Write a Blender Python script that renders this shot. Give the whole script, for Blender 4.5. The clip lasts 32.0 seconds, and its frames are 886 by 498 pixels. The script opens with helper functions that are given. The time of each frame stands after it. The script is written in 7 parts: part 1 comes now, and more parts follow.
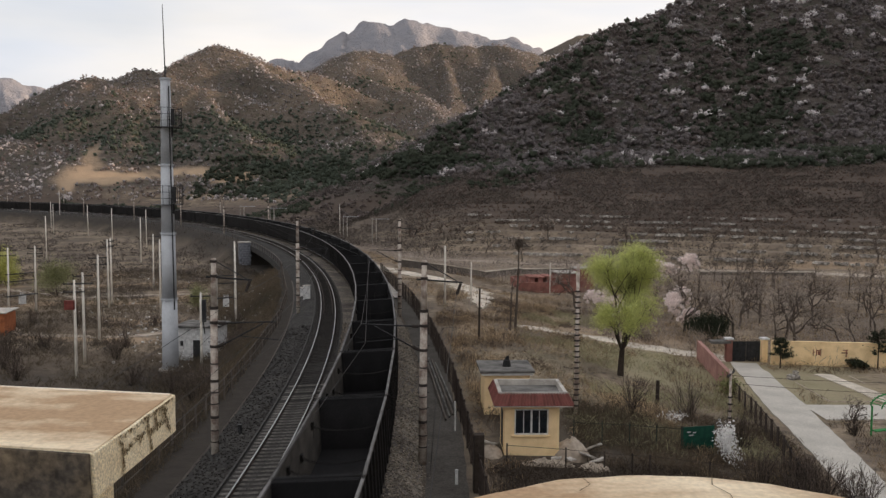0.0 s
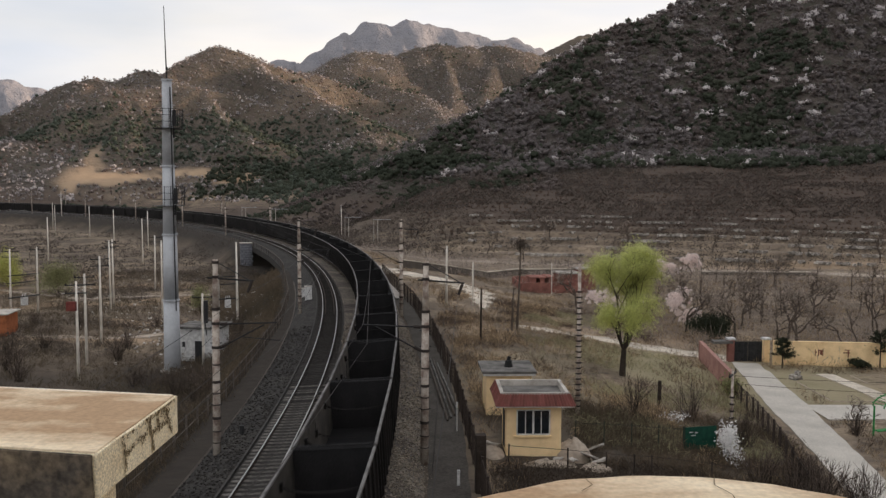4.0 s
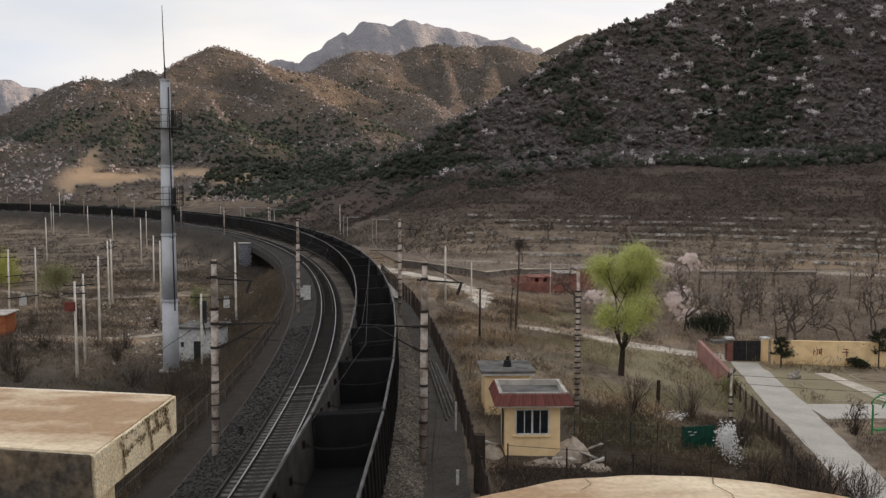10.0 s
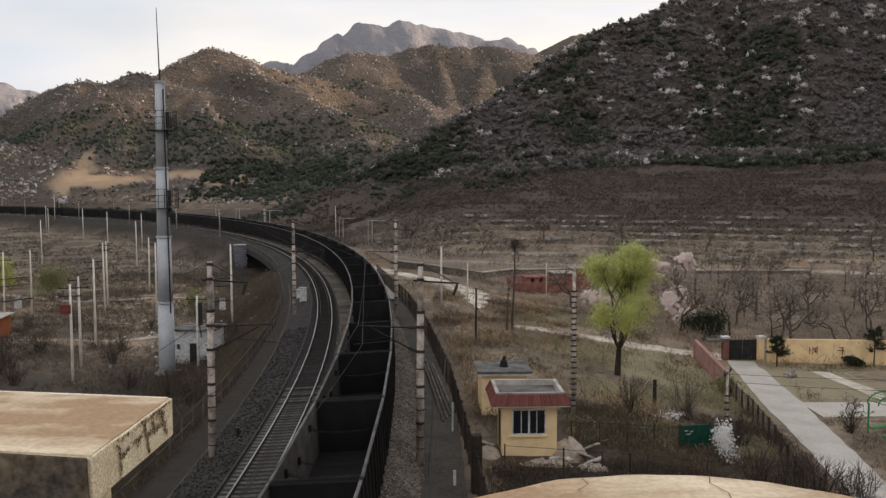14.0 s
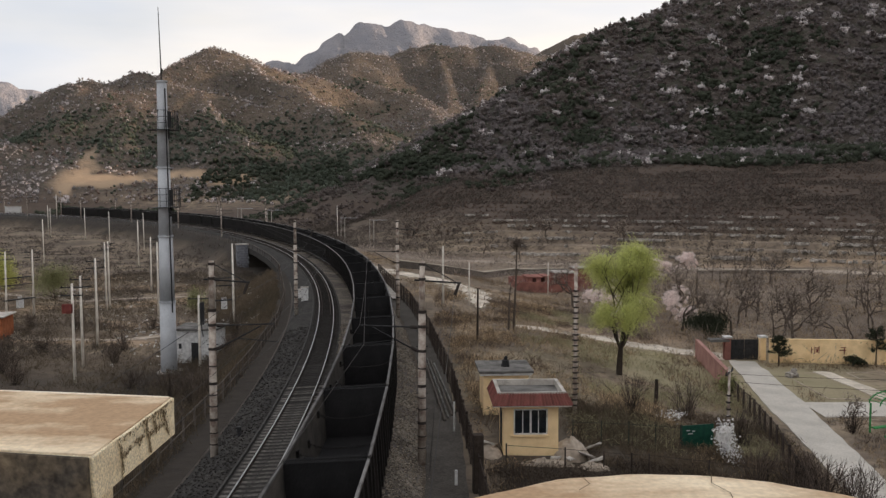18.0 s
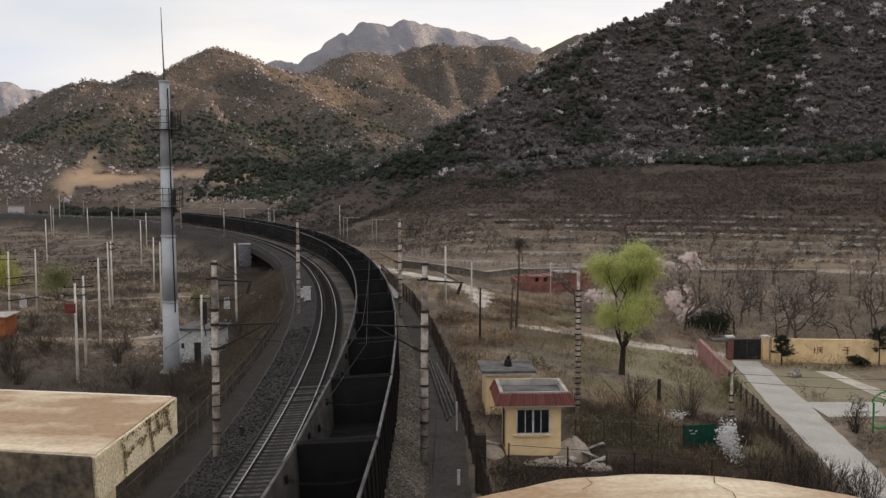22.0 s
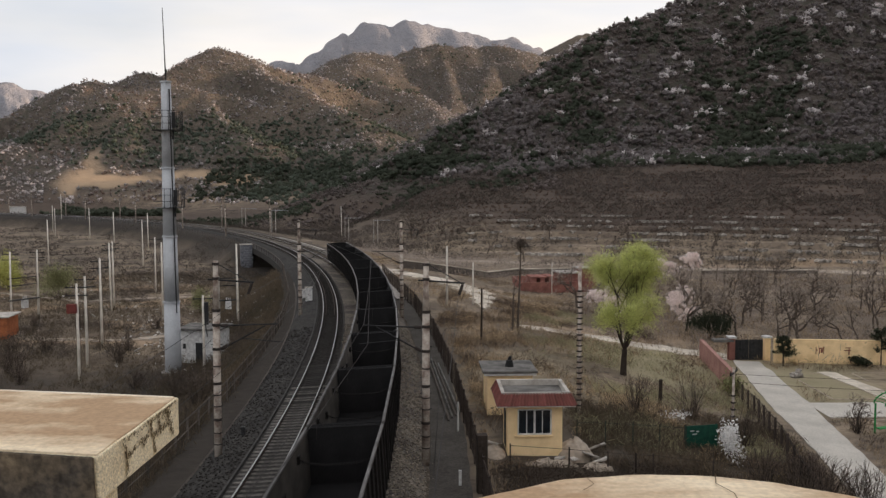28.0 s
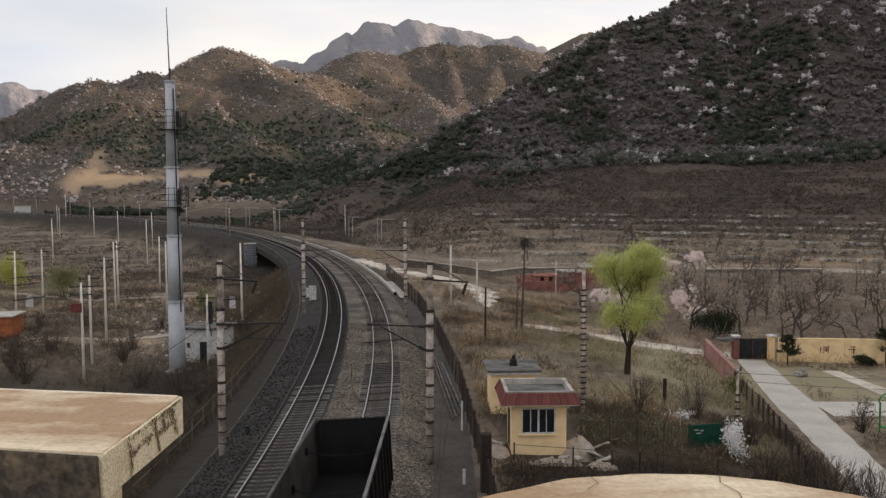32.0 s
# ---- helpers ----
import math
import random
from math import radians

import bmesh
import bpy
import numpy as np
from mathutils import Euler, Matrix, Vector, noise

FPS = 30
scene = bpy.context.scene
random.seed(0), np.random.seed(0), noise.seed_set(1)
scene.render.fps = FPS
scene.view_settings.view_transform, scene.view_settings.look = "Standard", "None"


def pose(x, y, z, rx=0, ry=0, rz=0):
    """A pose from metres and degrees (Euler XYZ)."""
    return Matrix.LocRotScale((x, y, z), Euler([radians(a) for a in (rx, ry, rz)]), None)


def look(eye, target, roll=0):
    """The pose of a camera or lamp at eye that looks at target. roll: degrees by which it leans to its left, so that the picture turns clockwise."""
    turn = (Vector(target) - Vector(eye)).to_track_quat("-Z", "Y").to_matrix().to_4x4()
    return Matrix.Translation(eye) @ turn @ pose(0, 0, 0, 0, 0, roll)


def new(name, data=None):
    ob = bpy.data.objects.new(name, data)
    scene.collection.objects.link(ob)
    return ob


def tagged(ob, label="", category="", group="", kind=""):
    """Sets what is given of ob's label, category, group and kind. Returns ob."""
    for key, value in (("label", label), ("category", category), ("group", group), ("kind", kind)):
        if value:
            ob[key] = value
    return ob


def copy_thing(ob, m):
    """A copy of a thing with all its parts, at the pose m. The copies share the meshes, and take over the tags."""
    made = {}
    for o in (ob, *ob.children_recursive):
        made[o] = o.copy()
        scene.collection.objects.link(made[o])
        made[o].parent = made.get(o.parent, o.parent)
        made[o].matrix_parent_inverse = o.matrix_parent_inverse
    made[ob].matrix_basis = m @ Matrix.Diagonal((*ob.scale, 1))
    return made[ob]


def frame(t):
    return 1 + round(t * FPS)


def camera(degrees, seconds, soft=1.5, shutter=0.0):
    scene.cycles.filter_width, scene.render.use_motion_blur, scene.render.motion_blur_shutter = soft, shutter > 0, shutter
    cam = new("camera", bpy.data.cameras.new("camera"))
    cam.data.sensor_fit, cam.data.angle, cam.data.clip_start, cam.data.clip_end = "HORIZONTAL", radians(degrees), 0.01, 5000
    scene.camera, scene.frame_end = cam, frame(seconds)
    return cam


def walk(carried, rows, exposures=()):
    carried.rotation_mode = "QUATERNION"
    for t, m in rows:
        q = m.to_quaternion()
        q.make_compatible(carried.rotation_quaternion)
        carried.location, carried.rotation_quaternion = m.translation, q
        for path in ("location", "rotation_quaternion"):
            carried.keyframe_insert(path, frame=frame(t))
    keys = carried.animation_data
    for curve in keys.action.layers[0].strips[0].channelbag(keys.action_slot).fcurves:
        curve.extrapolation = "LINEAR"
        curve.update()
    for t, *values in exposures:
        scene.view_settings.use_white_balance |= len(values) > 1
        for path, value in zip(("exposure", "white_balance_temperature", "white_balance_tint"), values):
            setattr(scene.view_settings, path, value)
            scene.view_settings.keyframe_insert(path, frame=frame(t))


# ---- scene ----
import itertools

cam = camera(53.07, 32.0, soft=1.4, shutter=0.36)
EYE = (0.0, 0.0, 13.55)


def aim(yaw, down, lean):
    """The camera at EYE, turned left by yaw, tilted down and leaning left, all in degrees."""
    return pose(*EYE, 0, 0, yaw) @ pose(0, 0, 0, 90 - down, 0, 0) @ pose(0, 0, 0, 0, 0, lean)


walk(cam, [
    (0, aim(-0.356, 4.323, 0.233)), (0.5, aim(-0.359, 4.327, 0.218)), (1, aim(-0.335, 4.320, 0.239)), (1.5, aim(-0.313, 4.310, 0.227)),
    (2, aim(-0.329, 4.300, 0.221)), (2.5, aim(-0.342, 4.303, 0.208)), (3, aim(-0.317, 4.297, 0.161)), (3.5, aim(-0.270, 4.291, 0.139)),
    (5.5, aim(-0.269, 4.282, 0.087)), (6, aim(-0.332, 4.281, 0.096)), (6.5, aim(-0.288, 4.285, 0.076)), (7, aim(-0.266, 4.292, 0.080)),
    (7.5, aim(-0.321, 4.296, 0.058)), (8, aim(-0.373, 4.306, 0.038)), (8.5, aim(-0.373, 4.309, 0.045)), (9, aim(-0.374, 4.305, 0.055)),
    (9.5, aim(-0.355, 4.298, 0.052)), (10, aim(-0.338, 4.298, 0.061)), (10.5, aim(-0.312, 4.299, 0.076)), (11, aim(-0.478, 4.310, 0.090)),
    (11.5, aim(-0.400, 4.318, 0.045)), (12, aim(-0.411, 4.294, -0.159)), (12.5, aim(-0.463, 4.288, -0.216)),
    (13, aim(-0.497, 4.284, -0.198)), (13.5, aim(-0.514, 4.281, -0.208)), (14, aim(-0.606, 4.257, -0.225)),
    (14.5, aim(-0.651, 4.222, -0.172)), (16.5, aim(-0.604, 4.256, -0.202)), (17, aim(-0.554, 4.236, -0.216)),
    (17.5, aim(-0.490, 4.261, -0.214)), (18, aim(-0.500, 4.284, -0.208)), (18.5, aim(-0.434, 4.284, -0.193)),
    (19, aim(-0.440, 4.278, -0.231)), (19.5, aim(-0.428, 4.275, -0.241)), (20, aim(-0.437, 4.281, -0.208)),
    (20.5, aim(-0.480, 4.274, -0.227)), (21, aim(-0.487, 4.281, -0.207)), (21.5, aim(-0.394, 4.285, -0.201)),
    (22, aim(-0.337, 4.299, -0.222)), (22.5, aim(-0.341, 4.299, -0.207)), (23, aim(-0.274, 4.295, -0.192)),
    (23.5, aim(-0.261, 4.285, -0.205)), (24, aim(-0.254, 4.299, -0.206)), (24.5, aim(-0.270, 4.302, -0.208)),
    (25, aim(-0.277, 4.299, -0.208)), (25.5, aim(-0.333, 4.309, -0.233)), (27.5, aim(-0.420, 4.275, -0.220)),
    (28, aim(-0.247, 4.275, -0.233)), (28.5, aim(-0.264, 4.279, -0.218)), (29, aim(-0.112, 4.293, -0.222)),
    (29.5, aim(-0.101, 4.299, -0.210)), (30, aim(-0.097, 4.296, -0.237)), (30.5, aim(-0.102, 4.296, -0.201)),
    (31, aim(-0.058, 4.307, -0.224)), (31.5, aim(-0.047, 4.324, -0.241)), (32, aim(-0.000, 4.335, -0.286)),
   
], exposures=[(0.0, 0.05, 6720, 11.8), (32.0, 0.05, 6720, 11.8)])

# ---- light ----
SUN_AZ, SUN_EL = 71.0, 10.5
world = bpy.data.worlds.new("world")
scene.world = world
world.use_nodes = True
wn, wl = world.node_tree.nodes, world.node_tree.links
wn.clear()
sky = wn.new("ShaderNodeTexSky")
sky.sky_type, sky.sun_disc = "NISHITA", False
sky.sun_elevation, sky.sun_rotation = radians(SUN_EL), radians(SUN_AZ)
sky.air_density, sky.dust_density = 1.2, 2.5
coord = wn.new("ShaderNodeTexCoord")
stretch = wn.new("ShaderNodeMapping")
stretch.inputs["Scale"].default_value = (1.0, 1.0, 4.5)
cloud = wn.new("ShaderNodeTexNoise")
cloud.inputs["Scale"].default_value, cloud.inputs["Detail"].default_value = 2.2, 6.0
ramp = wn.new("ShaderNodeValToRGB")
ramp.color_ramp.elements[0].position, ramp.color_ramp.elements[0].color = 0.3, (0.72, 0.72, 0.72, 1)
ramp.color_ramp.elements[1].position, ramp.color_ramp.elements[1].color = 0.68, (0.95, 0.95, 0.95, 1)
veil = wn.new("ShaderNodeMixRGB")
tone = wn.new("ShaderNodeValToRGB")
tone.color_ramp.elements[0].position, tone.color_ramp.elements[0].color = 0.44, (5.65, 6.1, 6.95, 1)
tone.color_ramp.elements[1].position, tone.color_ramp.elements[1].color = 0.66, (7.9, 7.55, 7.1, 1)
drift = wn.new("ShaderNodeTexNoise")
drift.inputs["Scale"].default_value, drift.inputs["Detail"].default_value = 1.3, 5.0
back = wn.new("ShaderNodeBackground")
back.inputs["Strength"].default_value = 0.138
wout = wn.new("ShaderNodeOutputWorld")
wl.new(coord.outputs["Generated"], stretch.inputs["Vector"])
wl.new(stretch.outputs["Vector"], cloud.inputs["Vector"])
wl.new(cloud.outputs["Fac"], ramp.inputs["Fac"])
wl.new(ramp.outputs["Color"], veil.inputs[0])
wl.new(sky.outputs["Color"], veil.inputs[1])
wl.new(stretch.outputs["Vector"], drift.inputs["Vector"])
wl.new(drift.outputs["Fac"], tone.inputs["Fac"])
wl.new(tone.outputs["Color"], veil.inputs[2])
wl.new(veil.outputs["Color"], back.inputs["Color"])
wl.new(back.outputs["Background"], wout.inputs["Surface"])

sun_data = bpy.data.lights.new("sun", "SUN")
sun_data.energy, sun_data.angle, sun_data.color = 5.0, radians(0.6), (1.0, 0.76, 0.56)
sun = new("sun", sun_data)
sun.matrix_world = look((0, 0, 300), (-math.sin(radians(SUN_AZ)) * 100, -math.cos(radians(SUN_AZ)) * 100, 300 - math.tan(radians(SUN_EL)) * 100))


# ---- materials ----
def mat(name, base, rough=0.85, metal=0.0, vary=0.25, scale=3.0, fine=40.0, bump=0.3, other=None, amount=0.5, island=0.0, spread=0.0, spec=0.12, dist=0.02, thin=0.0, stretch=None, hard=0.0):
    """A surface with two scales of variation. other: a second colour in patches. island: change from loose piece to piece;
    spread: change from object to object."""
    m = bpy.data.materials.new(name)
    m.use_nodes = True
    n, l = m.node_tree.nodes, m.node_tree.links
    bsdf = n["Principled BSDF"]
    bsdf.inputs["Roughness"].default_value, bsdf.inputs["Metallic"].default_value = rough, metal
    bsdf.inputs["Specular IOR Level"].default_value = spec
    tc = n.new("ShaderNodeTexCoord")
    big = n.new("ShaderNodeTexNoise")
    big.inputs["Scale"].default_value, big.inputs["Detail"].default_value, big.inputs["Roughness"].default_value = scale, 6.0, 0.6
    small = n.new("ShaderNodeTexNoise")
    small.inputs["Scale"].default_value, small.inputs["Detail"].default_value = fine, 4.0
    if stretch:
        pull = n.new("ShaderNodeMapping")
        pull.inputs["Scale"].default_value = stretch
        l.new(tc.outputs["Object"], pull.inputs["Vector"])
        l.new(pull.outputs["Vector"], big.inputs["Vector"])
    else:
        l.new(tc.outputs["Object"], big.inputs["Vector"])
    l.new(tc.outputs["Object"], small.inputs["Vector"])
    patch = n.new("ShaderNodeValToRGB")
    patch.color_ramp.elements[0].position, patch.color_ramp.elements[1].position = 0.5 - 0.2 * amount - 0.02 + 0.1 * hard, 0.5 + 0.25 - 0.2 * amount - 0.1 * hard
    second = other or tuple(c * 0.6 for c in base)
    patch.color_ramp.elements[0].color, patch.color_ramp.elements[1].color = (*base, 1), (*second, 1)
    l.new(big.outputs["Fac"], patch.inputs["Fac"])
    level = n.new("ShaderNodeMapRange")
    level.inputs["From Min"].default_value, level.inputs["From Max"].default_value = 0.3, 0.7
    level.inputs["To Min"].default_value, level.inputs["To Max"].default_value = 1 - vary, 1 + vary
    l.new(small.outputs["Fac"], level.inputs["Value"])
    colour = n.new("ShaderNodeVectorMath")
    colour.operation = "SCALE"
    l.new(patch.outputs["Color"], colour.inputs[0])
    l.new(level.outputs["Result"], colour.inputs["Scale"])
    last = colour.outputs["Vector"]
    for source, depth in ((("ShaderNodeNewGeometry", "Random Per Island"), island), (("ShaderNodeObjectInfo", "Random"), spread)):
        if depth:
            pick = n.new(source[0])
            rng = n.new("ShaderNodeMapRange")
            rng.inputs["To Min"].default_value, rng.inputs["To Max"].default_value = 1 - depth, 1 + depth
            l.new(pick.outputs[source[1]], rng.inputs["Value"])
            mul = n.new("ShaderNodeVectorMath")
            mul.operation = "SCALE"
            l.new(last, mul.inputs[0])
            l.new(rng.outputs["Result"], mul.inputs["Scale"])
            last = mul.outputs["Vector"]
    l.new(last, bsdf.inputs["Base Color"])
    if thin:
        glow_through = n.new("ShaderNodeBsdfTranslucent")
        l.new(last, glow_through.inputs["Color"])
        both = n.new("ShaderNodeMixShader")
        both.inputs["Fac"].default_value = thin
        l.new(bsdf.outputs["BSDF"], both.inputs[1])
        l.new(glow_through.outputs["BSDF"], both.inputs[2])
        l.new(both.outputs["Shader"], n["Material Output"].inputs["Surface"])
    if bump:
        relief = n.new("ShaderNodeBump")
        relief.inputs["Strength"].default_value, relief.inputs["Distance"].default_value = bump, dist
        l.new(small.outputs["Fac"], relief.inputs["Height"])
        l.new(relief.outputs["Normal"], bsdf.inputs["Normal"])
    return m


BALLAST = mat("ballast_stone", (0.18, 0.155, 0.125), 0.95, vary=0.7, scale=0.35, fine=5.5, bump=0.9, other=(0.07, 0.06, 0.055), dist=0.05)
GRAVEL = mat("dusty_shoulder_gravel", (0.05, 0.0465, 0.042), 0.95, vary=0.6, scale=0.35, fine=5.5, bump=0.9, other=(0.03, 0.028, 0.026), dist=0.05)
COAL_BED = mat("coal_dusted_bed", (0.050, 0.046, 0.042), 0.95, vary=0.35, scale=0.5, fine=5, bump=0.6, other=(0.04, 0.037, 0.034), dist=0.04)
SLEEPER = mat("concrete_sleeper", (0.215, 0.20, 0.18), 0.9, scale=3, fine=60, vary=0.25, other=(0.085, 0.08, 0.075), spread=0.2)
SLEEPER_DUSTY = mat("dusty_sleeper", (0.075, 0.07, 0.065), 0.95, scale=3, fine=60, vary=0.25, other=(0.045, 0.042, 0.04), spread=0.25)
RAIL_TOP = mat("polished_rail_steel", (0.46, 0.455, 0.45), 0.4, 0.9, vary=0.08, bump=0.05)
RAIL_SIDE = mat("rusty_rail_steel", (0.075, 0.055, 0.045), 0.8, 0.3, vary=0.3, fine=30)
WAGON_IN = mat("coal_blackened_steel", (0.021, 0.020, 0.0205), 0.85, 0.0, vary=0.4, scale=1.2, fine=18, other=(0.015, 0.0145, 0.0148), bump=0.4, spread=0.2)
WAGON_OUT = mat("dusty_wagon_steel", (0.022, 0.019, 0.018), 0.8, 0.0, vary=0.25, scale=0.8, fine=25, other=(0.014, 0.013, 0.0125), spread=0.3)
WAGON_RAIL = mat("worn_steel_edge", (0.17, 0.162, 0.155), 0.6, 0.2, vary=0.3, scale=1.5, other=(0.07, 0.066, 0.062), spread=0.3)
WHEEL = mat("dark_wheel_steel", (0.03, 0.027, 0.025), 0.6, 0.5)
CONC = mat("weathered_concrete", (0.50, 0.465, 0.42), 0.92, vary=0.2, scale=1.2, fine=35, other=(0.30, 0.27, 0.235), spread=0.15)
CONC_DARK = mat("grimy_concrete", (0.14, 0.122, 0.105), 0.95, vary=0.3, scale=1.1, fine=25, other=(0.1, 0.085, 0.075))
POLE_CONC = mat("pale_pole_concrete", (0.54, 0.475, 0.41), 0.9, vary=0.2, scale=1.7, fine=25, other=(0.23, 0.17, 0.14), amount=0.5, hard=0.4, spread=0.15)
WAGON_SKYLIT = mat("dusty_skylit_steel", (0.09, 0.079, 0.068), 0.85, vary=0.3, scale=1.0, fine=16, other=(0.045, 0.04, 0.035), spread=0.3)
POLE_RING = mat("dark_pole_band", (0.06, 0.05, 0.045), 0.85)
STEEL = mat("galvanised_steel", (0.52, 0.535, 0.555), 0.6, 0.1, vary=0.12, scale=0.7, fine=12, other=(0.43, 0.445, 0.465), bump=0.1)
STEEL_DARK = mat("dark_painted_steel", (0.045, 0.045, 0.046), 0.6, 0.3, vary=0.3, spread=0.2)
WIRE = mat("tarnished_wire", (0.05, 0.045, 0.042), 0.6, 0.6, bump=0)
WHITEWASH = mat("whitewashed_pole", (0.86, 0.81, 0.73), 0.9, vary=0.15, scale=0.8, fine=20, other=(0.55, 0.48, 0.40), amount=0.4, spread=0.12)
YELLOW = mat("cream_yellow_render", (0.95, 0.71, 0.41), 0.9, vary=0.1, scale=0.9, fine=30, other=(0.76, 0.55, 0.30), amount=0.3)
TILE = mat("red_roof_tile", (0.21, 0.075, 0.065), 0.8, vary=0.25, scale=2, fine=30, other=(0.17, 0.07, 0.058), spread=0.25)
BRICK = mat("dusty_red_brick", (0.33, 0.15, 0.12), 0.9, vary=0.25, scale=0.8, fine=20, other=(0.2, 0.09, 0.075), spread=0.25)
BARK = mat("dark_bark", (0.055, 0.043, 0.035), 0.95, vary=0.35, scale=3, fine=30, bump=0.7)
BRANCH = mat("grey_brown_branch", (0.125, 0.10, 0.083), 0.95, vary=0.3, scale=3, fine=30, bump=0.5, other=(0.08, 0.064, 0.052))
TWIG = mat("bare_twig", (0.46, 0.39, 0.335), 0.95, vary=0.3, scale=2, fine=20, bump=0, thin=0.45, spread=0.3)
WILLOW_LEAF = mat("spring_willow_leaf", (0.62, 0.63, 0.26), 0.7, vary=0.2, island=0.35, bump=0, thin=0.55, other=(0.52, 0.56, 0.20))
CONIFER = mat("dark_evergreen_leaf", (0.052, 0.060, 0.038), 0.85, vary=0.3, island=0.3, bump=0, thin=0.45)
SCRUB = mat("brown_scrub", (0.115, 0.096, 0.085), 0.95, vary=0.3, scale=0.02, island=0.25, bump=0, thin=0.45, other=(0.075, 0.063, 0.052))
SCRUB_GREY = mat("greyish_bare_shrub", (0.18, 0.16, 0.15), 0.95, vary=0.25, scale=0.02, island=0.25, bump=0, thin=0.45, other=(0.135, 0.115, 0.106))
SCRUB_DRY = mat("dry_grass_tuft", (0.42, 0.315, 0.20), 0.95, vary=0.3, scale=0.05, island=0.4, bump=0, thin=0.45, other=(0.27, 0.20, 0.13))
BRUSH = mat("pale_brown_brush", (0.15, 0.112, 0.084), 0.95, vary=0.3, scale=0.05, island=0.35, bump=0, thin=0.45, other=(0.12, 0.088, 0.066))
BLOSSOM = mat("white_blossom", (0.76, 0.70, 0.68), 0.85, vary=0.2, island=0.3, bump=0, thin=0.45, other=(0.46, 0.41, 0.395))
SNOW_BLOSSOM = mat("bright_white_blossom", (0.93, 0.92, 0.90), 0.8, vary=0.1, island=0.12, bump=0, thin=0.5, other=(0.8, 0.78, 0.76))
PINK_BLOSSOM = mat("pale_pink_blossom", (0.97, 0.89, 0.85), 0.85, vary=0.05, island=0.1, bump=0, thin=0.5, other=(0.95, 0.84, 0.80))
STONE_WALL = mat("dry_stone", (0.55, 0.51, 0.46), 0.95, vary=0.5, scale=0.6, fine=6, bump=0.8, other=(0.15, 0.13, 0.11), dist=0.1, island=0.35)
PATH = mat("pale_trodden_earth", (0.74, 0.66, 0.555), 0.95, vary=0.2, scale=0.3, fine=8, other=(0.40, 0.35, 0.28))
YARD_PATH = mat("worn_yard_earth", (0.46, 0.39, 0.315), 0.95, vary=0.25, scale=0.25, fine=3, other=(0.32, 0.26, 0.205))
CINDER = mat("trodden_cinder", (0.085, 0.077, 0.067), 0.95, vary=0.3, scale=0.5, fine=9, other=(0.06, 0.053, 0.046), bump=0.5)
PAVING = mat("pale_concrete_paving", (0.56, 0.52, 0.46), 0.92, vary=0.15, scale=0.4, fine=9, other=(0.46, 0.43, 0.38))
GREEN_PAINT = mat("green_paint", (0.05, 0.30, 0.09), 0.6, vary=0.15, spread=0.1)
BOARD_GREEN = mat("dark_green_board", (0.015, 0.075, 0.05), 0.6, vary=0.2)
GLASS_DARK = mat("dark_window_glass", (0.02, 0.025, 0.03), 0.08, vary=0.1, bump=0, spec=0.6)
WHITE = mat("white_frame_paint", (0.72, 0.71, 0.69), 0.7, vary=0.12)
ORANGE = mat("orange_brick", (0.42, 0.15, 0.07), 0.9, vary=0.2, scale=1.5)
RED_PAINT = mat("faded_red_paint", (0.22, 0.062, 0.052), 0.75, vary=0.15)
GREY_ROOF = mat("grey_roof_slab", (0.20, 0.19, 0.175), 0.95, vary=0.25, scale=1.0, other=(0.08, 0.075, 0.07))


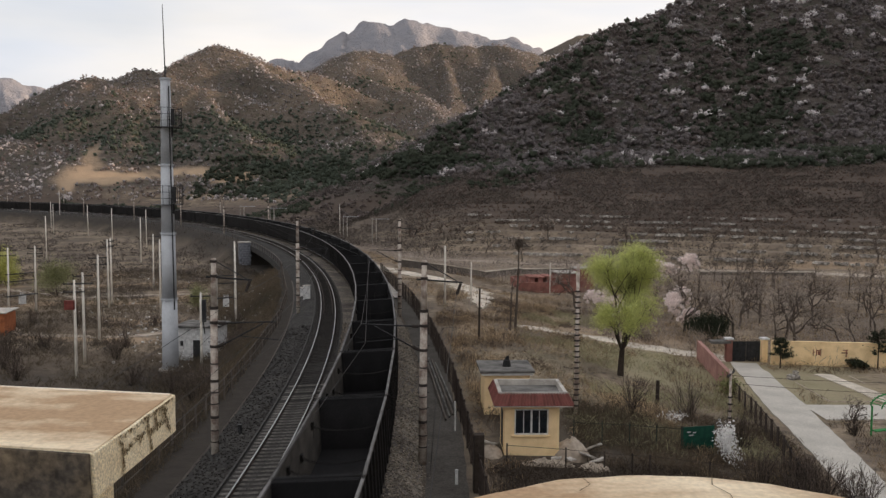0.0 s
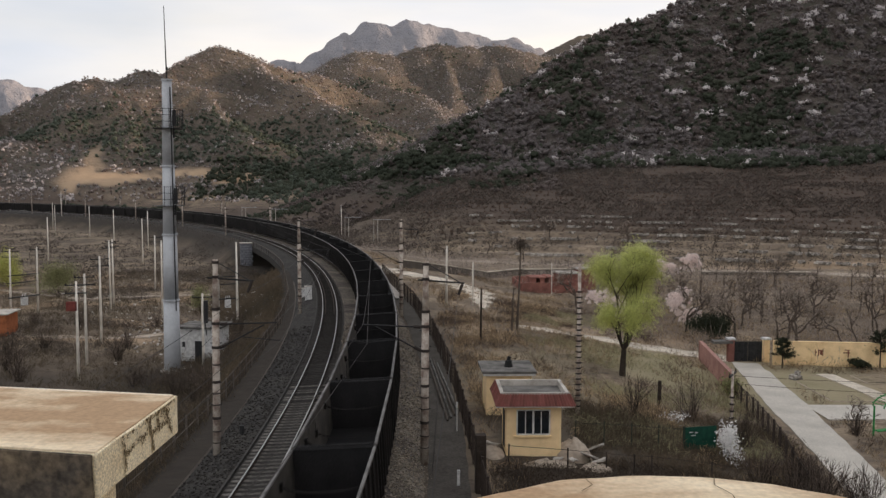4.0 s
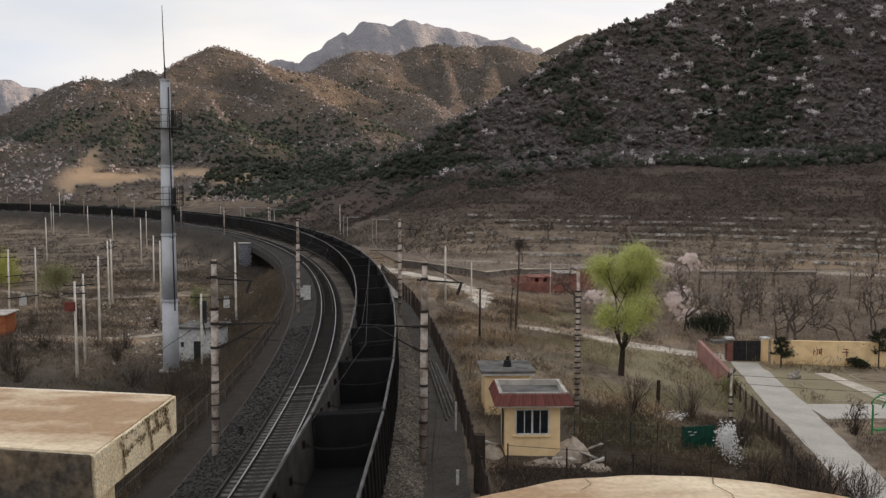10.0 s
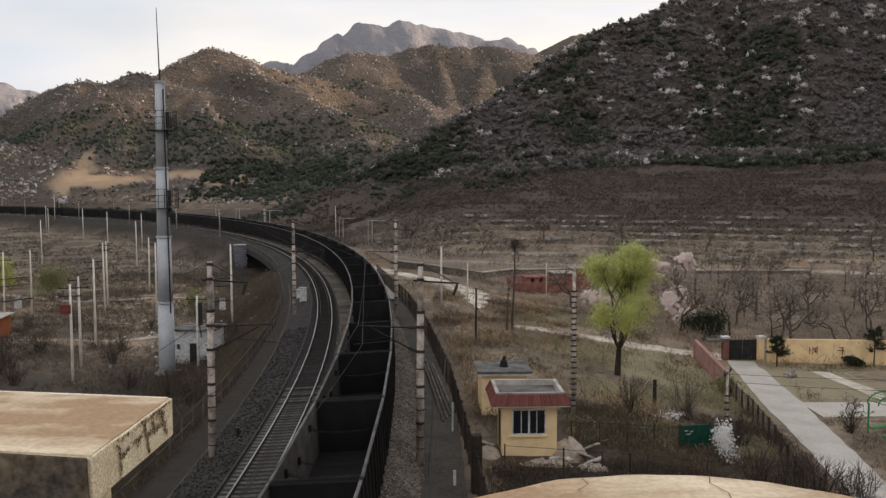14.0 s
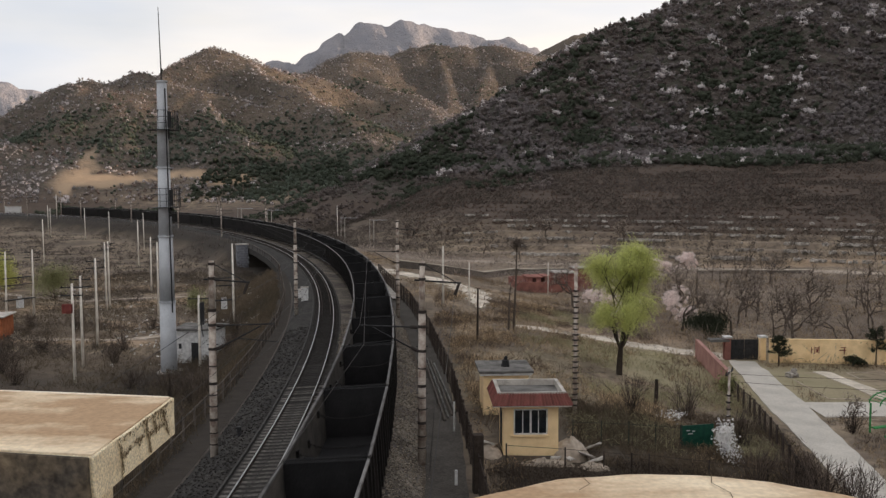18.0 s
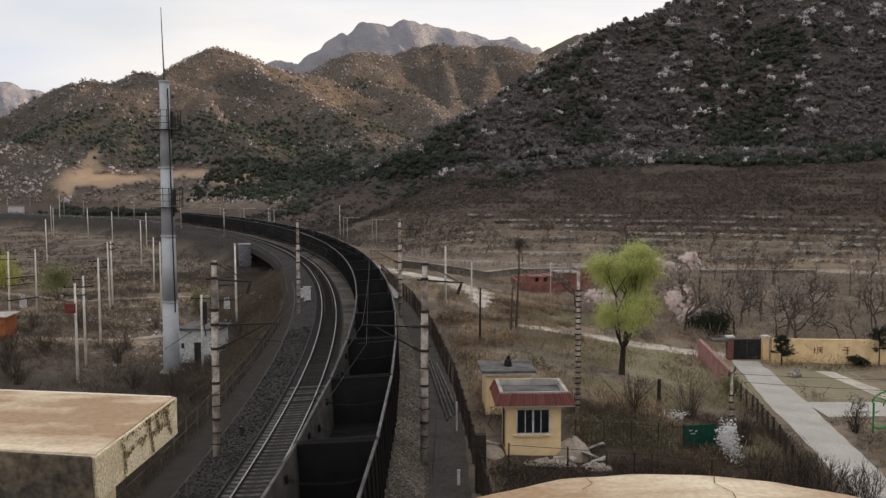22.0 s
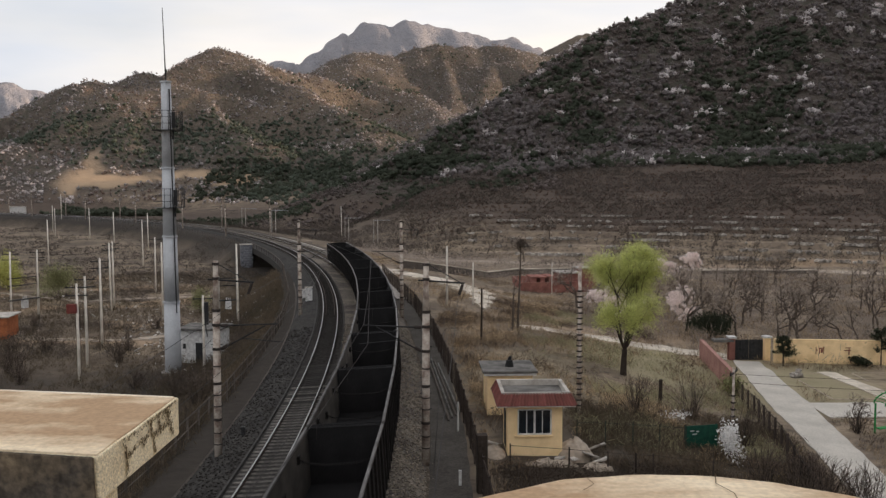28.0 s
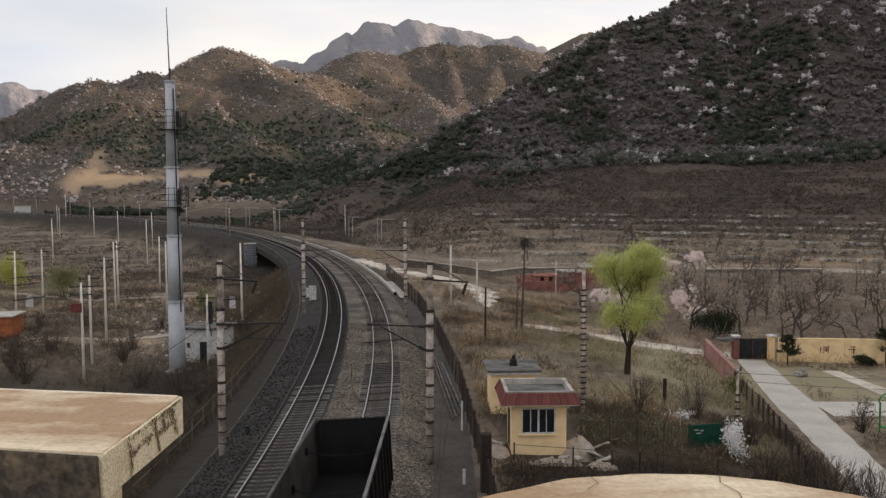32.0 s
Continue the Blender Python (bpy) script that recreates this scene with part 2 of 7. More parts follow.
# ---- mesh helpers ----
class Mesh:
    """Collects corners and faces."""

    def __init__(self):
        self.v, self.f = [], []

    def box(self, x0, y0, z0, x1, y1, z1, m=None):
        i = len(self.v)
        pts = [Vector((x, y, z)) for z in (z0, z1) for y in (y0, y1) for x in (x0, x1)]
        self.v += [tuple(m @ p) if m else tuple(p) for p in pts]
        self.f += [tuple(i + k for k in q) for q in ((0, 2, 3, 1), (4, 5, 7, 6), (0, 1, 5, 4), (2, 6, 7, 3), (0, 4, 6, 2), (1, 3, 7, 5))]
        return self

    def tube(self, p0, p1, r0, r1=None, n=8, caps=True):
        p0, p1 = Vector(p0), Vector(p1)
        r1 = r0 if r1 is None else r1
        way = p1 - p0
        if way.length < 1e-6:
            return self
        q = way.to_track_quat("Z", "Y")
        i = len(self.v)
        for p, r in ((p0, r0), (p1, r1)):
            for k in range(n):
                a = 2 * math.pi * k / n
                self.v.append(tuple(p + q @ Vector((r * math.cos(a), r * math.sin(a), 0))))
        for k in range(n):
            j = (k + 1) % n
            self.f.append((i + k, i + j, i + n + j, i + n + k))
        if caps:
            self.f.append(tuple(range(i + n - 1, i - 1, -1)))
            self.f.append(tuple(range(i + n, i + 2 * n)))
        return self

    def pipe(self, points, r, n=6, closed=False):
        """A bent round bar through points."""
        pts = [Vector(p) for p in points]
        i, count = len(self.v), len(pts)
        for k, p in enumerate(pts):
            a, b = (pts[k - 1] if closed or k else p), (pts[(k + 1) % count] if closed or k < count - 1 else p)
            q = (b - a).to_track_quat("Z", "Y")
            self.v += [tuple(p + q @ Vector((r * math.cos(2 * math.pi * j / n), r * math.sin(2 * math.pi * j / n), 0))) for j in range(n)]
        for k in range(count if closed else count - 1):
            a, b = i + k * n, i + ((k + 1) % count) * n
            self.f += [(a + j, a + (j + 1) % n, b + (j + 1) % n, b + j) for j in range(n)]
        return self

    def poly(self, pts):
        i = len(self.v)
        self.v += [tuple(p) for p in pts]
        self.f.append(tuple(range(i, i + len(pts))))
        return self

    def prism(self, outline, z0, z1):
        """An upright solid over a plan outline (counter-clockwise)."""
        i, n = len(self.v), len(outline)
        self.v += [(x, y, z0) for x, y in outline] + [(x, y, z1) for x, y in outline]
        self.f.append(tuple(range(i + n - 1, i - 1, -1)))
        self.f.append(tuple(range(i + n, i + 2 * n)))
        self.f += [(i + k, i + (k + 1) % n, i + n + (k + 1) % n, i + n + k) for k in range(n)]
        return self

    def data(self, name, material, smooth=False):
        me = bpy.data.meshes.new(name)
        me.from_pydata(self.v, [], self.f)
        me.materials.append(material)
        if smooth:
            me.shade_smooth()
        return me


def thing(name, label, category, m=None, group="", kind=""):
    ob = tagged(new(name), label, category, group, kind)
    if m is not None:
        ob.matrix_basis = m
    return ob


def part(name, mesh, material, parent, label="", m=None, smooth=False):
    me = mesh if isinstance(mesh, bpy.types.Mesh) else mesh.data(name, material, smooth)
    ob = new(name, me)
    ob.parent = parent
    if m is not None:
        ob.matrix_basis = m
    if label:
        ob["label"] = label
    return ob


def solo(name, mesh, material, label, category="", m=None, group="", kind="", smooth=False):
    ob = tagged(new(name, mesh.data(name, material, smooth)), label, category, group, kind)
    if m is not None:
        ob.matrix_basis = m
    return ob


def bevelled(mesh, name, material, width, segments=2, rough=0.0, cuts=0):
    """The same mesh with rounded, slightly uneven edges."""
    bm = bmesh.new()
    me = mesh.data(name, material)
    bm.from_mesh(me)
    bmesh.ops.remove_doubles(bm, verts=bm.verts, dist=1e-5)
    bmesh.ops.bevel(bm, geom=bm.edges[:], offset=width, segments=segments, affect="EDGES", profile=0.6)
    if cuts:
        bmesh.ops.subdivide_edges(bm, edges=[e for e in bm.edges if e.calc_length() > 0.08], cuts=cuts, use_grid_fill=True)
    if rough:
        for v in bm.verts:
            v.co += Vector([noise.noise(v.co * 9 + Vector((7 * k, 0, 3))) for k in range(3)]) * rough
    bm.to_mesh(me)
    bm.free()
    return me


def quads_mesh(name, corners, material):
    """One mesh of loose leaves from an array of n x corners x 3."""
    n, k = len(corners), corners.shape[1]
    me = bpy.data.meshes.new(name)
    me.vertices.add(k * n)
    me.vertices.foreach_set("co", np.asarray(corners, np.float32).ravel())
    me.loops.add(k * n)
    me.loops.foreach_set("vertex_index", np.arange(k * n, dtype=np.int32))
    me.polygons.add(n)
    me.polygons.foreach_set("loop_start", np.arange(0, k * n, k, dtype=np.int32))
    me.polygons.foreach_set("loop_total", np.full(n, k, np.int32))
    me.update(calc_edges=True)
    me.materials.append(material)
    return me


def leaves(rng, centres, size, long=1.0, droop=None):
    """Leaf cards at centres, turned at random; long: length over width; droop: a way along which they hang."""
    n = len(centres)
    a = rng.normal(size=(n, 3))
    if droop is not None:
        a = a * 0.45 + np.asarray(droop)
    a /= np.linalg.norm(a, axis=1)[:, None]
    b = np.cross(a, rng.normal(size=(n, 3)))
    b /= np.linalg.norm(b, axis=1)[:, None]
    s = (size * rng.uniform(0.6, 1.3, n))[:, None]
    a, b = a * s * long, b * s
    c = np.asarray(centres)
    return np.stack([c - a, c + b * 0.8, c + a, c - b * 0.8], 1)


# ---- the line of the railway ----
CX, CY, RAD = -466.7, 38.7, 462.9      # curve of the outer track
A0 = math.asin(-CY / RAD)              # where it passes below the camera
S1 = 480.0                             # where the curve ends and the line runs straight
A1 = A0 + S1 / RAD
SPACING = 4.5                          # between the two tracks
CANT = 3.0                             # degrees by which the tracks lean into the curve


def rail_point(s, off=0.0, z=0.0):
    a = A0 + min(max(s, 0.0), S1) / RAD
    extra = s - min(max(s, 0.0), S1)
    return Vector((CX + (RAD + off) * math.cos(a) - extra * math.sin(a), CY + (RAD + off) * math.sin(a) + extra * math.cos(a), z))


def rail_turn(s):
    return math.degrees(A0 + min(max(s, 0.0), S1) / RAD)


def rail_coords(x, y):
    """Along and across the line, for arrays of places."""
    dx, dy = x - CX, y - CY
    a = np.arctan2(dy, dx)
    s, off = (a - A0) * RAD, np.hypot(dx, dy) - RAD
    for edge, mask in ((A0, a < A0), (A1, a > A1)):
        along = -np.sin(edge) * dx + np.cos(edge) * dy
        across = np.cos(edge) * dx + np.sin(edge) * dy - RAD
        s, off = np.where(mask, (edge - A0) * RAD + along, s), np.where(mask, across, off)
    return s, off


# ---- ground ----
def smooth(a, b, x):
    t = np.clip((x - a) / (b - a), 0, 1)
    return t * t * (3 - 2 * t)


def hash2(ix, iy, seed):
    h = (ix.astype(np.int64) * 374761393 + iy.astype(np.int64) * 668265263 + seed * 974711) & 0x7FFFFFFF
    h = ((h ^ (h >> 13)) * 1274126177) & 0x7FFFFFFF
    return ((h ^ (h >> 16)) & 0xFFFF) / 65535.0


def vnoise(x, y, seed=0):
    ix, iy = np.floor(x), np.floor(y)
    fx, fy = x - ix, y - iy
    fx, fy = fx * fx * (3 - 2 * fx), fy * fy * (3 - 2 * fy)
    a, b = hash2(ix, iy, seed), hash2(ix + 1, iy, seed)
    c, d = hash2(ix, iy + 1, seed), hash2(ix + 1, iy + 1, seed)
    return (a * (1 - fx) + b * fx) * (1 - fy) + (c * (1 - fx) + d * fx) * fy - 0.5


def fbm(x, y, octaves=4, seed=0):
    total, amp = 0.0, 1.0
    for k in range(octaves):
        total = total + amp * vnoise(x * 2 ** k, y * 2 ** k, seed + k)
        amp *= 0.5
    return total


# spines of the hills: half width, then places along the crest
SPINES = [
    (55, [(-33, 399, 7), (-21, 413, 17), (-6, 427, 28)]),
    (75, [(-6, 427, 28), (11, 440, 40), (28, 452, 49)]),
    (110, [(28, 452, 49), (41, 465, 58), (54, 477, 64), (68, 489, 73)]),
    (165, [(68, 489, 73), (82, 500, 84), (95, 511, 95), (108, 522, 104), (127, 532, 112)]),
    (185, [(127, 532, 112), (147, 540, 121), (234, 600, 170)]),
    # from (520, 520) on the ridge is unseen, added to shade the valley
    (290, [(234, 600, 170), (333, 650, 221), (520, 520, 250), (560, 250, 250), (520, -100, 230), (480, -600, 220)]),
    (170, [(-553, 684, 20), (-455, 725, 31), (-420, 739, 56), (-384, 780, 70), (-367, 797, 75), (-359, 808, 84), (-347, 821, 98), (-336, 833, 107), (-329, 844, 111)]),
    (230, [(-329, 844, 111), (-320, 855, 110), (-308, 867, 108), (-298, 878, 117), (-289, 888, 122)]),
    (360, [(-289, 888, 122), (-280, 899, 121), (-269, 910, 126), (-249, 923, 135), (-237, 933, 145), (-232, 942, 153), (-227, 950, 155), (-217, 960, 154), (-204, 970, 149), (-191, 980, 142), (-177, 990, 138), (-164, 1000, 135), (-149, 1009, 136)]),
    (180, [(-203, 964, 148), (-167, 884, 120), (-139, 849, 103), (-113, 812, 89), (-89, 785, 79), (-74, 756, 69), (-60, 728, 56), (-49, 698, 46), (-38, 659, 33)]),
    (150, [(-260, 919, 130), (-222, 831, 99), (-194, 776, 77), (-169, 731, 62), (-147, 684, 48)]),
    (150, [(-327, 838, 111), (-318, 788, 85), (-298, 721, 61)]),
    (140, [(-290, 889, 122), (-273, 816, 92), (-255, 748, 67), (-234, 670, 43)]),
    (430, [(-176, 1187, 157), (-155, 1206, 168), (-138, 1223, 183), (-117, 1241, 195), (-95, 1259, 195), (-64, 1277, 192), (-49, 1293, 199), (-29, 1309, 208), (0, 1325, 214), (25, 1340, 217), (60, 1355, 216), (86, 1369, 222), (109, 1383, 222), (136, 1397, 217), (164, 1409, 212), (197, 1421, 212), (234, 1431, 220)]),
    (210, [(-139, 1227, 183), (-124, 1173, 161), (-91, 1106, 141), (-53, 1049, 123), (-25, 1000, 109), (-9, 950, 92), (3, 880, 74)]),
    (210, [(4, 1330, 214), (13, 1240, 170), (18, 1150, 130), (14, 1050, 98)]),
    (210, [(87, 1377, 223), (72, 1248, 163), (53, 1119, 115)]),
    (900, [(-478, 2454, 325), (-451, 2473, 340), (-423, 2492, 354), (-348, 2517, 359), (-326, 2534, 375), (-312, 2549, 403), (-289, 2566, 421), (-267, 2582, 438), (-257, 2596, 432), (-229, 2613, 448), (-205, 2628, 478), (-185, 2644, 488), (-149, 2659, 480), (-100, 2675, 499), (-75, 2690, 495), (-33, 2704, 490), (-8, 2718, 479), (35, 2732, 488), (87, 2744, 472), (156, 2755, 456), (243, 2762, 455), (288, 2771, 433), (332, 2780, 415)]),
    (600, [(225, 1887, 281), (247, 1920, 298), (270, 1953, 315), (299, 1985, 335), (335, 2015, 346), (360, 2047, 348), (404, 2075, 362), (461, 2100, 377)]),
    (900, [(-1680, 2723, 299), (-1501, 2839, 325), (-1420, 2893, 346), (-1395, 2917, 340), (-1378, 2937, 324), (-1344, 2965, 330), (-1326, 2986, 319), (-1275, 3020, 313), (-1197, 3063, 304), (-1029, 3135, 261)]),
]
FLOOR_Z = -5.0


def hills(x, y):
    warp = 9 * fbm(x / 70, y / 70, 3, 11)
    warp2 = 9 * fbm(x / 70, y / 70, 3, 23)
    px, py = x + warp, y + warp2
    top, crest = np.full(np.shape(x), FLOOR_Z), np.zeros(np.shape(x))
    for width, line in SPINES:
        for (x0, y0, z0), (x1, y1, z1) in zip(line, line[1:]):
            ex, ey = x1 - x0, y1 - y0
            t = np.clip(((px - x0) * ex + (py - y0) * ey) / (ex * ex + ey * ey), 0, 1)
            d = np.hypot(px - x0 - t * ex, py - y0 - t * ey)
            d = np.sqrt(d * d + 36) - 6
            near = np.clip(1 - d / width, 0, 1)
            z = FLOOR_Z + (z0 + t * (z1 - z0) - FLOOR_Z) * near ** 1.2
            crest = np.where(z > top, near, crest)
            top = np.maximum(top, z)
    rise = top - FLOOR_Z
    cap = np.minimum(rise, 110.0)
    side = smooth(1.0, 0.72, crest)
    gully = (0.045 - np.abs(fbm(x / 95, y / 95, 3, 5)) * 0.42) * side + fbm(x / 24, y / 24, 2, 9) * 0.04
    rock = smooth(2150, 2400, np.hypot(x, y)) * (np.abs(fbm(x / 120, y / 120, 4, 15)) * -190 * side + 16 * fbm(x / 45, y / 45, 3, 16))
    return top + cap * gully * smooth(2, 40, rise) + rock


TERRACE_AT, TERRACE_WAY, TERRACE_STEP = (29.6, 205.0), (0.371, 0.928), 1.2


def terrace_level(x, y):
    """Distance up the terraced slope, and the height there in steps."""
    u = (x - TERRACE_AT[0]) * TERRACE_WAY[0] + (y - TERRACE_AT[1]) * TERRACE_WAY[1] + 11 * fbm(x / 70, y / 70, 2, 31) + 3.5 * fbm(x / 17, y / 17, 2, 33)
    return u, (np.clip(u / 135, 0, 1.5) ** 1.15 * 19 + np.where(u > 0, 0.6, 0)) / TERRACE_STEP


def terraces(x, y, off):
    u, k = terrace_level(x, y)
    low = np.floor(k)
    worn = 0.85 * smooth(30, 75, u)
    h = ((low + smooth(0.86, 1.0, k - low)) * (1 - worn) + k * worn) * TERRACE_STEP
    return FLOOR_Z + h * smooth(14, 70, off) * smooth(-50, 12, x)


def ground_z(x, y, relief=None):
    x, y = np.asarray(x, float), np.asarray(y, float)
    s, off = rail_coords(x, y)
    right = -0.85 - 4.15 * smooth(7, 36, off)
    gap = smooth(149, 151, s) * smooth(204, 203, s) * smooth(1.5, 0.5, off)
    left = -0.85 - 4.0 * smooth(9.0, 18, -off) * (1 - gap) - 7.0 * gap * smooth(-30, -16, off) - 4.0 * gap * smooth(-16, -30, off)
    left = left - 1.6 * smooth(150, 185, s) * smooth(215, 203, s) * smooth(-32, -16, off) * (1 - gap) * smooth(-9, -13, off)
    base = np.where(off > -2 + 3.5 * gap, right, left)
    away = smooth(9, 25, np.abs(off + 2))
    base = base + away * (0.5 * fbm(x / 14, y / 14, 3, 3) + 0.12 * fbm(x / 2.5, y / 2.5, 2, 4))
    rise = np.maximum(hills(x, y) if relief is None else relief, terraces(x, y, off))
    rise = FLOOR_Z + (rise - FLOOR_Z) * smooth(14, 60, np.abs(off + 2))
    return np.maximum(base, rise)


def ground_at(x, y):
    return float(ground_z(np.array([x]), np.array([y]))[0])


# one sheet from below the camera to the horizon, finer where the view goes
azimuths = np.concatenate([np.arange(-180, -30, 3.0), np.arange(-30, 30.01, 0.18), np.arange(33, 180.1, 3.0)])
radii = np.concatenate([np.arange(0.02, 60, 1.5), np.arange(60, 350, 0.9), 350 * (4800 / 350) ** (np.linspace(0, 1, 240))])
AZ, RD = np.meshgrid(np.radians(azimuths), radii)
GX, GY = RD * np.sin(AZ), RD * np.cos(AZ)
GH = hills(GX, GY)
GZ = ground_z(GX, GY, GH)
rows_n, cols_n = GX.shape
ground_me = bpy.data.meshes.new("ground")
gi = np.arange(rows_n * cols_n, dtype=np.int32).reshape(rows_n, cols_n)
gq = np.stack([gi[:-1, :-1], gi[:-1, 1:], gi[1:, 1:], gi[1:, :-1]], -1).reshape(-1, 4)[:, ::-1]
ground_me.vertices.add(rows_n * cols_n)
ground_me.vertices.foreach_set("co", np.stack([GX, GY, GZ], -1).astype(np.float32).ravel())
ground_me.loops.add(gq.size)
ground_me.loops.foreach_set("vertex_index", np.ascontiguousarray(gq).ravel())
ground_me.polygons.add(len(gq))
ground_me.polygons.foreach_set("loop_start", np.arange(0, gq.size, 4, dtype=np.int32))
ground_me.polygons.foreach_set("loop_total", np.full(len(gq), 4, np.int32))
ground_me.update(calc_edges=True)
ground_me.shade_smooth()


def kinds_cut(x, y, z):
    """The quarried earth bank at the foot of the far hill: a bench, a scar above it and a lane up to it."""
    wob = 4 * fbm(x / 22, y / 22, 3, 41)
    face = smooth(11, 13.5, z + wob) * smooth(24.5, 20.5, z + wob) * smooth(-262, -240, x) * smooth(-118, -135, x)
    scar = smooth(20, 24, z) * smooth(46, 34, z) * smooth(9, 3, np.abs(x + 240 + 0.3 * (y - 620) + 2 * wob)) * 0.5
    lane = smooth(6.5, 3, np.abs(x + 240 + 0.5 * wob)) * smooth(6, 8, z) * smooth(24, 20, z) * 0.9
    streak = 0.1 + 0.9 * smooth(-0.12, 0.08, fbm(x / 45, z / 3.2, 3, 42))
    return np.clip(np.maximum(np.maximum(face * streak, scar), lane), 0, 1) * smooth(720, 690, y)


def soil_kinds(x, y, z, relief):
    """Shares of pale cut earth, of green, and of black dust and near-black soil, by place."""
    s, off = rail_coords(x, y)
    foot = np.exp(-((y - 193 + 0.02 * (x - 40) - 3 * fbm(x / 25, y / 25, 2, 43)) / 4.0) ** 2) * smooth(20, 40, x) * 0.6 + 0.55 * np.maximum(smooth(20, 8, np.hypot(x - 24, y - 103)), smooth(11, 4, np.hypot(x - 20, y - 86))) * smooth(-0.1, 0.2, fbm(x / 6, y / 6, 3, 44))
    cut = kinds_cut(x, y, z)
    foot = np.maximum(foot, 0.85 * smooth(0.05, 0.25, fbm(x / 13, y / 6, 3, 45)) * smooth(-18, -24, off) * smooth(92, 104, y) * smooth(210, 170, y))
    crest = smooth(20, 120, z) * smooth(520, 640, y - 0.9 * x) * smooth(-0.1, 0.35, fbm(x / 90, y / 90, 4, 55)) * 0.16
    green = smooth(-0.2, 0.2, fbm(x / 30, y / 30, 3, 77)) * np.maximum(smooth(28, 12, np.hypot(x - 38, y - 72)) * 0.8, smooth(19, 8, np.hypot(x - 16, y - 64)) * 0.75)
    green = np.maximum(green, 0.85 * smooth(13, 7, np.hypot((x - 21.0) * 1.4, y - 83) + 3 * fbm(x / 4, y / 4, 2, 78)))
    black = np.where(off < 0, smooth(26, 10, -off) * 0.7 + smooth(14, 10.5, -off) * 0.4 + smooth(-4, -9, off) * (0.02 + 0.2 * smooth(-0.1, 0.25, fbm(x / 16, y / 16, 3, 88))) * smooth(-260, -60, off), smooth(9, 4, off) * 0.75) + 0.2 * smooth(160, 40, np.hypot(x + 90, y - 300))
    black = black + 0.75 * smooth(66, 54, y + 6 * fbm(x / 5, y / 5, 2, 90)) * smooth(6, 8, off) * smooth(26, 21, x) * smooth(36, 39, y)
    black = black + 0.6 * smooth(104, 84, y + 4 * fbm(x / 9, y / 9, 2, 89)) * smooth(-10, -13, off) * smooth(20, 30, y)
    black = black + 0.5 * smooth(75, 20, off) * smooth(2, 9, off) * smooth(215, 290, s)
    rise = np.maximum(relief - FLOOR_Z, 0)
    u = (x - TERRACE_AT[0]) * TERRACE_WAY[0] + (y - TERRACE_AT[1]) * TERRACE_WAY[1]
    red = smooth(20, 60, u) * smooth(280, 220, u) * smooth(30, 80, off) * 0.95
    # litter thins on the far hills, so paler soil stands in for haze
    scrub = 0.95 * smooth(9, 17, rise) * (1 - np.clip(cut, 0, 1)) * smooth(2700, 2300, np.hypot(x, y)) * (1 - 0.12 * smooth(600, 660, y - x))
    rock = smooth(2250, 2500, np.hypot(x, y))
    return np.clip(np.stack([np.maximum(np.maximum(cut, foot), crest * (1 - rock)), green, black, np.ones_like(x)], -1), 0, 1), rock, np.clip(red, 0, 1), np.clip(scrub, 0, 1)


soil = ground_me.color_attributes.new("soil", "FLOAT_COLOR", "POINT")
kinds, bare, reddish, shrubby = soil_kinds(GX, GY, GZ, GH)
soil.data.foreach_set("color", kinds.astype(np.float32).ravel())
hazy_rock = ground_me.attributes.new("hazy_rock", "FLOAT", "POINT")
hazy_rock.data.foreach_set("value", bare.astype(np.float32).ravel())
ruddy = ground_me.attributes.new("ruddy", "FLOAT", "POINT")
ruddy.data.foreach_set("value", reddish.astype(np.float32).ravel())
litter = ground_me.attributes.new("litter", "FLOAT", "POINT")
litter.data.foreach_set("value", shrubby.astype(np.float32).ravel())


